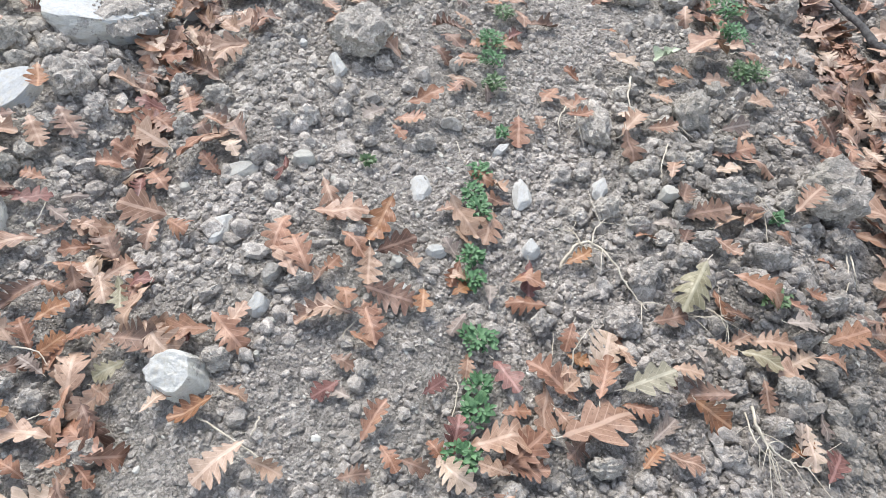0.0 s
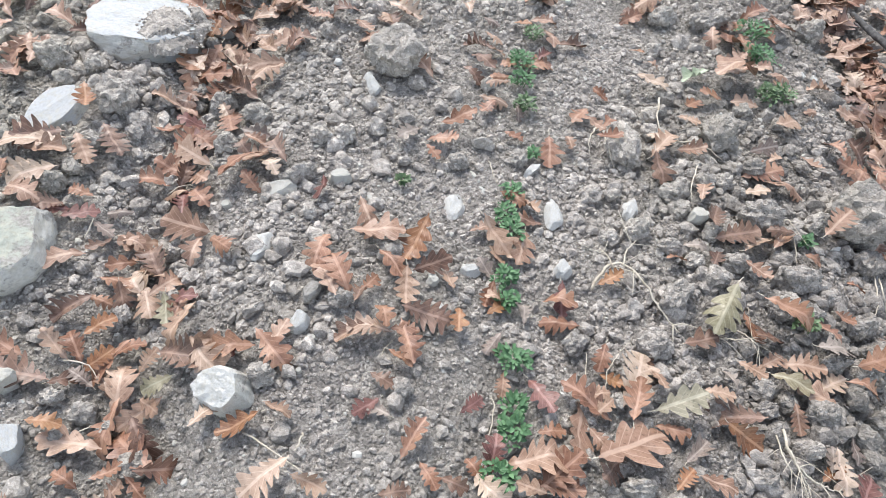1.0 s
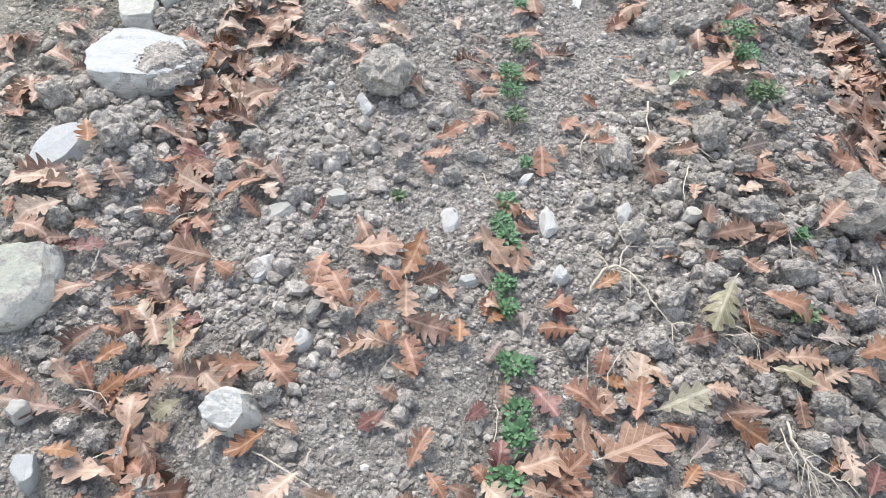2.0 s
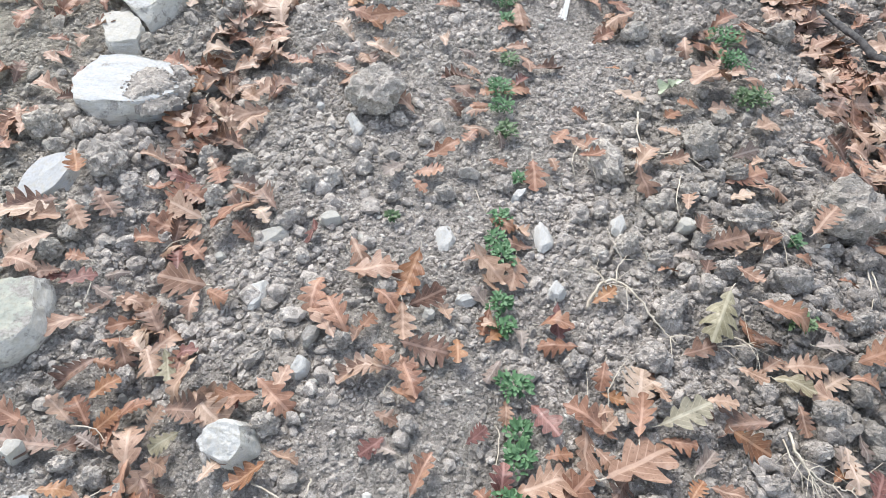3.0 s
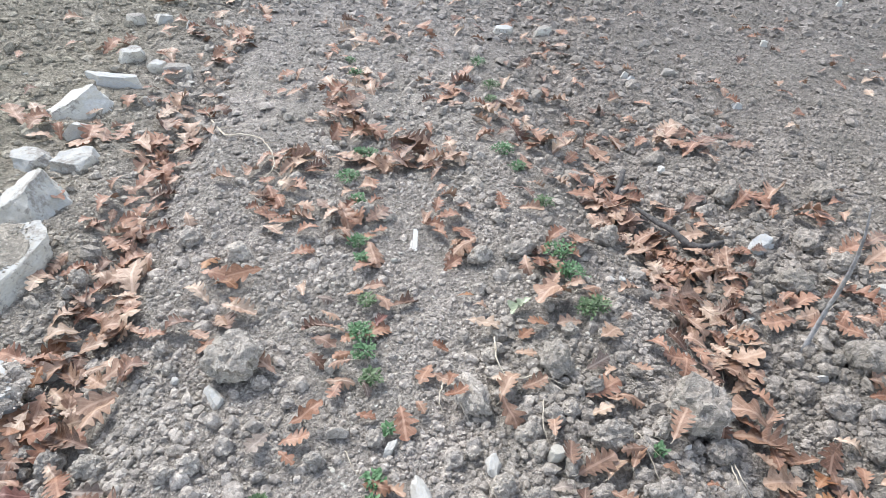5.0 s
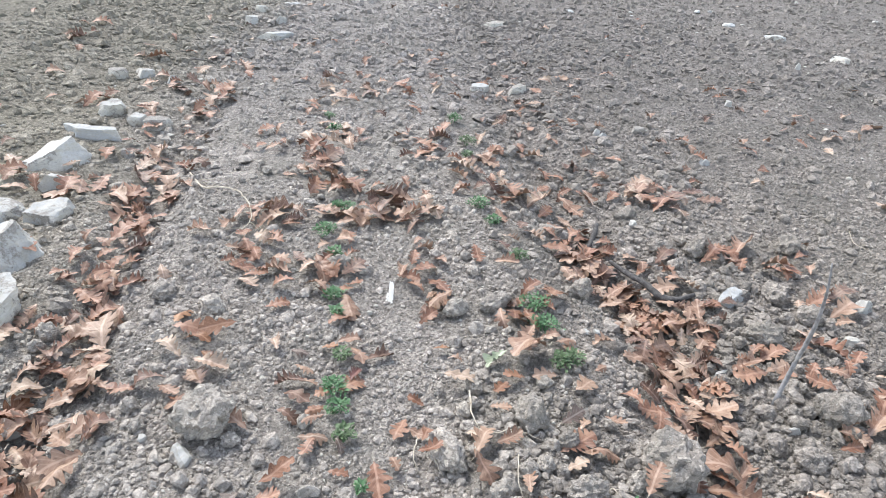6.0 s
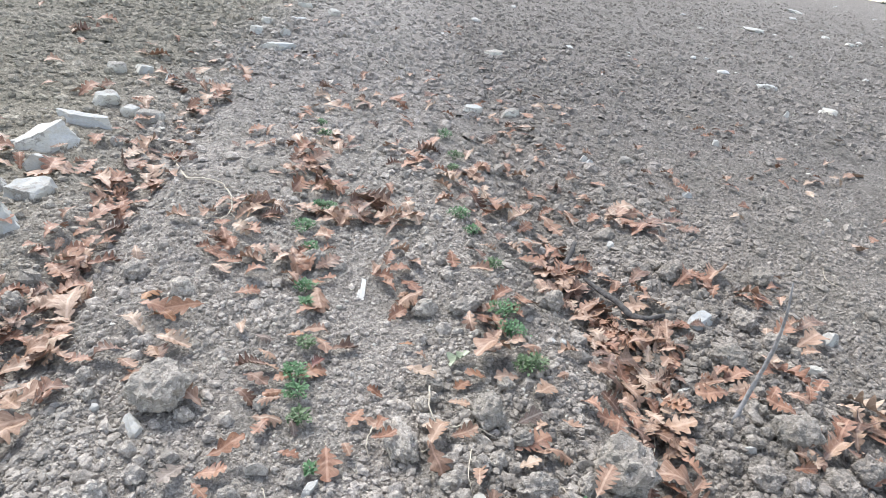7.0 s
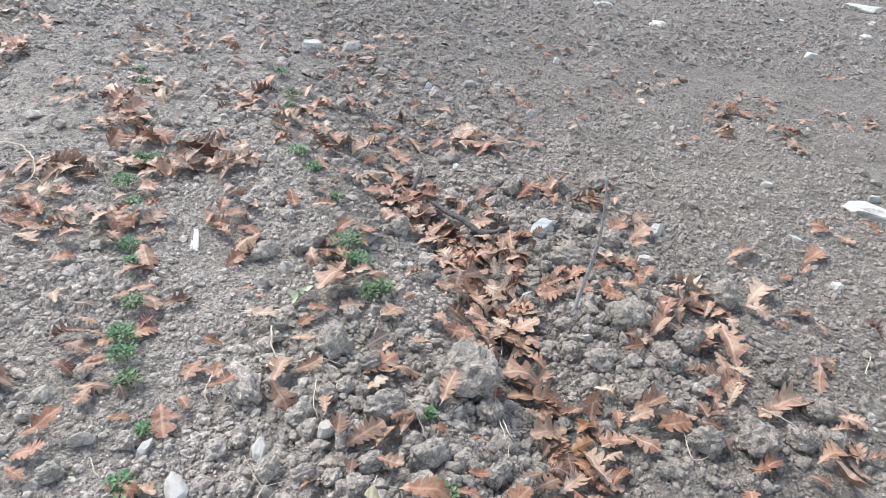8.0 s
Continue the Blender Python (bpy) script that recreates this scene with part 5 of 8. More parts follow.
leaf_far(1.471, 1.872, -159, 0.083, "rust")
leaf_far(1.342, 1.821, -160, 0.104, "tan")
leaf_far(1.348, 1.736, 26, 0.086, "brown")
leaf_far(1.436, 1.712, 13, 0.127, "tan")
leaf_far(1.547, 1.688, 22, 0.126, "tan")
leaf_far(1.563, 1.778, 11, 0.144, "rust")
leaf_far(1.417, 2.407, 40, 0.145, "brown")
leaf_far(1.462, 2.267, 108, 0.126, "rust")
leaf_far(1.516, 2.271, -171, 0.107, "tan")
leaf_far(1.639, 2.407, 49, 0.200, "rust")
leaf_far(1.821, 2.487, 47, 0.200, "tan")
leaf_far(1.948, 2.494, -37, 0.151, "tan")
leaf_far(2.122, 2.498, -132, 0.200, "rust")
leaf_far(1.063, 2.618, 41, 0.190, "rust")
leaf_far(1.166, 2.701, -62, 0.125, "rust")
leaf_far(1.190, 2.558, 5, 0.114, "rust")
leaf_far(1.044, 2.390, 41, 0.200, "tan")
leaf_far(1.929, 2.095, 26, 0.182, "rust")
leaf_far(2.100, 2.195, 16, 0.156, "brown")
leaf_far(2.019, 2.050, 29, 0.200, "tan")
leaf_far(1.801, 1.906, -47, 0.183, "rust")
leaf_far(1.782, 1.727, -43, 0.094, "tan")
leaf_far(2.038, 1.803, -76, 0.200, "pale")
leaf_far(2.060, 1.596, 32, 0.166, "amber")
leaf_far(2.167, 1.623, 126, 0.078, "brown")
leaf_far(2.282, 1.576, 25, 0.200, "pale")
leaf_far(2.403, 1.525, -36, 0.108, "rust")
leaf_far(2.458, 1.914, 11, 0.151, "amber")
leaf_far(2.783, 1.821, 21, 0.181, "rust")
leaf_far(3.133, 2.017, -55, 0.105, "tan")
leaf_far(3.377, 2.115, -70, 0.128, "rust")
leaf_far(1.847, 1.503, 42, 0.145, "rust")
leaf_far(1.744, 1.414, 35, 0.151, "tan")
leaf_far(1.917, 1.534, 42, 0.149, "grey")
leaf_far(2.095, 1.502, -89, 0.096, "pale")
leaf_far(2.071, 1.539, -36, 0.108, "grey")
leaf_far(2.073, 1.472, -105, 0.200, "tan")
leaf_far(1.970, 1.270, -65, 0.084, "pale")
leaf_far(1.936, 1.059, 12, 0.200, "amber")
leaf_far(2.274, 1.207, -120, 0.118, "tan")
leaf_far(2.345, 1.256, -91, 0.060, "rust")
leaf_far(2.164, 1.017, -48, 0.102, "tan")
leaf_far(2.093, 0.778, 151, 0.088, "olive")
leaf_far(2.090, 0.826, 76, 0.078, "tan")
leaf_far(-0.951, 4.272, 67, 0.200, "rust")
leaf_far(-0.895, 4.075, 49, 0.170, "tan")
leaf_far(-0.966, 5.081, -52, 0.200, "amber")
leaf_far(-0.954, 4.036, -62, 0.200, "rust")
leaf_far(-0.522, 3.522, 51, 0.161, "rust")
leaf_far(-0.438, 3.284, 34, 0.127, "tan")
leaf_far(-1.670, 5.058, 0, 0.200, "rust")
leaf_far(-2.420, 5.444, 4, 0.200, "brown")
leaf_far(-1.342, 3.992, 1, 0.135, "amber")
leaf_far(-1.246, 4.296, 76, 0.116, "amber")
leaf_far(-1.665, 3.978, 71, 0.182, "rust")
leaf_far(-2.476, 6.066, 21, 0.200, "rust")
leaf_far(-0.230, 3.265, 57, 0.200, "rust")
leaf_far(-0.150, 3.131, 51, 0.200, "brown")
leaf_far(-0.160, 3.012, -17, 0.200, "tan")
leaf_far(0.233, 4.805, -54, 0.200, "rust")
leaf_far(0.439, 3.689, 38, 0.200, "rust")
leaf_far(0.412, 3.490, -27, 0.165, "brown")
leaf_far(-0.008, 4.536, -36, 0.179, "tan")
leaf_far(1.014, 4.345, -31, 0.147, "tan")
leaf_far(1.177, 4.374, 32, 0.183, "tan")
leaf_far(-1.100, 1.170, 32, 0.071, "brown")
leaf_far(-1.248, 1.206, 100, 0.080, "brown")
leaf_far(-1.249, 1.160, 231, 0.086, "rust")
leaf_far(-1.145, 1.120, 263, 0.121, "rust")
leaf_far(-1.118, 1.042, 90, 0.085, "tan")
leaf_far(-1.098, 1.008, 105, 0.112, "tan")
leaf_far(-0.665, 1.260, 104, 0.097, "tan")
leaf_far(-0.673, 1.215, 17, 0.108, "pale")
leaf_far(-0.845, 1.257, 52, 0.110, "tan")
leaf_far(-0.837, 1.273, 66, 0.096, "rust")
leaf_far(-0.687, 1.269, 7, 0.087, "pale")
leaf_far(-0.531, 1.323, 222, 0.124, "tan")
leaf_far(-0.591, 1.397, 119, 0.071, "pale")
leaf_far(-0.862, 1.447, 359, 0.104, "rust")
leaf_far(-0.841, 1.411, 21, 0.073, "rust")
leaf_far(-0.709, 1.474, 197, 0.105, "rust")
leaf_far(-0.725, 1.513, 279, 0.095, "brown")
leaf_far(-0.631, 1.605, 92, 0.085, "rust")
leaf_far(-0.829, 0.897, 324, 0.109, "brown")
leaf_far(-0.873, 0.831, 206, 0.127, "brown")
leaf_far(-0.835, 0.745, 231, 0.119, "pale")
leaf_far(-0.924, 0.658, 350, 0.128, "tan")
leaf_far(-0.685, 1.119, 240, 0.074, "tan")
leaf_far(-0.669, 1.044, 145, 0.093, "rust")
leaf_far(-0.598, 0.844, 202, 0.117, "rust")
leaf_far(-0.437, 0.918, 326, 0.088, "pale")
leaf_far(-0.354, 0.912, 137, 0.117, "brown")
leaf_far(-0.388, 0.821, 144, 0.075, "rust")
leaf_far(-0.652, 1.111, 160, 0.108, "tan")
leaf_far(-0.514, 0.980, 315, 0.081, "brown")
leaf_far(-0.503, 0.979, 351, 0.070, "tan")
leaf_far(-0.578, 0.860, 175, 0.113, "rust")
leaf_far(-0.597, 0.814, 106, 0.084, "brown")
leaf_far(-0.578, 0.827, 327, 0.103, "rust")
leaf_far(-0.473, 0.700, 278, 0.092, "tan")
leaf_far(-0.770, 0.669, 224, 0.087, "brown")
leaf_far(-0.658, 0.645, 357, 0.075, "tan")
leaf_far(-0.674, 0.575, 222, 0.120, "tan")
leaf_far(-0.507, 0.507, 66, 0.102, "tan")
leaf_far(-0.593, 0.485, 230, 0.099, "brown")
leaf_far(-0.572, 0.341, 144, 0.080, "tan")
leaf_far(-0.638, 0.321, 163, 0.114, "rust")
leaf_far(-0.428, 0.314, 266, 0.119, "rust")
leaf_far(-0.432, 0.266, 111, 0.124, "tan")
leaf_far(-0.401, 0.285, 318, 0.110, "brown")
leaf_far(-0.574, 0.300, 187, 0.120, "brown")
leaf_far(-0.243, 0.491, 327, 0.112, "rust")
leaf_far(-0.206, 0.451, 81, 0.081, "tan")
leaf_far(-0.306, 0.200, 157, 0.128, "rust")
leaf_far(-0.280, 0.281, 60, 0.076, "pale")
leaf_far(-0.458, 0.080, 180, 0.077, "pale")
leaf_far(-0.084, 0.283, 238, 0.106, "pale")
leaf_far(-0.194, 0.761, 272, 0.118, "rust")
leaf_far(-0.117, 0.597, 130, 0.115, "tan")
leaf_far(-0.091, 0.609, 131, 0.122, "rust")
leaf_far(0.096, 0.333, 71, 0.089, "rust")
leaf_far(0.222, 0.348, 339, 0.101, "pale")
leaf_far(0.383, 0.327, 231, 0.100, "tan")
leaf_far(-0.084, 1.142, 1, 0.091, "rust")
leaf_far(0.061, 1.337, 248, 0.073, "rust")
leaf_far(0.010, 1.560, 185, 0.097, "brown")
leaf_far(0.077, 1.726, 25, 0.108, "tan")
leaf_far(-0.096, 1.682, 110, 0.084, "pale")
leaf_far(-0.396, 1.470, 345, 0.111, "tan")
leaf_far(-0.342, 1.629, 345, 0.121, "pale")
leaf_far(0.765, 2.001, 358, 0.087, "rust")
leaf_far(1.090, 1.489, 250, 0.105, "rust")
leaf_far(-2.014, 2.646, 110, 0.073, "tan")
leaf_far(-2.035, 2.613, 302, 0.104, "pale")
leaf_far(-1.850, 2.244, 40, 0.114, "brown")
leaf_far(-1.755, 2.094, 221, 0.080, "tan")
leaf_far(-1.808, 1.972, 344, 0.100, "rust")
leaf_far(-1.866, 2.369, 255, 0.125, "pale")
leaf_far(-1.875, 2.278, 95, 0.073, "rust")
leaf_far(-2.165, 2.762, 74, 0.085, "brown")
leaf_far(-1.745, 1.820, 273, 0.113, "tan")
leaf_far(-1.473, 1.839, 253, 0.096, "rust")
leaf_far(-1.400, 1.873, 61, 0.097, "rust")
leaf_far(-1.399, 1.958, 341, 0.096, "tan")
leaf_far(-1.349, 1.813, 143, 0.104, "pale")
leaf_far(-1.540, 1.601, 43, 0.101, "pale")
leaf_far(-1.388, 1.654, 196, 0.109, "rust")
leaf_far(-1.403, 1.571, 268, 0.119, "rust")
leaf_far(-1.273, 1.660, 191, 0.087, "tan")
leaf_far(-1.143, 1.333, 144, 0.102, "rust")
leaf_far(-1.120, 1.243, 59, 0.099, "brown")
leaf_far(-1.096, 1.125, 306, 0.099, "pale")
leaf_far(-1.316, 1.174, 76, 0.114, "rust")
leaf_far(-1.177, 1.127, 293, 0.105, "tan")
leaf_far(-1.164, 1.004, 329, 0.111, "rust")
leaf_far(-1.202, 1.497, 40, 0.109, "tan")
leaf_far(-1.314, 2.968, 347, 0.075, "tan")
leaf_far(-1.549, 2.914, 3, 0.093, "tan")
leaf_far(-1.380, 2.819, 115, 0.108, "rust")
leaf_far(-1.226, 2.301, 165, 0.093, "rust")
leaf_far(-0.943, 2.156, 242, 0.073, "rust")
leaf_far(-0.880, 2.114, 191, 0.090, "rust")
leaf_far(-0.775, 2.049, 263, 0.095, "brown")
leaf_far(-0.907, 2.084, 10, 0.114, "pale")
leaf_far(-0.666, 1.969, 259, 0.126, "tan")
leaf_far(-0.942, 1.926, 286, 0.081, "pale")
leaf_far(-0.916, 1.786, 178, 0.112, "tan")
leaf_far(-0.802, 1.717, 72, 0.116, "rust")
leaf_far(-0.678, 1.547, 95, 0.076, "tan")
leaf_far(-0.759, 1.619, 147, 0.114, "brown")
leaf_far(-0.998, 2.703, 317, 0.080, "tan")
leaf_far(-0.785, 2.969, 315, 0.111, "tan")
leaf_far(-0.910, 2.723, 309, 0.112, "rust")
leaf_far(-0.895, 2.622, 285, 0.086, "rust")
leaf_far(-0.921, 2.423, 224, 0.092, "tan")
leaf_far(-0.818, 2.375, 132, 0.075, "pale")
leaf_far(-0.899, 2.662, 150, 0.080, "tan")
leaf_far(-0.953, 3.131, 285, 0.115, "rust")
leaf_far(-0.948, 3.359, 172, 0.109, "pale")
leaf_far(-1.036, 3.155, 53, 0.094, "brown")
leaf_far(-0.980, 2.818, 169, 0.080, "rust")
leaf_far(-0.323, 2.592, 39, 0.125, "pale")
leaf_far(-0.349, 2.524, 45, 0.109, "tan")
leaf_far(-0.125, 2.479, 167, 0.102, "rust")
leaf_far(-0.411, 2.527, 259, 0.125, "tan")
leaf_far(-0.318, 2.444, 57, 0.103, "tan")
leaf_far(-0.309, 2.380, 324, 0.112, "pale")
leaf_far(-0.250, 2.181, 219, 0.102, "rust")
leaf_far(-0.092, 2.118, 50, 0.110, "pale")
leaf_far(-0.402, 2.245, 17, 0.122, "tan")
leaf_far(-0.308, 2.085, 323, 0.100, "pale")
leaf_far(-0.442, 1.767, 2, 0.130, "rust")
leaf_far(-0.183, 3.292, 254, 0.096, "brown")
leaf_far(-0.116, 3.236, 159, 0.097, "tan")
leaf_far(-0.248, 3.107, 305, 0.090, "tan")
leaf_far(-0.110, 3.046, 60, 0.093, "tan")
leaf_far(-0.113, 2.576, 151, 0.098, "pale")
leaf_far(-0.030, 2.570, 42, 0.099, "tan")
leaf_far(0.161, 2.534, 52, 0.093, "rust")
leaf_far(-0.133, 2.265, 308, 0.091, "brown")
leaf_far(0.082, 2.210, 226, 0.101, "rust")
leaf_far(-0.080, 2.108, 69, 0.078, "pale")
leaf_far(0.019, 1.990, 116, 0.076, "rust")
leaf_far(0.130, 2.033, 322, 0.071, "rust")
leaf_far(0.136, 2.875, 20, 0.095, "rust")
leaf_far(0.178, 2.570, 225, 0.079, "tan")
leaf_far(0.155, 2.666, 153, 0.077, "rust")
leaf_far(0.266, 2.527, 11, 0.104, "tan")
leaf_far(0.312, 2.614, 311, 0.082, "pale")
leaf_far(0.284, 2.527, 39, 0.074, "rust")
leaf_far(0.349, 2.304, 262, 0.104, "rust")
leaf_far(0.274, 2.149, 341, 0.103, "rust")
leaf_far(0.290, 2.112, 80, 0.108, "tan")
leaf_far(0.375, 1.986, 175, 0.073, "rust")
leaf_far(0.393, 2.089, 285, 0.097, "tan")
leaf_far(0.477, 1.946, 127, 0.104, "rust")
leaf_far(0.351, 3.545, 197, 0.078, "tan")
leaf_far(0.374, 3.342, 200, 0.099, "brown")
leaf_far(0.680, 3.243, 67, 0.103, "pale")
leaf_far(0.745, 3.093, 152, 0.096, "brown")
leaf_far(0.779, 2.992, 47, 0.097, "pale")
leaf_far(0.857, 2.846, 203, 0.093, "rust")
leaf_far(1.293, 3.090, 140, 0.105, "rust")
leaf_far(0.737, 2.817, 98, 0.094, "rust")
leaf_far(0.602, 3.311, 312, 0.084, "rust")
leaf_far(0.667, 2.264, 344, 0.108, "tan")
leaf_far(0.590, 2.350, 283, 0.105, "rust")
leaf_far(1.065, 2.636, 276, 0.108, "brown")
leaf_far(1.027, 2.592, 137, 0.100, "rust")
leaf_far(1.212, 2.590, 230, 0.070, "brown")
leaf_far(1.283, 2.449, 354, 0.097, "rust")
leaf_far(1.078, 2.173, 141, 0.108, "tan")
leaf_far(1.087, 2.157, 161, 0.084, "rust")
leaf_far(1.308, 2.239, 3, 0.104, "pale")
leaf_far(1.267, 2.120, 72, 0.097, "tan")
leaf_far(1.355, 1.986, 358, 0.102, "tan")
leaf_far(1.344, 2.180, 309, 0.093, "tan")
leaf_far(1.214, 1.900, 184, 0.089, "brown")
leaf_far(1.209, 1.974, 257, 0.103, "tan")
leaf_far(1.166, 1.777, 188, 0.104, "tan")
leaf_far(1.279, 1.758, 228, 0.107, "pale")
leaf_far(1.240, 1.803, 250, 0.080, "tan")
leaf_far(1.122, 1.528, 124, 0.093, "brown")
leaf_far(1.243, 1.673, 321, 0.080, "rust")
leaf_far(1.243, 1.627, 295, 0.090, "pale")
leaf_far(1.275, 1.734, 295, 0.071, "pale")
leaf_far(1.128, 1.468, 164, 0.108, "rust")
leaf_far(1.591, 3.071, 281, 0.090, "rust")
leaf_far(1.478, 3.055, 45, 0.103, "pale")
leaf_far(1.668, 2.924, 4, 0.077, "brown")
leaf_far(1.416, 3.201, 208, 0.089, "rust")
leaf_far(1.138, 2.167, 149, 0.096, "brown")
leaf_far(1.181, 1.931, 69, 0.075, "rust")
leaf_far(1.412, 2.023, 317, 0.088, "tan")
leaf_far(1.458, 2.051, 28, 0.097, "tan")
leaf_far(1.404, 1.860, 45, 0.085, "rust")
leaf_far(1.258, 2.080, 270, 0.095, "pale")
leaf_far(1.138, 1.977, 205, 0.073, "pale")
leaf_far(1.378, 2.125, 321, 0.076, "tan")
leaf_far(1.485, 1.889, 102, 0.077, "rust")
leaf_far(1.370, 1.800, 306, 0.107, "brown")
leaf_far(1.346, 1.731, 118, 0.080, "brown")
leaf_far(1.276, 1.846, 293, 0.072, "tan")
leaf_far(1.238, 1.831, 222, 0.072, "rust")
leaf_far(1.383, 1.700, 260, 0.089, "rust")
leaf_far(1.550, 1.733, 169, 0.085, "rust")
leaf_far(1.532, 1.795, 13, 0.087, "rust")
leaf_far(1.364, 2.484, 194, 0.076, "tan")
leaf_far(1.463, 2.264, 321, 0.104, "pale")
leaf_far(1.486, 2.270, 176, 0.076, "rust")
leaf_far(1.773, 2.467, 113, 0.108, "rust")
leaf_far(2.007, 2.416, 266, 0.093, "rust")
leaf_far(2.116, 2.494, 24, 0.102, "rust")
leaf_far(1.104, 2.603, 212, 0.094, "rust")
leaf_far(1.148, 2.732, 141, 0.073, "pale")
leaf_far(1.266, 2.587, 228, 0.083, "rust")
leaf_far(1.071, 2.390, 128, 0.076, "brown")
leaf_far(1.146, 2.385, 291, 0.101, "tan")
leaf_far(0.967, 2.549, 0, 0.074, "brown")
leaf_far(0.722, 2.015, 274, 0.072, "rust")
leaf_far(0.851, 1.919, 122, 0.078, "rust")
leaf_far(0.756, 1.765, 16, 0.091, "tan")
leaf_far(2.055, 2.206, 19, 0.101, "tan")
leaf_far(1.790, 1.924, 300, 0.091, "pale")
leaf_far(1.759, 1.734, 225, 0.090, "rust")
leaf_far(2.004, 1.815, 217, 0.101, "rust")
leaf_far(2.175, 1.667, 265, 0.088, "pale")
leaf_far(2.270, 1.574, 291, 0.108, "pale")
leaf_far(2.412, 1.517, 307, 0.075, "rust")
leaf_far(2.436, 1.906, 357, 0.104, "tan")
leaf_far(2.797, 1.800, 209, 0.101, "rust")
leaf_far(3.135, 2.064, 180, 0.091, "rust")
leaf_far(3.345, 2.149, 97, 0.073, "rust")
leaf_far(1.827, 1.545, 280, 0.090, "tan")
leaf_far(1.773, 1.444, 112, 0.093, "tan")
leaf_far(1.912, 1.486, 60, 0.090, "tan")
leaf_far(2.061, 1.508, 14, 0.091, "tan")
leaf_far(2.048, 1.518, 46, 0.093, "pale")
leaf_far(1.980, 1.400, 128, 0.072, "tan")
leaf_far(1.982, 1.489, 205, 0.096, "tan")
leaf_far(1.837, 1.105, 31, 0.095, "pale")
leaf_far(1.707, 1.433, 255, 0.074, "pale")
leaf_far(1.424, 1.020, 185, 0.073, "tan")
leaf_far(1.722, 1.036, 56, 0.089, "tan")
leaf_far(1.717, 1.111, 263, 0.076, "brown")
leaf_far(1.909, 1.136, 62, 0.098, "rust")
leaf_far(1.710, 0.909, 105, 0.073, "brown")
leaf_far(1.689, 0.825, 241, 0.095, "rust")
leaf_far(2.291, 1.230, 291, 0.075, "brown")
leaf_far(2.337, 1.269, 226, 0.101, "brown")
leaf_far(2.155, 1.006, 298, 0.098, "tan")
leaf_far(2.107, 0.857, 327, 0.087, "tan")
leaf_far(2.071, 0.824, 76, 0.071, "tan")
leaf_far(1.454, 1.004, 150, 0.098, "rust")
leaf_far(1.301, 0.973, 309, 0.108, "pale")
leaf_far(1.344, 0.923, 155, 0.075, "brown")
leaf_far(1.265, 1.041, 257, 0.080, "brown")
leaf_far(1.258, 0.996, 302, 0.091, "rust")
leaf_far(1.433, 1.059, 67, 0.083, "rust")
leaf_far(1.147, 0.932, 193, 0.094, "brown")
leaf_far(1.182, 0.905, 28, 0.110, "pale")
leaf_far(1.169, 0.986, 326, 0.075, "brown")
leaf_far(1.194, 1.008, 33, 0.096, "rust")
leaf_far(1.132, 1.262, 244, 0.084, "rust")
leaf_far(1.264, 1.218, 265, 0.081, "rust")
leaf_far(1.457, 1.217, 225, 0.072, "brown")
leaf_far(1.425, 1.218, 327, 0.086, "pale")
leaf_far(1.163, 1.467, 14, 0.093, "pale")
leaf_far(1.260, 1.528, 164, 0.085, "pale")
leaf_far(1.354, 1.344, 131, 0.095, "rust")
leaf_far(1.359, 1.589, 148, 0.072, "pale")
leaf_far(1.279, 1.612, 274, 0.109, "tan")
leaf_far(-0.842, 4.023, 172, 0.083, "rust")
leaf_far(-0.981, 5.088, 121, 0.086, "rust")
leaf_far(-1.015, 4.017, 73, 0.116, "rust")
leaf_far(-0.509, 3.503, 78, 0.111, "rust")
leaf_far(-0.482, 3.315, 74, 0.089, "rust")
leaf_far(-1.636, 5.063, 23, 0.121, "tan")
leaf_far(-2.390, 5.478, 158, 0.070, "tan")
leaf_far(-1.325, 3.932, 355, 0.085, "rust")
leaf_far(-1.212, 4.302, 127, 0.089, "brown")
leaf_far(-1.649, 3.998, 157, 0.095, "pale")
leaf_far(-2.469, 6.064, 182, 0.102, "rust")
leaf_far(-0.143, 3.092, 358, 0.089, "rust")
leaf_far(-0.197, 3.001, 32, 0.089, "brown")
leaf_far(0.205, 4.680, 175, 0.101, "tan")
leaf_far(0.188, 4.446, 66, 0.097, "tan")
leaf_far(0.541, 3.687, 173, 0.084, "rust")
leaf_far(0.410, 3.486, 2, 0.086, "rust")
leaf_far(-0.032, 4.574, 192, 0.105, "brown")
leaf_far(1.103, 4.325, 31, 0.077, "rust")
leaf_far(1.148, 4.412, 114, 0.094, "rust")
leaf_far(-0.615, 1.300, 230, 0.078, "brown")
leaf_far(-0.532, 1.326, 93, 0.108, "rust")
leaf_far(-0.671, 1.362, 137, 0.108, "tan")
leaf_far(-0.120, 1.362, 147, 0.110, "tan")
leaf_far(0.132, 1.726, 295, 0.106, "tan")
leaf_far(-0.389, 1.554, 198, 0.111, "brown")
leaf_far(-0.265, 1.374, 103, 0.070, "rust")
leaf_far(-0.374, 1.646, 154, 0.119, "pale")
leaf_far(-0.282, 1.514, 122, 0.115, "brown")
leaf_far(0.506, 1.636, 166, 0.070, "tan")
leaf_far(0.305, 1.380, 335, 0.072, "tan")
leaf_far(0.729, 1.286, 27, 0.122, "rust")
leaf_far(0.786, 1.581, 186, 0.088, "tan")
leaf_far(0.653, 1.924, 268, 0.101, "tan")
leaf_far(1.188, 2.106, 83, 0.103, "tan")
leaf_far(1.163, 2.540, 168, 0.061, "brown")
leaf_far(1.239, 2.121, 238, 0.093, "brown")
leaf_far(1.194, 1.916, 124, 0.121, "tan")
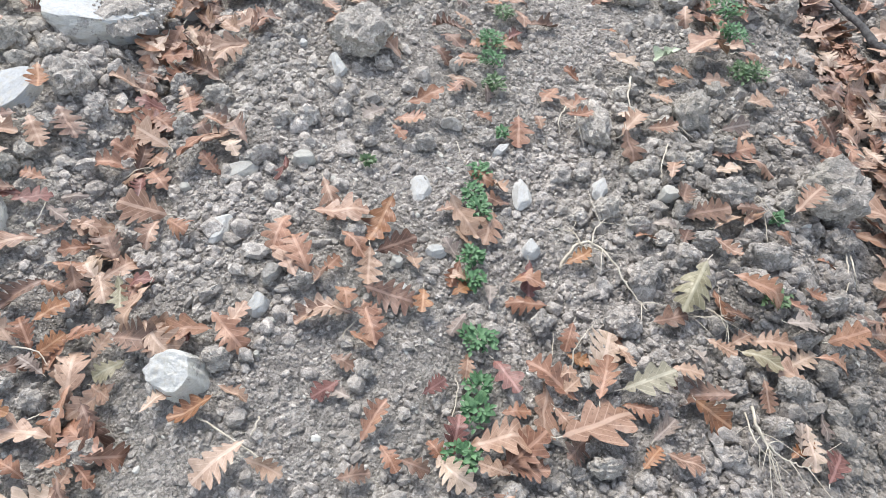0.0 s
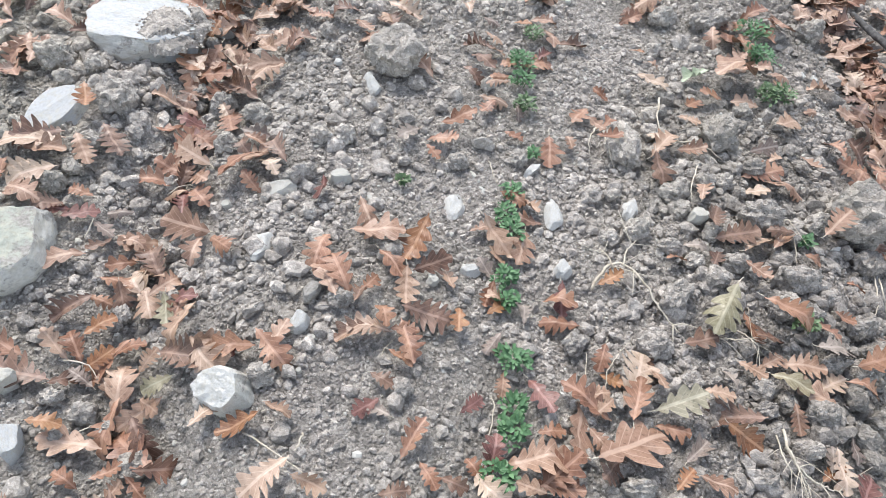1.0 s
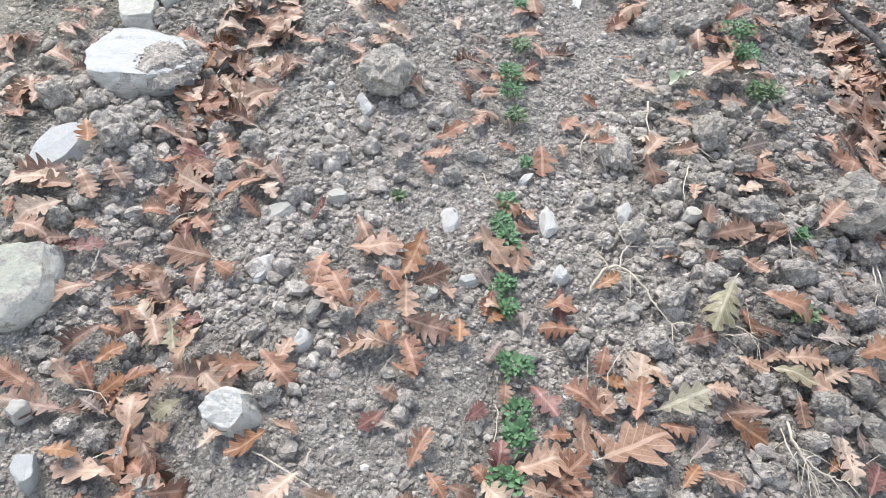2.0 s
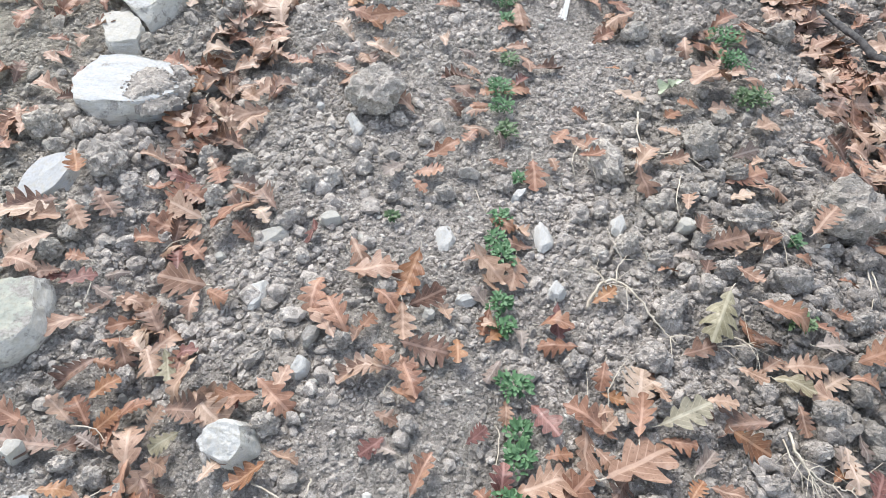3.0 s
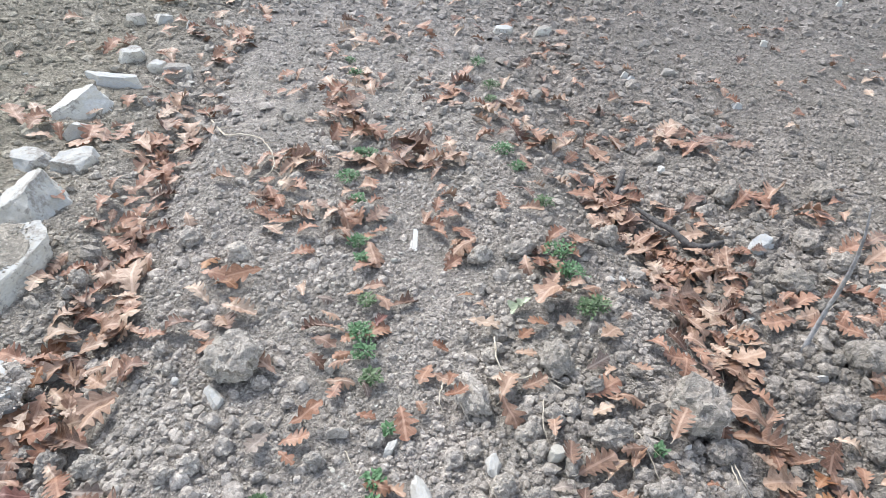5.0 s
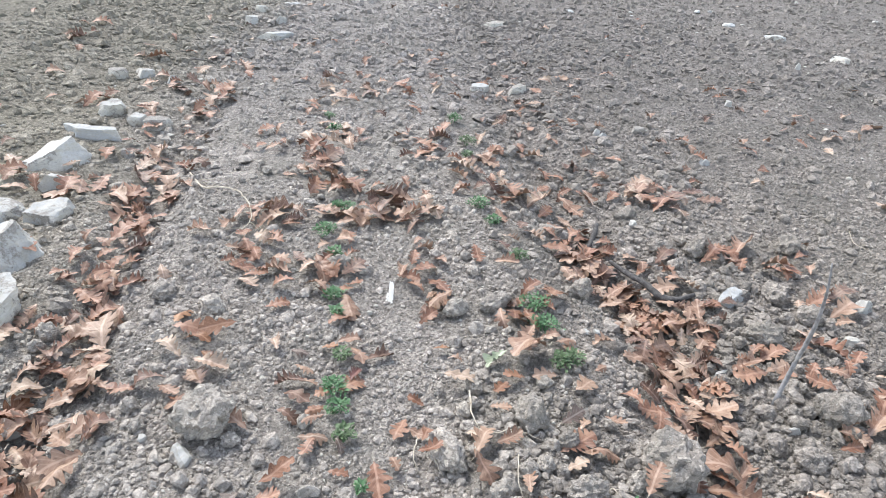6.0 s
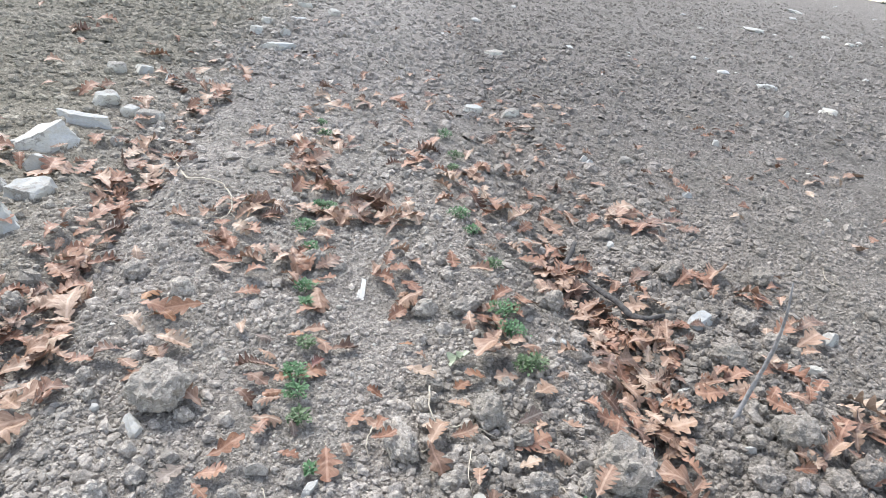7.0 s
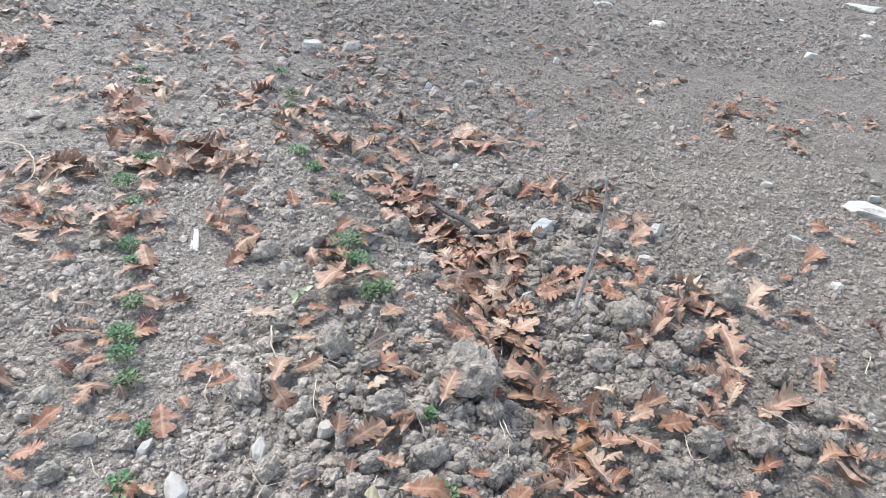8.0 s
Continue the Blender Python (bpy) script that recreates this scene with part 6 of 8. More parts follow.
leaf_far(1.340, 1.985, 93, 0.100, "rust")
leaf_far(1.331, 2.035, 170, 0.105, "brown")
leaf_far(1.271, 1.948, 147, 0.092, "tan")
leaf_far(1.319, 1.751, 49, 0.100, "pale")
leaf_far(1.210, 1.552, 153, 0.099, "tan")
leaf_far(1.150, 1.588, 275, 0.114, "rust")
leaf_far(-2.102, 2.700, 274, 0.077, "tan")
leaf_far(-2.012, 2.575, 239, 0.074, "rust")
leaf_far(-1.951, 2.175, 262, 0.115, "tan")
leaf_far(-1.673, 1.949, 236, 0.079, "rust")
leaf_far(-1.863, 1.903, 85, 0.097, "tan")
leaf_far(-1.711, 2.381, 196, 0.087, "tan")
leaf_far(-1.861, 2.147, 259, 0.065, "tan")
leaf_far(-1.820, 2.588, 52, 0.120, "tan")
leaf_far(-2.316, 2.885, 38, 0.072, "tan")
leaf_far(-1.621, 1.755, 219, 0.121, "rust")
leaf_far(-1.479, 1.797, 30, 0.071, "rust")
leaf_far(-1.342, 1.936, 166, 0.108, "tan")
leaf_far(-1.338, 1.954, 199, 0.071, "pale")
leaf_far(-1.282, 1.963, 179, 0.068, "tan")
leaf_far(-1.494, 1.605, 181, 0.102, "rust")
leaf_far(-1.465, 1.673, 196, 0.075, "rust")
leaf_far(-1.403, 1.649, 57, 0.102, "pale")
leaf_far(-1.370, 1.612, 325, 0.093, "rust")
leaf_far(-1.281, 1.420, 20, 0.063, "rust")
leaf_far(-1.141, 2.964, 202, 0.066, "tan")
leaf_far(-1.607, 2.998, 298, 0.076, "rust")
leaf_far(-1.196, 2.405, 248, 0.088, "tan")
leaf_far(-0.885, 2.140, 104, 0.066, "tan")
leaf_far(-0.908, 2.219, 205, 0.060, "brown")
leaf_far(-0.764, 2.215, 85, 0.117, "rust")
leaf_far(-0.878, 2.144, 39, 0.097, "rust")
leaf_far(-0.949, 1.794, 265, 0.103, "pale")
leaf_far(-0.662, 1.844, 115, 0.084, "pale")
leaf_far(-0.471, 1.517, 181, 0.084, "rust")
leaf_far(-0.693, 1.604, 63, 0.099, "tan")
leaf_far(-0.980, 2.828, 330, 0.106, "tan")
leaf_far(-0.895, 2.818, 164, 0.110, "pale")
leaf_far(-0.834, 2.593, 285, 0.120, "rust")
leaf_far(-0.827, 2.343, 39, 0.124, "brown")
leaf_far(-0.803, 2.405, 325, 0.069, "brown")
leaf_far(-0.945, 2.695, 206, 0.113, "tan")
leaf_far(-1.011, 3.199, 39, 0.067, "tan")
leaf_far(-0.994, 3.276, 352, 0.081, "tan")
leaf_far(-1.002, 2.891, 275, 0.070, "pale")
leaf_far(-0.327, 2.585, 265, 0.099, "tan")
leaf_far(-0.403, 2.543, 53, 0.118, "rust")
leaf_far(-0.292, 2.291, 293, 0.097, "rust")
leaf_far(-0.269, 2.403, 331, 0.091, "rust")
leaf_far(-0.267, 2.146, 347, 0.065, "rust")
leaf_far(-0.298, 2.206, 233, 0.085, "rust")
leaf_far(-0.464, 2.366, 165, 0.120, "tan")
leaf_far(-0.312, 2.230, 145, 0.067, "brown")
leaf_far(-0.084, 2.043, 181, 0.104, "rust")
leaf_far(-0.368, 1.820, 244, 0.079, "tan")
leaf_far(-0.223, 2.996, 178, 0.070, "tan")
leaf_far(-0.041, 2.959, 222, 0.069, "rust")
leaf_far(0.177, 2.583, 31, 0.105, "tan")
leaf_far(0.019, 2.353, 213, 0.077, "tan")
leaf_far(0.067, 2.123, 48, 0.125, "brown")
leaf_far(0.136, 1.997, 276, 0.094, "rust")
leaf_far(0.073, 2.590, 190, 0.073, "brown")
leaf_far(0.249, 2.590, 185, 0.064, "tan")
leaf_far(0.360, 2.578, 165, 0.115, "tan")
leaf_far(0.297, 2.620, 37, 0.118, "rust")
leaf_far(0.354, 1.862, 42, 0.096, "rust")
leaf_far(0.385, 2.054, 140, 0.091, "rust")
leaf_far(0.347, 3.585, 13, 0.105, "tan")
leaf_far(0.407, 3.297, 344, 0.096, "tan")
leaf_far(0.762, 3.111, 270, 0.081, "rust")
leaf_far(1.141, 3.176, 276, 0.082, "rust")
leaf_far(1.171, 3.047, 265, 0.065, "rust")
leaf_far(0.633, 3.225, 41, 0.125, "brown")
leaf_far(1.024, 2.463, 297, 0.103, "tan")
leaf_far(1.033, 2.367, 287, 0.097, "brown")
leaf_far(0.977, 2.330, 275, 0.111, "tan")
leaf_far(1.074, 2.405, 80, 0.118, "rust")
leaf_far(1.099, 2.203, 73, 0.089, "tan")
leaf_far(0.960, 2.219, 18, 0.085, "pale")
leaf_far(1.183, 2.002, 70, 0.069, "pale")
leaf_far(1.315, 2.344, 38, 0.107, "rust")
leaf_far(1.465, 2.066, 198, 0.062, "tan")
leaf_far(1.384, 1.957, 356, 0.069, "tan")
leaf_far(1.225, 2.021, 62, 0.116, "tan")
leaf_far(1.147, 1.977, 267, 0.062, "pale")
leaf_far(1.186, 2.039, 299, 0.125, "rust")
leaf_far(1.049, 1.799, 187, 0.092, "tan")
leaf_far(1.359, 1.729, 210, 0.078, "brown")
leaf_far(1.261, 2.025, 94, 0.119, "tan")
leaf_far(1.145, 1.587, 327, 0.079, "tan")
leaf_far(1.300, 1.684, 331, 0.119, "pale")
leaf_far(1.345, 1.772, 21, 0.071, "brown")
leaf_far(1.031, 1.460, 115, 0.103, "rust")
leaf_far(1.517, 3.086, 111, 0.094, "brown")
leaf_far(1.524, 2.972, 14, 0.069, "tan")
leaf_far(1.802, 3.087, 274, 0.077, "pale")
leaf_far(1.365, 3.284, 12, 0.102, "pale")
leaf_far(1.243, 2.160, 216, 0.086, "brown")
leaf_far(1.451, 1.990, 306, 0.095, "brown")
leaf_far(1.449, 1.992, 73, 0.120, "tan")
leaf_far(1.572, 2.093, 17, 0.081, "brown")
leaf_far(1.327, 1.958, 119, 0.125, "rust")
leaf_far(1.245, 2.087, 353, 0.105, "tan")
leaf_far(1.217, 1.960, 322, 0.067, "tan")
leaf_far(1.433, 1.999, 228, 0.099, "pale")
leaf_far(1.447, 1.918, 230, 0.119, "tan")
leaf_far(1.408, 1.853, 261, 0.101, "brown")
leaf_far(1.369, 1.667, 126, 0.096, "brown")
leaf_far(1.275, 1.732, 63, 0.113, "pale")
leaf_far(1.307, 1.840, 296, 0.060, "tan")
leaf_far(1.563, 1.836, 341, 0.099, "rust")
leaf_far(1.338, 2.436, 298, 0.062, "tan")
leaf_far(1.480, 2.338, 197, 0.070, "tan")
leaf_far(1.451, 2.096, 247, 0.094, "tan")
leaf_far(1.793, 2.423, 142, 0.099, "tan")
leaf_far(1.760, 2.425, 24, 0.102, "rust")
leaf_far(1.877, 2.460, 223, 0.112, "rust")
leaf_far(2.178, 2.617, 17, 0.113, "rust")
leaf_far(1.056, 2.495, 318, 0.124, "rust")
leaf_far(1.152, 2.623, 333, 0.081, "brown")
leaf_far(1.196, 2.597, 14, 0.116, "rust")
leaf_far(1.111, 2.402, 36, 0.111, "rust")
leaf_far(1.032, 2.457, 349, 0.077, "rust")
leaf_far(0.754, 1.830, 238, 0.119, "tan")
leaf_far(1.938, 2.151, 244, 0.074, "pale")
leaf_far(2.130, 2.365, 63, 0.104, "tan")
leaf_far(2.088, 1.981, 163, 0.083, "tan")
leaf_far(1.876, 1.916, 211, 0.082, "pale")
leaf_far(1.766, 1.606, 148, 0.108, "rust")
leaf_far(1.877, 1.756, 254, 0.080, "rust")
leaf_far(2.085, 1.612, 209, 0.103, "brown")
leaf_far(2.437, 1.616, 96, 0.083, "rust")
leaf_far(2.449, 1.418, 290, 0.074, "tan")
leaf_far(2.650, 1.738, 196, 0.088, "rust")
leaf_far(3.180, 2.044, 135, 0.123, "rust")
leaf_far(3.551, 2.067, 37, 0.066, "rust")
leaf_far(1.864, 1.536, 65, 0.065, "tan")
leaf_far(1.687, 1.506, 256, 0.125, "tan")
leaf_far(2.010, 1.558, 14, 0.124, "tan")
leaf_far(2.119, 1.548, 351, 0.070, "rust")
leaf_far(2.058, 1.581, 80, 0.072, "tan")
leaf_far(1.181, 1.449, 78, 0.084, "tan")
leaf_far(1.184, 1.577, 89, 0.096, "tan")
leaf_far(1.278, 1.289, 44, 0.094, "tan")
leaf_far(1.285, 1.586, 102, 0.080, "rust")
leaf_far(1.272, 1.515, 335, 0.117, "tan")
leaf_far(-0.934, 4.424, 158, 0.111, "tan")
leaf_far(-0.986, 3.975, 68, 0.110, "rust")
leaf_far(-0.879, 5.089, 229, 0.108, "brown")
leaf_far(-1.017, 3.998, 316, 0.095, "brown")
leaf_far(-0.575, 3.387, 319, 0.068, "brown")
leaf_far(-0.379, 3.437, 306, 0.075, "rust")
leaf_far(-1.723, 4.994, 36, 0.123, "pale")
leaf_far(-2.475, 5.570, 54, 0.109, "tan")
leaf_far(-1.566, 3.931, 32, 0.076, "pale")
leaf_far(-0.201, 3.367, 131, 0.117, "rust")
leaf_far(0.090, 4.535, 152, 0.095, "tan")
leaf_far(0.433, 3.302, 282, 0.081, "brown")
leaf_far(1.264, 4.412, 140, 0.119, "tan")
# the larger leaves, one by one
leaf_far(-1.079, 1.194, 173, 0.112, "tan")
leaf(-0.753, 1.261, -83, 0.139, "rust", 0.008)
leaf(-0.744, 1.168, 2, 0.127, "rust", 0.008)
leaf(-0.658, 1.252, -104, 0.092, "tan", 0.008)
leaf(-0.530, 1.288, -104, 0.129, "tan", 0.008)
leaf(-0.916, 0.979, -55, 0.102, "amber", 0.008)
leaf(-0.941, 0.760, 15, 0.102, "tan", 0.008)
leaf(-0.854, 0.836, -41, 0.093, "tan", 0.008)
leaf(-0.667, 0.919, 55, 0.100, "wine", 0.008)
leaf(-0.670, 0.996, -26, 0.108, "rust", 0.008)
leaf(-0.602, 0.869, -24, 0.098, "tan", 0.008)
leaf(-0.424, 0.944, -118, 0.146, "rust", 0.008)
leaf(-0.270, 0.918, -76, 0.093, "wine", 0.008)
leaf(-0.448, 0.698, 173, 0.137, "tan", 0.008)
leaf(-0.531, 0.642, -146, 0.080, "tan", 0.008)
leaf(-0.443, 0.678, -23, 0.081, "rust", 0.008)
leaf(-0.169, 0.878, -51, 0.118, "tan", 0.008)
leaf(-0.153, 0.769, 22, 0.125, "tan", 0.008)
leaf(0.004, 0.875, -101, 0.131, "amber", 0.008)
leaf(-0.079, 0.749, -38, 0.098, "rust", 0.008)
leaf(-0.009, 0.724, -74, 0.100, "tan", 0.008)
leaf(-0.039, 0.626, -60, 0.077, "rust", 0.008)
leaf(0.001, 0.573, 12, 0.062, "rust", 0.008)
leaf(-0.080, 0.629, 68, 0.060, "rust", 0.008)
leaf(0.007, 0.719, 41, 0.092, "brown", 0.008)
leaf(0.123, 0.678, -80, 0.077, "amber", 0.008)
leaf(-0.057, 1.171, 34, 0.104, "rust", 0.008)
leaf(-0.075, 1.114, -38, 0.060, "rust", 0.008)
leaf(0.223, 1.262, -80, 0.119, "rust", 0.008)
leaf(0.262, 1.279, -61, 0.060, "tan", 0.008)
leaf(0.104, 1.222, -9, 0.061, "rust", 0.008)
leaf(0.109, 0.912, -35, 0.125, "tan", 0.008)
leaf(0.139, 1.018, -10, 0.071, "rust", 0.008)
leaf(0.322, 0.815, -78, 0.091, "wine", 0.008)
leaf(0.286, 0.762, -6, 0.089, "rust", 0.008)
leaf(0.399, 0.830, 35, 0.069, "amber", 0.008)
leaf(0.437, 0.691, -97, 0.071, "rust", 0.008)
leaf(0.700, 0.910, -109, 0.149, "olive", 0.008)
leaf(0.737, 0.872, -13, 0.134, "rust", 0.008)
leaf(0.905, 1.116, 53, 0.106, "tan", 0.008)
leaf(0.710, 0.978, -30, 0.075, "tan", 0.008)
leaf(0.951, 1.005, 3, 0.060, "rust", 0.008)
leaf(0.917, 0.915, -4, 0.060, "rust", 0.008)
leaf(0.625, 1.016, 76, 0.097, "brown", 0.008)
leaf(0.432, 0.422, 38, 0.167, "tan", 0.008)
leaf(0.428, 0.521, 54, 0.061, "tan", 0.008)
leaf(0.402, 0.554, 27, 0.064, "tan", 0.008)
leaf(0.499, 0.520, 85, 0.099, "rust", 0.008)
leaf(0.539, 0.564, 30, 0.115, "dull", 0.008)
leaf(0.274, 0.373, 23, 0.136, "tan", 0.008)
leaf(0.344, 0.359, 7, 0.084, "rust", 0.008)
leaf(0.257, 0.347, 92, 0.086, "wine", 0.008)
leaf(0.333, 0.342, 47, 0.119, "rust", 0.008)
leaf(0.607, 0.481, 53, 0.075, "grey", 0.008)
leaf(0.671, 0.577, -12, 0.097, "amber", 0.008)
leaf(0.594, 0.425, 60, 0.060, "amber", 0.008)
leaf(0.633, 0.465, -8, 0.072, "tan", 0.008)
leaf(0.779, 0.728, -15, 0.092, "olive", 0.008)
leaf(0.821, 0.676, -66, 0.069, "tan", 0.008)
leaf(0.918, 0.743, -3, 0.087, "rust", 0.008)
leaf(0.713, 0.736, -18, 0.066, "tan", 0.008)
leaf(0.631, 0.633, 7, 0.071, "tan", 0.008)
leaf(0.795, 0.760, 3, 0.101, "tan", 0.008)
leaf(0.946, 0.502, 62, 0.091, "wine", 0.008)
leaf(0.290, 0.568, -47, 0.098, "wine", 0.008)
leaf(0.244, 0.566, -84, 0.060, "tan", 0.008)
leaf(0.179, 0.446, 53, 0.060, "wine", 0.008)
leaf(-0.559, 0.216, 12, 0.065, "amber", 0.008)
leaf(-0.627, 0.535, -4, 0.086, "rust", 0.008)
leaf(-0.533, 0.549, -51, 0.097, "pale", 0.008)
leaf(-0.471, 0.536, -61, 0.080, "olive", 0.008)
leaf(-0.445, 0.516, 24, 0.060, "wine", 0.008)
leaf(-0.374, 0.524, -105, 0.119, "tan", 0.008)
leaf(-0.571, 0.397, 60, 0.072, "amber", 0.008)
leaf(-0.612, 0.477, 4, 0.060, "rust", 0.008)
leaf(-0.541, 0.333, 53, 0.076, "amber", 0.008)
leaf(-0.509, 0.391, 39, 0.064, "rust", 0.008)
leaf(-0.438, 0.362, 74, 0.060, "tan", 0.008)
leaf(-0.357, 0.371, -138, 0.069, "olive", 0.008)
leaf(-0.404, 0.316, -19, 0.060, "tan", 0.008)
leaf(-0.576, 0.528, -47, 0.070, "brown", 0.008)
leaf(-0.298, 0.479, -55, 0.066, "wine", 0.008)
leaf(-0.225, 0.462, -153, 0.102, "rust", 0.008)
leaf(-0.155, 0.338, -143, 0.093, "amber", 0.008)
leaf(-0.167, 0.352, -3, 0.060, "tan", 0.008)
leaf(-0.407, 0.160, 44, 0.061, "rust", 0.008)
leaf(-0.373, 0.125, 71, 0.060, "tan", 0.008)
leaf(-0.351, 0.185, -30, 0.060, "rust", 0.008)
leaf(-0.073, 0.253, -5, 0.072, "tan", 0.008)
leaf(0.132, 0.340, -43, 0.060, "rust", 0.008)
leaf(0.172, 0.322, -5, 0.060, "brown", 0.008)
leaf(0.079, 0.264, 26, 0.060, "brown", 0.008)
leaf(0.013, 0.527, -17, 0.060, "rust", 0.008)
leaf(-0.006, 0.474, -11, 0.060, "brown", 0.008)
leaf(0.395, 1.706, 8, 0.060, "amber", 0.008)
leaf(0.415, 1.560, -8, 0.118, "pale", 0.008)
leaf(0.639, 1.686, -143, 0.097, "sage", 0.008)
leaf(0.766, 1.740, -143, 0.135, "tan", 0.008)
leaf(0.547, 1.432, 2, 0.068, "tan", 0.008)
leaf(0.471, 1.356, -24, 0.075, "pale", 0.008)
leaf(0.548, 1.295, 26, 0.089, "tan", 0.008)
leaf(0.797, 1.354, 46, 0.060, "tan", 0.008)
leaf(0.873, 1.396, -28, 0.073, "tan", 0.008)
leaf(0.684, 1.572, -171, 0.084, "rust", 0.008)
leaf(0.801, 1.723, 22, 0.098, "tan", 0.008)
leaf(0.348, 1.282, 66, 0.064, "rust", 0.008)
leaf(0.600, 0.744, 26, 0.081, "brown", 0.008)
leaf(-0.771, 0.628, 34, 0.085, "wine", 0.008)
leaf(-0.779, 1.403, -86, 0.075, "amber", 0.008)
leaf(-0.651, 1.375, -35, 0.108, "tan", 0.008)
leaf(-0.751, 1.572, -152, 0.108, "pale", 0.008)
leaf_far(-0.789, 1.645, -20, 0.116, "rust")
leaf_far(-0.748, 1.696, 66, 0.070, "tan")
leaf_far(-0.689, 1.750, -56, 0.134, "tan")
leaf(-0.574, 1.567, -146, 0.078, "tan", 0.008)
leaf(-0.739, 1.590, -56, 0.093, "amber", 0.008)
leaf_far(-0.925, 1.809, 31, 0.109, "rust")
leaf_far(-0.896, 2.075, -32, 0.146, "rust")
leaf_far(-0.787, 2.293, -133, 0.113, "rust")
leaf_far(-0.861, 2.798, -117, 0.114, "rust")
leaf_far(-0.779, 2.914, -108, 0.106, "rust")
leaf(-0.415, 1.531, -33, 0.086, "tan", 0.008)
leaf(-0.401, 1.724, -16, 0.105, "amber", 0.008)
leaf(-0.240, 1.787, -161, 0.125, "rust", 0.008)
leaf_far(-0.898, 3.250, -26, 0.135, "rust")
leaf(-0.053, 1.508, -29, 0.099, "brown", 0.008)
leaf(0.097, 1.528, -154, 0.067, "rust", 0.008)
leaf(0.135, 1.561, 63, 0.073, "wine", 0.008)
leaf(0.085, 1.390, -165, 0.070, "tan", 0.008)
leaf(-0.037, 1.624, -21, 0.071, "tan", 0.008)
leaf(0.031, 1.711, 2, 0.063, "amber", 0.008)
leaf_far(-0.274, 2.337, -23, 0.117, "rust")
leaf_far(-0.230, 2.221, -31, 0.127, "tan")
leaf_far(-0.110, 2.673, -16, 0.122, "tan")
leaf_far(0.087, 2.993, -145, 0.167, "rust")
leaf_far(0.166, 2.840, -19, 0.182, "brown")
leaf_far(0.216, 2.693, 5, 0.106, "brown")
leaf_far(0.370, 2.678, -9, 0.128, "amber")
leaf_far(0.342, 2.352, 54, 0.066, "olive")
leaf(0.398, 2.150, -61, 0.139, "rust", 0.008)
leaf_far(0.036, 2.269, -130, 0.091, "rust")
leaf_far(0.052, 2.222, 35, 0.096, "rust")
leaf(0.082, 2.065, 24, 0.078, "rust", 0.008)
leaf_far(0.006, 2.485, 24, 0.123, "tan")
leaf_far(0.660, 2.424, -46, 0.122, "wine")
leaf_far(0.820, 2.937, -26, 0.190, "tan")
leaf_far(1.076, 2.888, -59, 0.105, "amber")
leaf_far(0.907, 2.474, -9, 0.142, "rust")
leaf_far(1.039, 2.385, -36, 0.123, "tan")
leaf_far(1.063, 2.083, 8, 0.159, "tan")
leaf_far(1.360, 1.928, -163, 0.158, "amber")
leaf_far(1.480, 2.239, -166, 0.155, "amber")
leaf_far(1.488, 3.051, 42, 0.190, "tan")
leaf_far(1.578, 2.914, 36, 0.190, "rust")
leaf(1.147, 1.790, -48, 0.103, "rust", 0.008)
leaf(1.175, 1.723, -60, 0.119, "tan", 0.008)
leaf(1.179, 1.538, -31, 0.176, "tan", 0.008)
leaf(1.280, 1.376, -164, 0.088, "tan", 0.008)
leaf(1.151, 1.290, -21, 0.114, "rust", 0.008)
leaf(1.176, 1.167, -24, 0.073, "tan", 0.008)
leaf(1.305, 1.107, -168, 0.144, "tan", 0.008)
leaf(1.257, 1.021, 15, 0.094, "amber", 0.008)
leaf_far(1.556, 1.684, -171, 0.137, "rust")
leaf_far(1.562, 1.641, 25, 0.105, "rust")
leaf_far(1.716, 1.815, 18, 0.098, "rust")
leaf_far(1.901, 2.421, -56, 0.117, "rust")
leaf_far(1.621, 2.404, 31, 0.124, "rust")
leaf_far(1.499, 2.019, -14, 0.079, "brown")
leaf_far(1.924, 2.098, -15, 0.074, "tan")
leaf(0.735, 1.937, -74, 0.073, "rust", 0.008)
leaf(0.805, 2.056, -12, 0.067, "rust", 0.008)
leaf(0.905, 1.596, 33, 0.060, "tan", 0.008)
leaf_far(0.209, 4.604, -21, 0.190, "rust")
leaf_far(0.610, 3.683, -151, 0.190, "brown")
leaf_far(-0.228, 3.332, -15, 0.189, "rust")
leaf_far(0.706, 3.360, -35, 0.155, "tan")
leaf_far(-0.894, 4.111, 67, 0.190, "rust")
leaf_far(-0.898, 4.256, -97, 0.190, "tan")
leaf_far(1.582, 3.118, 20, 0.117, "tan")
leaf_far(0.966, 2.793, 52, 0.117, "rust")
leaf_far(1.968, 1.709, -72, 0.117, "pale")
leaf_far(1.987, 1.572, -47, 0.076, "rust")
leaf_far(1.853, 1.476, -43, 0.086, "brown")
leaf_far(1.845, 1.329, 22, 0.177, "rust")
leaf_far(1.918, 1.178, 147, 0.124, "rust")
leaf_far(1.955, 1.335, -104, 0.128, "tan")
leaf_far(1.757, 1.150, -26, 0.082, "rust")
leaf_far(2.001, 1.042, -177, 0.106, "amber")
leaf(1.447, 1.054, 9, 0.090, "tan", 0.008)
leaf(1.528, 1.035, -8, 0.113, "rust", 0.008)
leaf(1.440, 1.020, -57, 0.088, "tan", 0.008)
leaf(1.671, 1.029, -32, 0.069, "brown", 0.008)
leaf_far(2.064, 0.812, -160, 0.190, "olive")
leaf_far(1.881, 0.819, -58, 0.060, "wine")
leaf_far(2.365, 1.825, 5, 0.094, "tan")
leaf_far(2.332, 1.472, -53, 0.063, "rust")
leaf_far(2.092, 0.959, -23, 0.071, "tan")
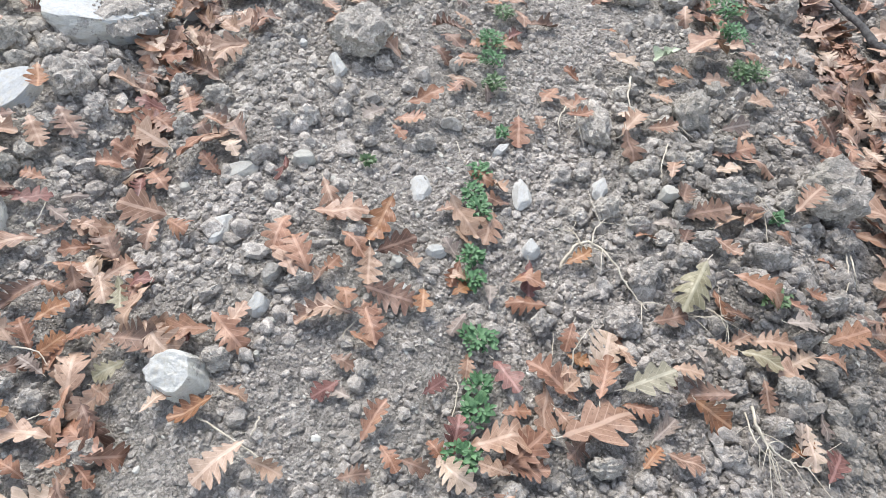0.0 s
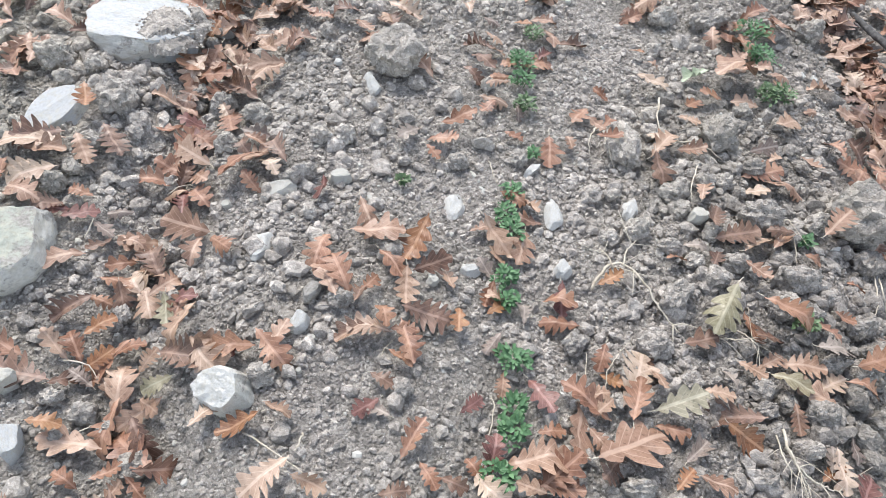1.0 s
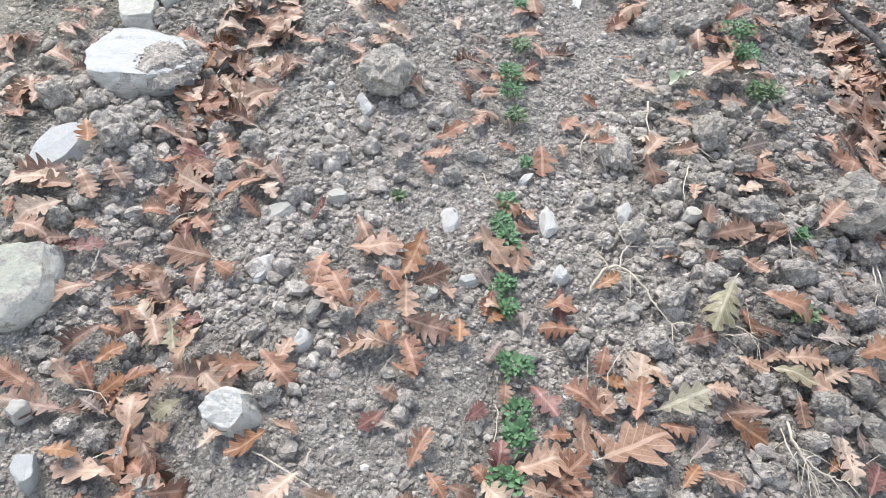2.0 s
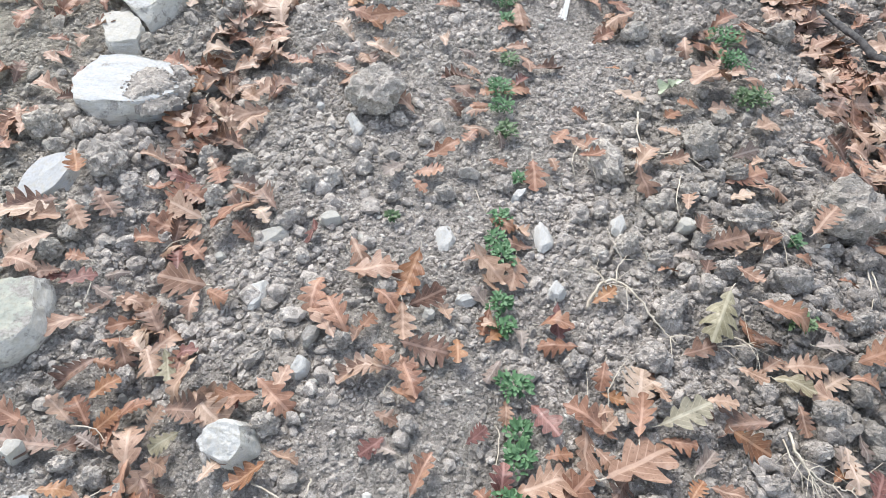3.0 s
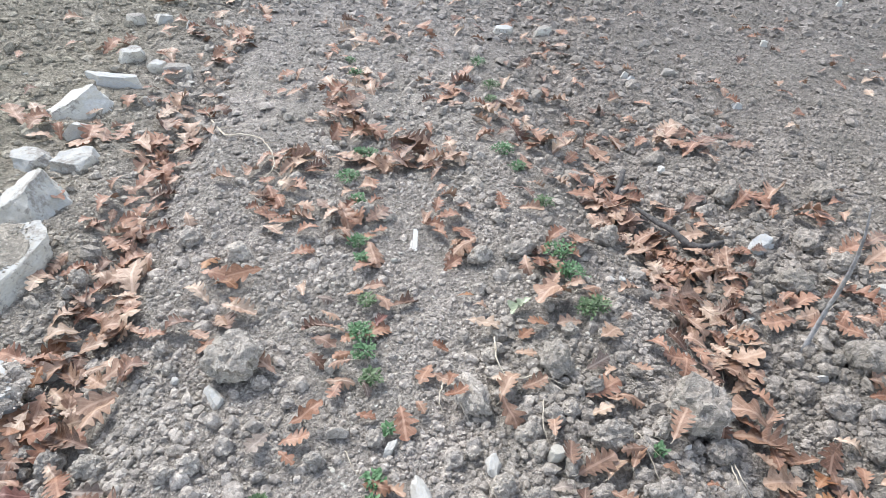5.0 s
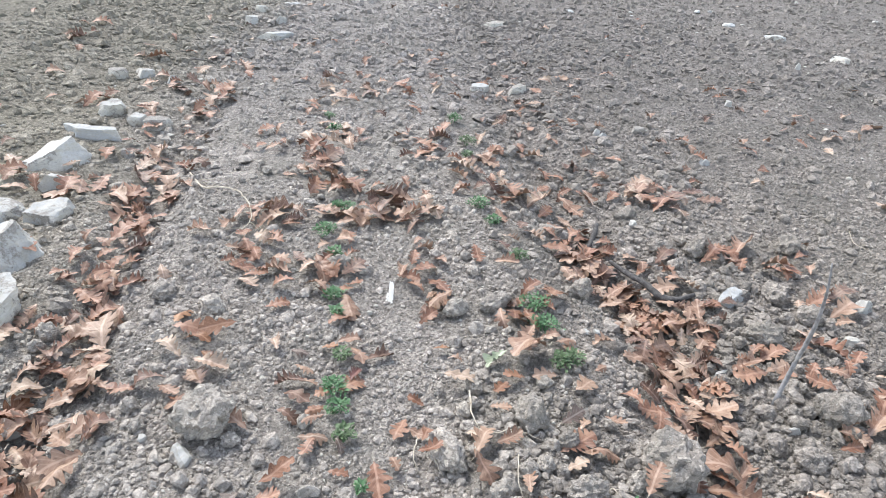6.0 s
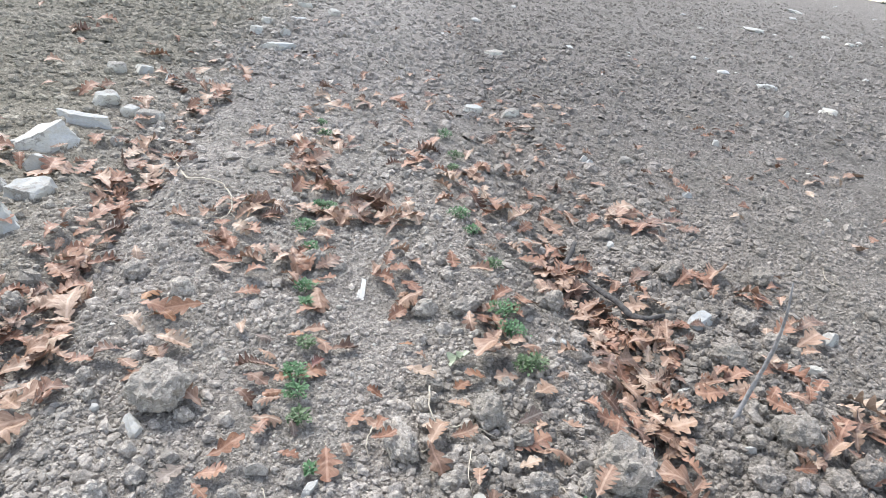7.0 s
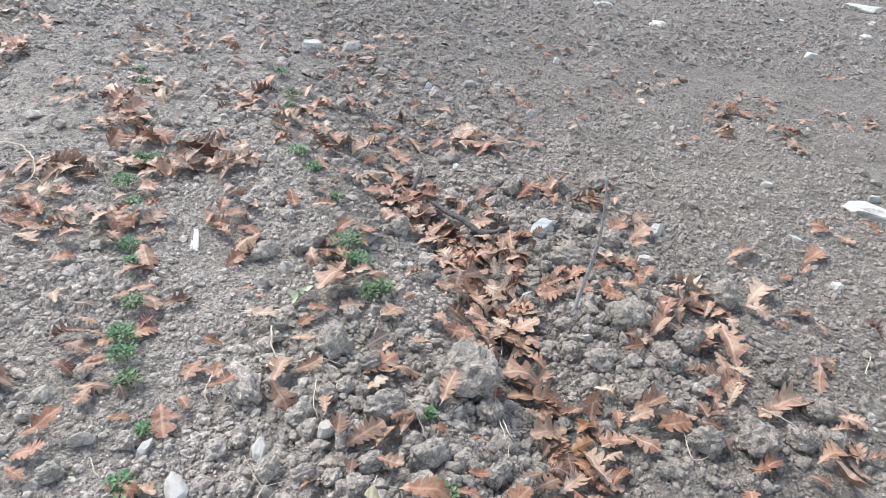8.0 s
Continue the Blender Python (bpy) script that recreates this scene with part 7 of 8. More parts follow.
leaf(1.686, 0.848, -31, 0.063, "rust", 0.008)
leaf(1.107, 0.902, 22, 0.094, "tan", 0.008)
leaf(1.222, 0.924, -81, 0.093, "rust", 0.008)
leaf(1.585, 1.334, 10, 0.086, "rust", 0.008)
leaf_far(3.953, 3.178, -77, 0.120, "tan")
leaf_far(3.872, 3.923, -29, 0.190, "rust")
leaf_far(3.493, 3.484, -31, 0.184, "tan")
leaf_far(4.013, 3.473, -39, 0.179, "rust")
leaf_far(2.300, 1.556, 37, 0.085, "pale")
leaf(1.251, 0.888, -47, 0.066, "tan", 0.008)
leaf(1.107, 0.869, -22, 0.065, "rust", 0.008)
leaf_far(2.076, 1.451, -167, 0.124, "tan")
leaf_far(1.753, 1.253, -31, 0.091, "brown")
leaf_far(-1.765, 2.159, 100, 0.150, "rust")
leaf_far(-1.717, 2.163, 59, 0.123, "tan")
leaf_far(-1.684, 1.965, 86, 0.133, "rust")
leaf_far(-1.784, 2.201, -19, 0.150, "rust")
leaf_far(-1.644, 1.940, 66, 0.108, "wine")
leaf_far(-2.120, 3.380, 96, 0.150, "rust")
leaf_far(-2.210, 3.139, 86, 0.125, "tan")
leaf_far(-2.228, 3.435, -27, 0.150, "rust")
leaf_far(-2.154, 2.986, 33, 0.090, "tan")
leaf_far(-1.712, 2.494, 49, 0.148, "pale")
leaf_far(-1.720, 2.571, -39, 0.150, "rust")
leaf_far(-2.204, 2.482, 6, 0.094, "wine")
leaf_far(-2.105, 2.423, 68, 0.112, "rust")
leaf_far(-2.119, 2.592, 61, 0.090, "wine")
leaf_far(-1.343, 1.535, 80, 0.116, "rust")
leaf_far(-1.310, 1.772, -36, 0.114, "rust")
leaf_far(-1.212, 1.622, 106, 0.108, "rust")
leaf_far(-1.413, 1.724, 147, 0.113, "rust")
leaf_far(-1.393, 1.881, -97, 0.090, "pale")
leaf_far(-1.553, 1.603, 60, 0.090, "tan")
leaf_far(-1.659, 1.694, 65, 0.090, "rust")
leaf_far(-1.588, 2.897, 48, 0.150, "rust")
leaf_far(-1.507, 2.761, 32, 0.119, "tan")
leaf_far(-1.211, 2.915, -72, 0.150, "tan")
leaf_far(-1.255, 2.657, 42, 0.090, "rust")
leaf_far(-1.099, 3.632, 125, 0.150, "rust")
leaf_far(-1.208, 3.685, -15, 0.137, "tan")
leaf_far(-1.220, 3.317, -86, 0.150, "rust")
leaf_far(-1.089, 2.954, -105, 0.145, "rust")
leaf_far(-0.937, 2.677, 23, 0.105, "tan")
leaf_far(-0.773, 2.747, 90, 0.150, "rust")
leaf_far(-0.812, 2.239, 48, 0.106, "rust")
leaf_far(-0.841, 2.058, -37, 0.118, "wine")
leaf_far(-0.804, 1.903, 41, 0.133, "rust")
leaf(-0.702, 1.685, 29, 0.090, "pale", 0.008)
leaf_far(-0.898, 1.793, 56, 0.090, "rust")
leaf(-0.817, 1.504, 38, 0.090, "tan", 0.008)
leaf(-0.718, 1.575, -18, 0.139, "tan", 0.008)
leaf(-0.601, 1.565, -43, 0.090, "tan", 0.008)
leaf_far(-0.780, 2.441, 65, 0.094, "tan")
leaf_far(3.804, 4.756, 38, 0.150, "pale")
leaf_far(3.837, 4.525, 34, 0.150, "tan")
leaf_far(3.576, 4.364, -8, 0.148, "pale")
leaf_far(3.833, 3.950, 43, 0.150, "rust")
leaf_far(3.888, 3.933, -50, 0.149, "tan")
leaf_far(3.615, 3.663, -22, 0.122, "pale")
leaf_far(3.986, 3.862, -68, 0.150, "rust")
leaf_far(3.492, 3.395, 15, 0.150, "tan")
leaf_far(3.588, 3.495, 19, 0.135, "pale")
leaf_far(3.931, 3.445, 25, 0.150, "tan")
leaf_far(4.105, 3.435, 13, 0.150, "tan")
leaf_far(3.929, 3.204, 32, 0.150, "pale")
leaf_far(4.000, 3.266, -86, 0.145, "rust")
leaf_far(3.918, 3.312, -84, 0.100, "rust")
leaf_far(2.915, 3.050, 32, 0.150, "pale")
leaf_far(4.964, 3.992, -45, 0.090, "pale")
leaf_far(5.060, 3.934, -104, 0.138, "tan")
leaf_far(2.194, 3.982, -91, 0.150, "tan")
leaf_far(2.151, 4.080, -60, 0.130, "rust")

# ---- seedlings ----
seedling(0.283, 0.448, 0.060)
seedling(0.277, 0.496, 0.055)
seedling(0.256, 0.593, 0.065)
seedling(0.218, 0.728, 0.051)
seedling(0.201, 0.784, 0.057)
seedling(0.186, 0.911, 0.060)
seedling(0.165, 0.958, 0.055)
seedling(0.167, 1.031, 0.046)
seedling(0.196, 1.182, 0.030)
seedling(0.137, 1.349, 0.067, dusty=True)
seedling(0.115, 1.446, 0.069)
seedling(0.096, 1.534, 0.089)
seedling(0.105, 1.672, 0.065, dusty=True)
seedling(0.276, 0.353, 0.056)
seedling(0.049, 2.001, 0.077)
seedling(0.028, 2.265, 0.073)
seedling(-0.021, 2.447, 0.094)
seedling(0.006, 2.681, 0.077)
seedling(0.070, 1.901, 0.043)
seedling(-0.104, 3.683, 0.087)
seedling(-0.160, 3.958, 0.071)
seedling(0.043, 2.670, 0.071)
seedling(0.776, 1.949, 0.105)
seedling(0.794, 1.839, 0.102)
seedling(0.805, 1.635, 0.084, dusty=True)
seedling(0.852, 1.656, 0.073, dusty=True)
seedling(0.870, 1.109, 0.037)
seedling(0.859, 0.872, 0.058, dusty=True)
seedling(0.663, 2.761, 0.105)
seedling(0.712, 2.623, 0.075)
seedling(0.779, 2.304, 0.072, dusty=True)
seedling(0.629, 3.968, 0.105)
seedling(0.686, 3.606, 0.105, dusty=True)
seedling(0.655, 3.337, 0.071, dusty=True)
seedling(-0.097, 0.983, 0.025, dusty=True)

# ---- roots and twigs ----
strand("root", [(0.393, 0.822, 0.010), (0.412, 0.871, 0.022), (0.443, 0.896, 0.031), (0.491, 0.863, 0.028), (0.541, 0.811, 0.022), (0.591, 0.768, 0.013)], 0.0038, STRAW, "pale dry root lying on the clods", "root", branches=6, seed=1)
strand("root", [(0.449, 0.886, 0.031), (0.453, 0.930, 0.040), (0.474, 0.968, 0.034)], 0.0022, STRAW, "pale dry root lying on the clods", "root", branches=3, seed=2)
strand("root", [(0.430, 0.880, 0.031), (0.409, 0.911, 0.034), (0.395, 0.932, 0.022)], 0.0022, STRAW, "pale dry root lying on the clods", "root", branches=3, seed=3)
strand("root", [(0.498, 1.505, 0.034), (0.496, 1.406, 0.040), (0.519, 1.349, 0.022)], 0.0030, STRAW, "pale dry root lying on the clods", "root", branches=3, seed=4)
strand("root", [(0.549, 1.332, 0.028), (0.608, 1.339, 0.031), (0.680, 1.325, 0.016)], 0.0027, STRAW, "pale dry root lying on the clods", "root", branches=0, seed=5)
strand("root", [(0.340, 1.340, 0.028), (0.328, 1.269, 0.034), (0.341, 1.234, 0.016)], 0.0022, STRAW, "pale dry root lying on the clods", "root", branches=0, seed=6)
strand("root", [(0.367, 1.303, 0.034), (0.389, 1.256, 0.028), (0.407, 1.218, 0.013)], 0.0022, STRAW, "pale dry root lying on the clods", "root", branches=0, seed=7)
strand("root", [(0.799, 0.606, 0.034), (0.806, 0.562, 0.040), (0.839, 0.533, 0.034), (0.880, 0.525, 0.028), (0.917, 0.524, 0.022)], 0.0030, STRAW, "pale dry root lying on the clods", "root", branches=5, seed=8)
strand("root", [(0.808, 0.578, 0.028), (0.825, 0.535, 0.040), (0.852, 0.512, 0.028)], 0.0022, STRAW, "pale dry root lying on the clods", "root", branches=5, seed=9)
strand("root", [(0.791, 0.598, 0.022), (0.799, 0.543, 0.040), (0.836, 0.521, 0.028), (0.876, 0.502, 0.022)], 0.0019, STRAW, "pale dry root lying on the clods", "root", branches=4, seed=10)
strand("root", [(0.663, 0.783, 0.022), (0.704, 0.797, 0.034), (0.746, 0.783, 0.034), (0.773, 0.770, 0.022)], 0.0022, STRAW, "pale dry root lying on the clods", "root", branches=6, seed=11)
strand("root", [(0.673, 0.779, 0.022), (0.716, 0.780, 0.034), (0.760, 0.808, 0.022)], 0.0019, STRAW, "pale dry root lying on the clods", "root", branches=4, seed=12)
strand("root", [(1.089, 1.106, 0.028), (1.085, 1.053, 0.028), (1.110, 1.025, 0.016)], 0.0022, STRAW, "pale dry root lying on the clods", "root", branches=0, seed=13)
strand("root", [(0.799, 1.095, 0.022), (0.827, 1.146, 0.040), (0.840, 1.083, 0.034), (0.850, 1.026, 0.022)], 0.0022, STRAW, "pale dry root lying on the clods", "root", branches=2, seed=14)
strand("root", [(-0.773, 3.100, 0.022), (-0.634, 2.835, 0.028), (-0.548, 2.801, 0.034), (-0.451, 2.737, 0.034), (-0.358, 2.574, 0.034), (-0.349, 2.452, 0.022), (-0.418, 2.373, 0.010)], 0.0047, STRAW, "pale dry root lying on the clods", "root", branches=8, seed=15)
strand("root", [(-0.799, 3.161, 0.022), (-0.780, 3.238, 0.028), (-0.706, 3.182, 0.016)], 0.0027, STRAW, "pale dry root lying on the clods", "root", branches=4, seed=16)
strand("root", [(1.243, 1.888, 0.022), (1.274, 1.863, 0.034), (1.298, 1.772, 0.022)], 0.0032, STRAW, "pale dry root lying on the clods", "root", branches=0, seed=17)
strand("root", [(1.187, 1.610, 0.022), (1.194, 1.542, 0.034), (1.242, 1.540, 0.028), (1.222, 1.457, 0.022), (1.187, 1.382, 0.010)], 0.0030, STRAW, "pale dry root lying on the clods", "root", branches=0, seed=18)
strand("twig", [(-0.182, 0.302, 0.011), (-0.110, 0.280, 0.016), (-0.037, 0.259, 0.011)], 0.0019, STRAW, "thin dry grey-beige straw stalk on the soil", "twig", branches=0, seed=19)
strand("twig", [(0.448, 0.577, 0.016), (0.446, 0.628, 0.040), (0.481, 0.704, 0.022)], 0.0016, STRAW, "thin dry grey-beige straw stalk on the soil", "twig", branches=0, seed=20)
strand("twig", [(0.406, 0.575, 0.016), (0.405, 0.617, 0.034), (0.401, 0.662, 0.022)], 0.0016, STRAW, "thin dry grey-beige straw stalk on the soil", "twig", branches=0, seed=21)
strand("twig", [(-0.082, 0.328, 0.016), (-0.079, 0.303, 0.016), (-0.084, 0.293, 0.010)], 0.0019, STRAW, "thin dry grey-beige straw stalk on the soil", "twig", branches=0, seed=22)
strand("twig", [(0.020, 0.516, 0.010), (0.003, 0.522, 0.013), (0.018, 0.567, 0.010)], 0.0018, STRAW, "thin dry grey-beige straw stalk on the soil", "twig", branches=0, seed=23)
strand("twig", [(0.090, 1.121, 0.010), (0.115, 1.063, 0.022), (0.155, 1.025, 0.010)], 0.0016, STRAW, "thin dry grey-beige straw stalk on the soil", "twig", branches=0, seed=24)
strand("twig", [(0.243, 0.410, 0.010), (0.241, 0.484, 0.022), (0.229, 0.506, 0.016)], 0.0016, STRAW, "thin dry grey-beige straw stalk on the soil", "twig", branches=0, seed=25)
strand("twig", [(-0.576, 0.343, 0.016), (-0.529, 0.349, 0.028), (-0.491, 0.319, 0.022)], 0.0019, STRAW, "thin dry grey-beige straw stalk on the soil", "twig", branches=0, seed=26)
strand("twig", [(-0.698, 0.605, 0.022), (-0.705, 0.649, 0.028), (-0.743, 0.673, 0.016)], 0.0016, STRAW, "thin dry grey-beige straw stalk on the soil", "twig", branches=0, seed=27)
strand("twig", [(-0.625, 0.797, 0.022), (-0.595, 0.828, 0.028), (-0.541, 0.826, 0.016)], 0.0019, STRAW, "thin dry grey-beige straw stalk on the soil", "twig", branches=0, seed=28)
strand("twig", [(-0.493, 0.215, 0.010), (-0.475, 0.238, 0.016), (-0.465, 0.254, 0.016)], 0.0019, STRAW, "thin dry grey-beige straw stalk on the soil", "twig", branches=0, seed=29)
strand("twig", [(-0.828, 2.516, 0.016), (-0.818, 2.572, 0.022), (-0.796, 2.632, 0.016)], 0.0027, STRAW, "thin dry grey-beige straw stalk on the soil", "twig", branches=0, seed=30)
strand("twig", [(1.617, 1.028, 0.016), (1.581, 0.919, 0.016), (1.675, 0.935, 0.016)], 0.0019, STRAW, "thin dry grey-beige straw stalk on the soil", "twig", branches=0, seed=31)
strand("twig", [(1.910, 1.048, 0.034), (1.963, 1.009, 0.034), (1.993, 0.952, 0.022)], 0.0024, STRAW, "thin dry grey-beige straw stalk on the soil", "twig", branches=0, seed=32)
strand("twig", [(1.077, 1.111, 0.022), (1.073, 1.032, 0.022), (1.058, 0.968, 0.010)], 0.0022, STRAW, "thin dry grey-beige straw stalk on the soil", "twig", branches=0, seed=33)
strand("twig", [(2.549, 1.232, 0.010), (2.451, 1.159, 0.022), (2.461, 1.150, 0.016)], 0.0022, STRAW, "thin dry grey-beige straw stalk on the soil", "twig", branches=0, seed=34)
strand("twig", [(2.619, 2.836, 0.010), (2.539, 2.678, 0.016), (2.574, 2.589, 0.010)], 0.0022, STRAW, "thin dry grey-beige straw stalk on the soil", "twig", branches=0, seed=35)
strand("twig", [(0.823, 1.124, 0.022), (0.804, 1.077, 0.034), (0.836, 1.017, 0.016)], 0.0019, STRAW, "thin dry grey-beige straw stalk on the soil", "twig", branches=0, seed=36)
strand("twig", [(0.604, 1.253, 0.022), (0.589, 1.164, 0.034), (0.600, 1.123, 0.016)], 0.0019, STRAW, "thin dry grey-beige straw stalk on the soil", "twig", branches=0, seed=37)

# ---- sticks ----
def stick(name, pts, radii, mat, label, seed=3):
    line = smooth_line([rest(x, y, h) for x, y, h in pts], 6)
    n = len(line)
    r = np.interp(np.linspace(0, 1, n), np.linspace(0, 1, len(radii)), radii)
    return tagged(new(name, tube(name, line, list(r), mat, 10, 0.30, seed)), label, "stick")


def splinter(at, height, width, label, seed):
    """A flat split of wood stuck in the soil, laid well back so its face looks bright to the camera, with a ragged top.
    """
    rnd = random.Random(seed)
    bm = bmesh.new()
    cols, rows = 5, 6
    grid = {}
    for side in (-1, 1):
        for i in range(cols):
            ragged = height * rnd.uniform(0.82, 1.0)
            for k in range(rows):
                u, v = i / (cols - 1) - 0.5, k / (rows - 1)
                thick = 0.0022 * (1 - 0.6 * v) * (1.2 - abs(u)) + rnd.uniform(0, 0.0005)
                grid[side, i, k] = bm.verts.new((u * width * (1 - 0.25 * v) + 0.1 * height * v, side * thick, -0.012 + v * (ragged + 0.012)))
    for side in (-1, 1):
        for i in range(cols - 1):
            for k in range(rows - 1):
                bm.faces.new([grid[side, a, b] for a, b in ((i, k), (i + 1, k), (i + 1, k + 1), (i, k + 1))])
    loop = [(i, 0) for i in range(cols)] + [(cols - 1, k) for k in range(1, rows)] + [(i, rows - 1) for i in range(cols - 2, -1, -1)] + [(0, k) for k in range(rows - 2, 0, -1)]
    for a, b in zip(loop, loop[1:] + loop[:1]):
        bm.faces.new([grid[-1, *a], grid[-1, *b], grid[1, *b], grid[1, *a]])
    bmesh.ops.recalc_face_normals(bm, faces=bm.faces)
    me = bpy.data.meshes.new("wood_splinter")
    bm.to_mesh(me)
    bm.free()
    me.materials.append(WOOD)
    ob = new("wood_splinter", me)
    x, y, h = at[0]
    ob.matrix_basis = pose(x, y, float(ground_z(x, y)), rnd.uniform(-55, -46), 0, rnd.uniform(-25, 5))
    return tagged(ob, label, "splinter")




stick("burnt_branch", [(1.240, 2.731, 0.060), (1.196, 2.628, 0.050), (1.126, 2.520, 0.020)], (0.011, 0.013, 0.010, 0.008), CHAR, "short piece of dark weathered branch among leaves")
stick("burnt_branch", [(1.232, 2.451, 0.040), (1.281, 2.335, 0.050), (1.330, 2.261, 0.040), (1.367, 2.185, 0.030), (1.417, 2.151, 0.030), (1.494, 2.157, 0.030)], (0.008, 0.012, 0.012, 0.016, 0.013, 0.009), CHAR, "crooked dark weathered branch lying in the furrow", 8)
stick("wooden_stake", [(1.504, 1.575, 0.530), (1.525, 1.566, 0.420), (1.548, 1.579, 0.290), (1.543, 1.583, 0.150), (1.513, 1.555, 0.000)], (0.0022, 0.0042, 0.006, 0.0072, 0.0075), STAKE, "thin weathered grey stake standing upright in the soil", 5)
splinter([(0.255, 2.009, 0.000)], 0.085, 0.020, "pale split wood splinter stuck in the bed", 6)
splinter([(0.240, 2.018, 0.000)], 0.034, 0.009, "short pale wood splinter stuck in the bed", 7)
stick("bare_stick", [(-1.386, 5.100, 0.020), (-1.289, 5.129, 0.030), (-1.175, 5.128, 0.010)], (0.006, 0.006, 0.005), STICK, "thin dark stick among stones", 7)

# ---- loose soil, far litter and far stones ----
def ring(n, r, z, turn):
    return [(r * math.cos(turn + 2 * math.pi * k / n), r * math.sin(turn + 2 * math.pi * k / n), z) for k in range(n)]


# a flat-topped chip and a rough half ball, both open underneath where they sit in the soil
CHIP = (np.array(ring(4, 1.0, -0.5, 0.2) + ring(3, 0.72, 0.55, 0.5)), np.array([(0, 1, 4), (1, 5, 4), (1, 2, 5), (2, 3, 5), (3, 6, 5), (3, 0, 6), (0, 4, 6), (4, 5, 6)]))
DOME = (np.array(ring(5, 0.95, -0.55, 0.0) + ring(5, 0.98, 0.25, 0.6) + ring(3, 0.5, 0.85, 0.1)),
        np.array([(0, 1, 5), (1, 6, 5), (1, 2, 6), (2, 7, 6), (2, 3, 7), (3, 8, 7), (3, 4, 8), (4, 9, 8), (4, 0, 9), (0, 5, 9),
                  (5, 6, 10), (6, 11, 10), (6, 7, 11), (7, 8, 11), (8, 12, 11), (8, 9, 12), (9, 10, 12), (9, 5, 10), (10, 11, 12)]))


def scatter(name, n, xs, ys, sizes, level, keep, seed, mat, flat=0.8, sink=0.3, jag=0.22, steep=1.6, shapes=None):
    """Many uneven grains lying on the ground, joined into one mesh."""
    rng = np.random.default_rng(seed)
    x, y = rng.uniform(*xs, n), rng.uniform(*ys, n)
    ok = rng.random(n) < keep(x, y)
    if sizes[1] > 0.015 and ys[0] < 1:
        for cx, cy, r in LEAVES_AT:
            ok &= ~((np.abs(x - cx) < r) & (np.abs(y - cy) < r) & (np.hypot(x - cx, y - cy) < r))
    x, y = x[ok], y[ok]
    n = len(x)
    s = sizes[0] * (sizes[1] / sizes[0]) ** (rng.random(n) ** steep)
    v, f = CHIP if level == 0 else DOME if level == 1 else BALL[level]
    k = len(v)
    if shapes is not None:
        f = f[(v[f][:, :, 2] > -0.35).any(1)]
        p = shapes[rng.integers(0, len(shapes), n)]
    else:
        p = v[None] * (1 + rng.uniform(-jag, jag, (n, k, 1)))
    p = p * (1 + rng.uniform(-0.38, 0.38, (n, 1, 3)))
    a = rng.uniform(0, 2 * np.pi, (n, 3))
    if level < 2 or shapes is not None:
        a[:, :2] = rng.normal(0, 0.32, (n, 2))
    for ax in range(3):
        i, j = (ax + 1) % 3, (ax + 2) % 3
        c, d = np.cos(a[:, ax])[:, None], np.sin(a[:, ax])[:, None]
        p[..., i], p[..., j] = p[..., i] * c - p[..., j] * d, p[..., i] * d + p[..., j] * c
    p[..., 2] *= flat
    p = p * (s / 2)[:, None, None]
    p[..., 0] += x[:, None]
    p[..., 1] += y[:, None]
    p[..., 2] += (ground_z(x, y) + s * (0.5 - sink) * flat)[:, None]
    faces = (f[None] + (np.arange(n) * k)[:, None, None]).reshape(-1, 3)
    return new(name, mesh_arrays(name, p.reshape(-1, 3), faces, mat, smooth=False))


def broken(seed):
    """A small broken lump: a ball dented and cut."""
    v, f = BALL[2]
    r = 1 + 0.45 * lumps(v, 1.3, seed) + 0.30 * lumps(v, 2.7, seed + 40)
    p = v * r[:, None]
    for k in range(3):
        n = np.array(noise.random_unit_vector())
        over = p @ n - 0.62
        p = p - np.where(over > 0, over * 0.9, 0)[:, None] * n
    return p


BROKEN = np.stack([broken(k) for k in range(16)])


def near_bed(x, y):
    return np.clip(1.5 - np.hypot((x - 0.35) / 1.15, (y - 1.0) / 1.05) * 0.62, 0.04, 1)


def strewn(name, label, category, *args, **kw):
    tagged(scatter(name, *args, **kw), label, category, kind="stuff")


strewn("soil_crumbs", "fine grey soil crumbs", "soil", 100000, (-1.3, 2.4), (0.0, 3.0), (0.004, 0.012), 0, lambda x, y: near_bed(x, y) ** 1.6, 11, CRUMB, sink=0.28)
strewn("soil_lumps", "small grey soil lumps", "soil", 125000, (-1.4, 2.7), (0.0, 3.2), (0.007, 0.026), 1, lambda x, y: near_bed(x, y) ** 2 * np.clip(loose(x, y), 0.22, 1) ** 1.2, 12, CRUMB, steep=2.4, sink=0.3)
strewn("soil_lumps", "walnut-sized grey soil lumps", "soil", 14000, (-1.4, 2.6), (-0.1, 3.4), (0.020, 0.052), 2, cloddy, 13, CLODS_LOOSE, steep=1.5, sink=0.3, shapes=BROKEN)
strewn("soil_lumps", "rounded grey soil lumps beside the bed", "soil", 34000, (1.1, 4.4), (0.6, 4.6), (0.007, 0.034), 1, lambda x, y: np.clip(1.5 - np.hypot(x - 1.4, y - 1.2) / 2.6, 0, 1) * (1 - 0.7 * near_bed(x, y)), 19, CLODS_LOOSE, steep=2.4, sink=0.36)
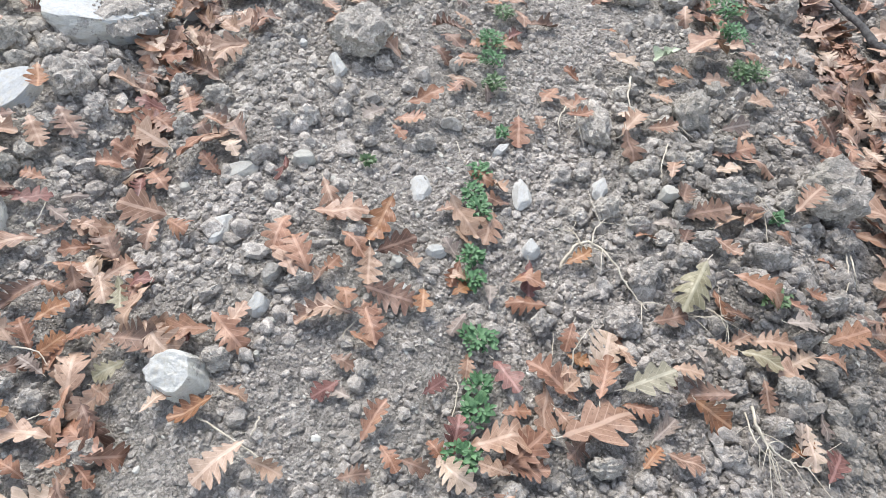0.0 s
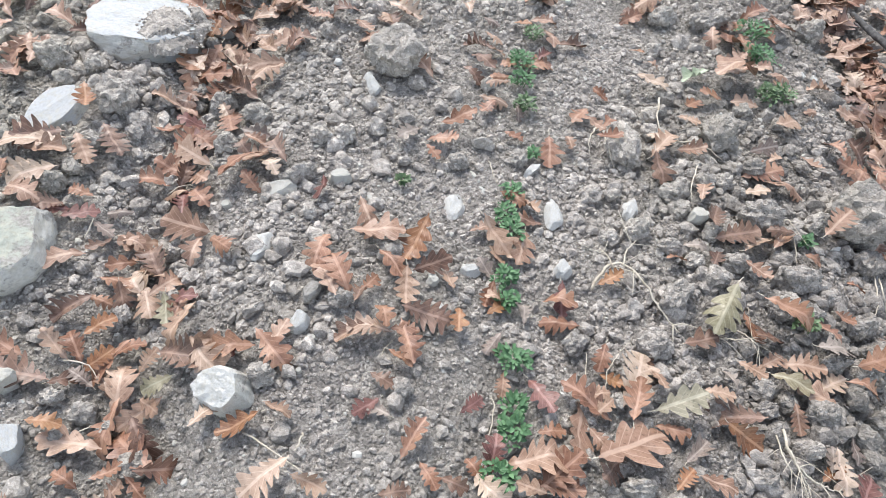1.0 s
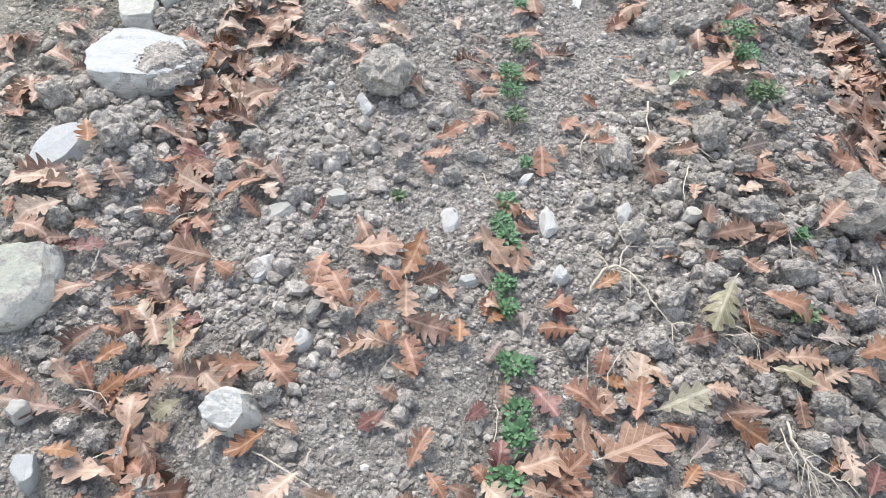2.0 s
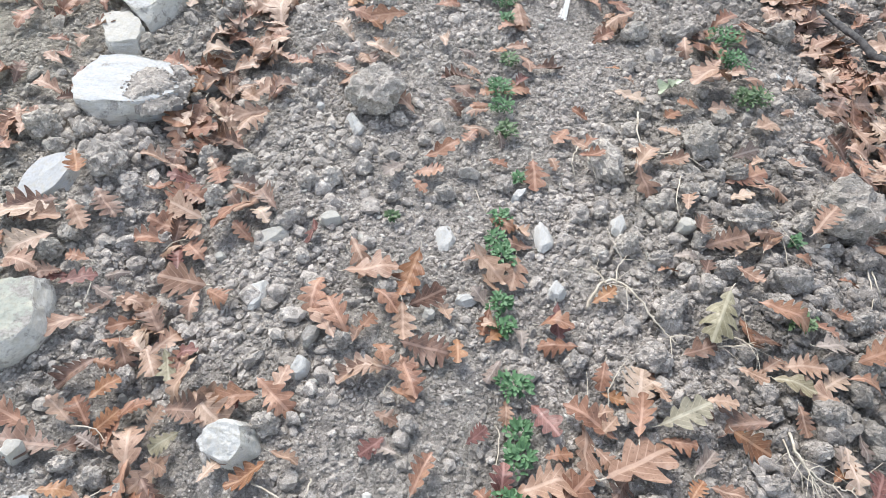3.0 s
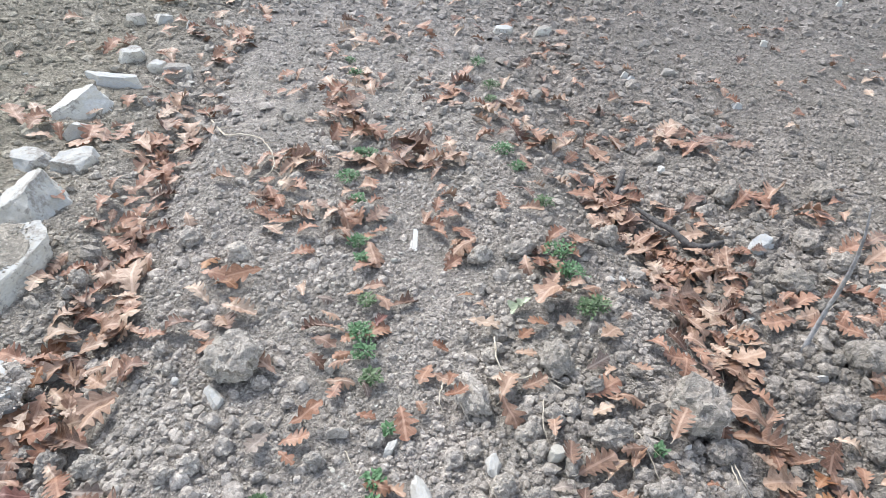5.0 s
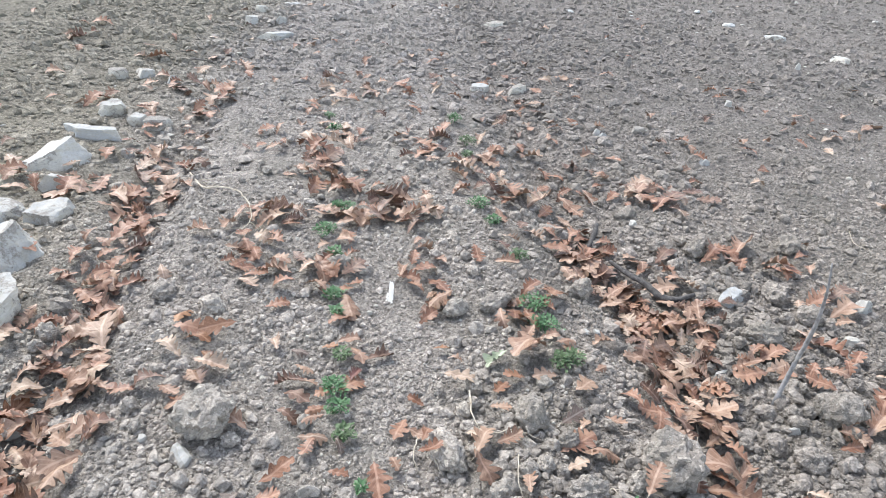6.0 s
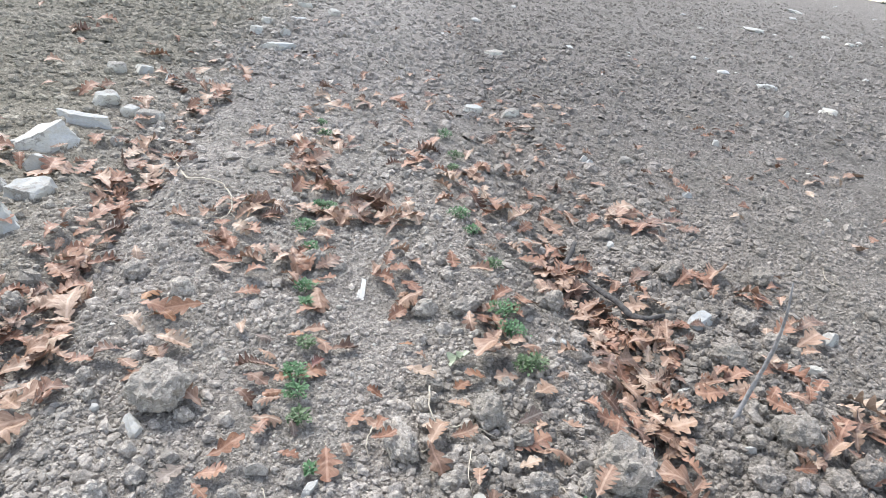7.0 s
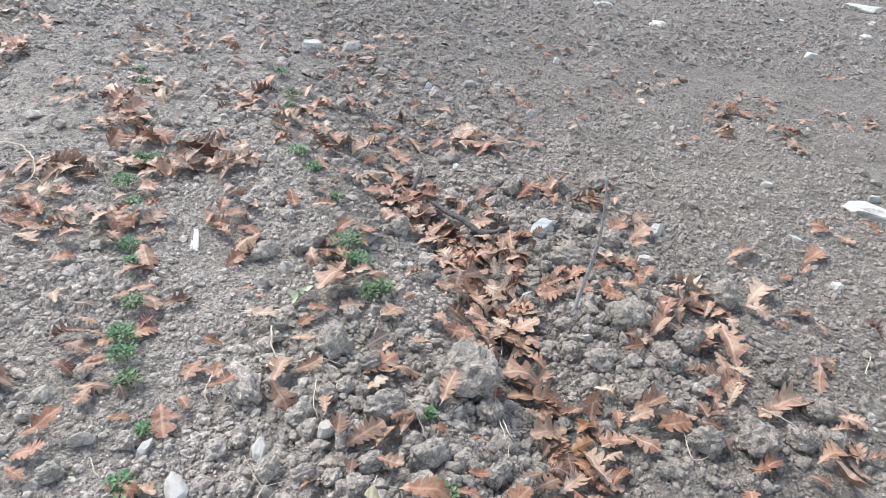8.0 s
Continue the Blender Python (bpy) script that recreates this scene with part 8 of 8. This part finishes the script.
strewn("soil_lumps", "grey soil lumps on the field", "soil", 80000, (-4.0, 6.5), (1.0, 7.5), (0.009, 0.036), 1, lambda x, y: np.where((x > -0.6) & (x < 1.15) & (y < 3.4), 0.2, 1) * np.clip(1.3 - np.hypot(x - 1, y) / 7, 0.06, 1) * (1 - 0.75 * near_bed(x, y)) * (0.5 + 0.5 * loose(x, y)), 14, CRUMB, steep=2.6, sink=0.36)
strewn("soil_lumps", "rounded grey clods on the field", "soil", 20000, (-3.5, 6.5), (1.7, 8.5), (0.022, 0.085), 1, lambda x, y: np.clip(loose(x, y), 0, 1) * (0.15 + 0.75 * np.maximum(bell(x - 0.9 - 0.12 * (y - 3), 0.9), bell(x + 1.9, 0.9))) * np.where((x > -0.6) & (x < 1.15) & (y < 3.2), 0.3, 1), 24, CLODS_LOOSE, steep=2.2, flat=0.7, sink=0.36)
strewn("soil_lumps", "grey soil lumps far off on the field", "soil", 110000, (-9, 24), (5.0, 28), (0.022, 0.10), 0, lambda x, y: np.clip(1.2 - y / 28, 0.06, 1) ** 2 * (np.abs(x - 0.45 * y) < 1.0 + 0.75 * y), 15, CLODS_LOOSE, steep=2.2, flat=0.85, sink=0.3)
strewn("small_pebbles", "small pale limestone pebbles", "pebbles", 2000, (-1.5, 2.7), (-0.1, 3.4), (0.006, 0.016), 1, near_bed, 16, PEBBLE, flat=0.7)
strewn("small_pebbles", "pale limestone pebbles on the field", "pebbles", 900, (-6, 9), (3.0, 12), (0.015, 0.045), 1, lambda x, y: 0.5 + 0 * x, 17, PEBBLE, flat=0.6, steep=2.5)
strewn("field_stones", "white limestones far off on the field", "stones", 500, (-14, 30), (6.5, 40), (0.05, 0.20), 2, lambda x, y: np.clip(1.2 - y / 40, 0.1, 1), 18, CLEAN_FAR, flat=0.45, jag=0.12, steep=2.6)


def litter(name, spots, placed, mat, lobes, seed):
    """Fallen leaves that lie further off, joined. spots: x, y, radius along x and y, how many."""
    rng = random.Random(seed)
    me0 = [leaf_mesh(300 + seed * 7 + k, ("flat", "curl", "arch", "fold")[k], lobes, thick=0.003, skins=(0,)) for k in range(4)]
    data = []
    for m in me0:
        v = np.empty(len(m.vertices) * 3)
        m.vertices.foreach_get("co", v)
        f = np.empty(len(m.loops), int)
        m.loops.foreach_get("vertex_index", f)
        u = np.empty(len(m.loops) * 2)
        m.uv_layers[0].data.foreach_get("uv", u)
        w = np.zeros((len(m.vertices), 2))
        w[f] = u.reshape(-1, 2)
        data.append((v.reshape(-1, 3), f.reshape(-1, 4), w))
    V, F, U, base = [], [], [], 0
    todo = list(placed)
    for x, y, rx, ry, n in spots:
        for _ in range(n):
            todo.append((rng.gauss(x, rx), rng.gauss(y, ry), rng.uniform(0, 360), rng.uniform(0.08, 0.145)))
    for x, y, heading, L in todo:
        v, f, u = data[rng.randrange(4)]
        px, py = x + math.cos(radians(heading)) * L / 2, y + math.sin(radians(heading)) * L / 2
        if math.hypot(px - 0.25, py - 1.96) < 0.14:
            continue  # the split wood stands free
        m = pose(px, py, float(ground_z(px, py)) + 0.024) @ pose(0, 0, 0, 0, 0, heading - 90) @ pose(0, 0, 0, rng.gauss(0, 15), rng.gauss(0, 15)) @ Matrix.Diagonal((L, L, L, 1)) @ Matrix.Translation((0, -0.5, 0))
        a = np.array(m)
        V.append(v @ a[:3, :3].T + a[:3, 3])
        F.append(f + base)
        U.append(u)
        base += len(v)
    return new(name, mesh_arrays(name, np.concatenate(V), np.concatenate(F), mat, uvs=np.concatenate(U)))


def furrow_spots(n):
    rnd = random.Random(5)
    res = []
    for k in range(18):
        y = 0.95 + 1.2 * k / 18
        res.append((float(furrow_left(y)) - 0.02, y, 0.08, 0.06, 1))
    for k in range(n):
        y = 1.9 + 3.2 * k / n
        res.append((float(furrow_left(y)) - 0.02, y, 0.10, 0.09, 1))
        if y < 4.4:
            res.append((float(furrow_right(y)) + 0.02, y, 0.14, 0.09, 1))
        if rnd.random() < 0.8:
            res.append((0.02 + rnd.uniform(-0.12, 0.12) - 0.06 * (y - 2), y, 0.10, 0.05, 2))
        if rnd.random() < 0.6:
            res.append((0.75 - 0.1 * (y - 2), y, 0.14, 0.06, 1))
    return res


HEAPS = [(-0.51, 0.48, 0.06, 0.07, 3), (-0.41, 0.42, 0.05, 0.06, 3), (0.01, 0.60, 0.03, 0.04, 3), (0.47, 0.53, 0.06, 0.06, 3), (0.85, 0.72, 0.06, 0.07, 3), (-0.71, 1.18, 0.05, 0.06, 3), (-0.36, 0.16, 0.04, 0.04, 3), (-0.68, 1.55, 0.10, 0.11, 3)]
FIELD = [(-2.2, 3.4, 0.5, 0.4, 14), (-2.8, 5.0, 0.9, 0.7, 16), (-1.2, 4.2, 0.25, 0.5, 16), (-1.0, 5.6, 0.5, 0.6, 14), (3.2, 4.3, 0.35, 0.25, 16), (4.0, 3.9, 0.3, 0.2, 14),
         (4.8, 3.7, 0.4, 0.2, 12), (3.1, 5.4, 0.4, 0.3, 8), (0.3, 5.2, 0.7, 0.4, 18), (1.4, 4.6, 0.3, 0.3, 10), (2.4, 3.5, 0.4, 0.4, 5), (5.5, 6.0, 2.0, 1.2, 14),
         (0.8, 7.0, 1.6, 1.0, 14), (-2.0, 8.0, 2.0, 1.2, 16), (2.6, 1.5, 0.3, 0.3, 4), (0.1, 3.0, 0.25, 0.2, 10), (0.9, 3.6, 0.35, 0.5, 16), (1.55, 3.6, 0.3, 0.5, 16), (1.2, 5.2, 0.5, 0.6, 14), (0.3, 4.2, 0.4, 0.4, 12), (2.6, 4.6, 0.5, 0.5, 10), (0.35, 2.75, 0.2, 0.12, 8)]
for k, (mat, share) in enumerate(zip(LITTER, (1.0, 0.8, 0.5, 0.4))):
    spots = [(x, y, rx, ry, max(1, round(n * share * 0.36))) for x, y, rx, ry, n in HEAPS + FIELD] + [s for i, s in enumerate(furrow_spots(26)) if i % 4 == k]
    tagged(litter("leaf_litter", spots, FAR_LEAVES.get(("rust", "tan", "brown", "pale")[k], []), mat, (5, 4, 6, 5)[k], k + 1), ("rusty", "tan", "dark brown", "pale")[k] + " fallen oak leaves lying in furrows and on the field", "leaf litter", kind="stuff")


def far_tree(x, y, height, seed, low):
    """A far tree: a tapered trunk, bare below the share low of its height, limbs and an uneven crown of many small clumps."""
    rnd = random.Random(seed)
    root = new("tree")
    root.location = (x, y, float(ground_z(x, y)) - 0.3)
    part("trunk", tube("trunk", [(0, 0, 0), (0.05, 0, height * 0.4), (0, 0.04, height * 0.75), (0, 0, height)], [height * 0.016, height * 0.013, height * 0.008, 0.02], STAKE, 8), root)
    verts, faces = [], []
    for k in range(26):
        a, h = rnd.uniform(0, 6.28), rnd.uniform(low, 0.97)
        r = height * 0.27 * (1.05 - h) * rnd.uniform(0.7, 1.25) + 0.06 * height
        tip = Vector((math.cos(a) * r, math.sin(a) * r, height * h + rnd.uniform(-0.02, 0.04) * height))
        part("limb", tube("limb", [(0, 0, height * h * 0.92), tip * 0.5 + Vector((0, 0, height * h * 0.47)), tip], [0.008 * height, 0.005 * height, 0.002 * height], CHAR, 5), root)
        for _ in range(60):
            c = tip * rnd.uniform(0.35, 1.05) + Vector((rnd.gauss(0, 0.04), rnd.gauss(0, 0.04), 0)) * height
            c.z = height * (h + rnd.gauss(0, 0.04))
            s = rnd.uniform(0.012, 0.03) * height
            b = len(verts)
            for _ in range(3):
                verts.append((c + Vector((rnd.gauss(0, s), rnd.gauss(0, s), rnd.gauss(0, s))))[:])
            faces.append((b, b + 1, b + 2))
    part("crown", mesh_arrays("crown", np.array(verts), np.array(faces), NEEDLE), root)
    kind = ("shrub", "low dark green shrub at the field's far edge") if low < 0.2 else ("tree", "bare-stemmed tree far off at the field's edge")
    return tagged(root, kind[1], kind[0], group="trees at the field's edge")


far_tree(32.8, 46.9, 7, 40, 0.5)
far_tree(32.8, 50.5, 6, 41, 0.55)
far_tree(33.2, 45.4, 1.5, 42, 0.1)
far_tree(35.2, 43.9, 8, 43, 0.45)
far_tree(38.5, 43.8, 2, 44, 0.1)
far_tree(41.6, 43.6, 9, 45, 0.4)
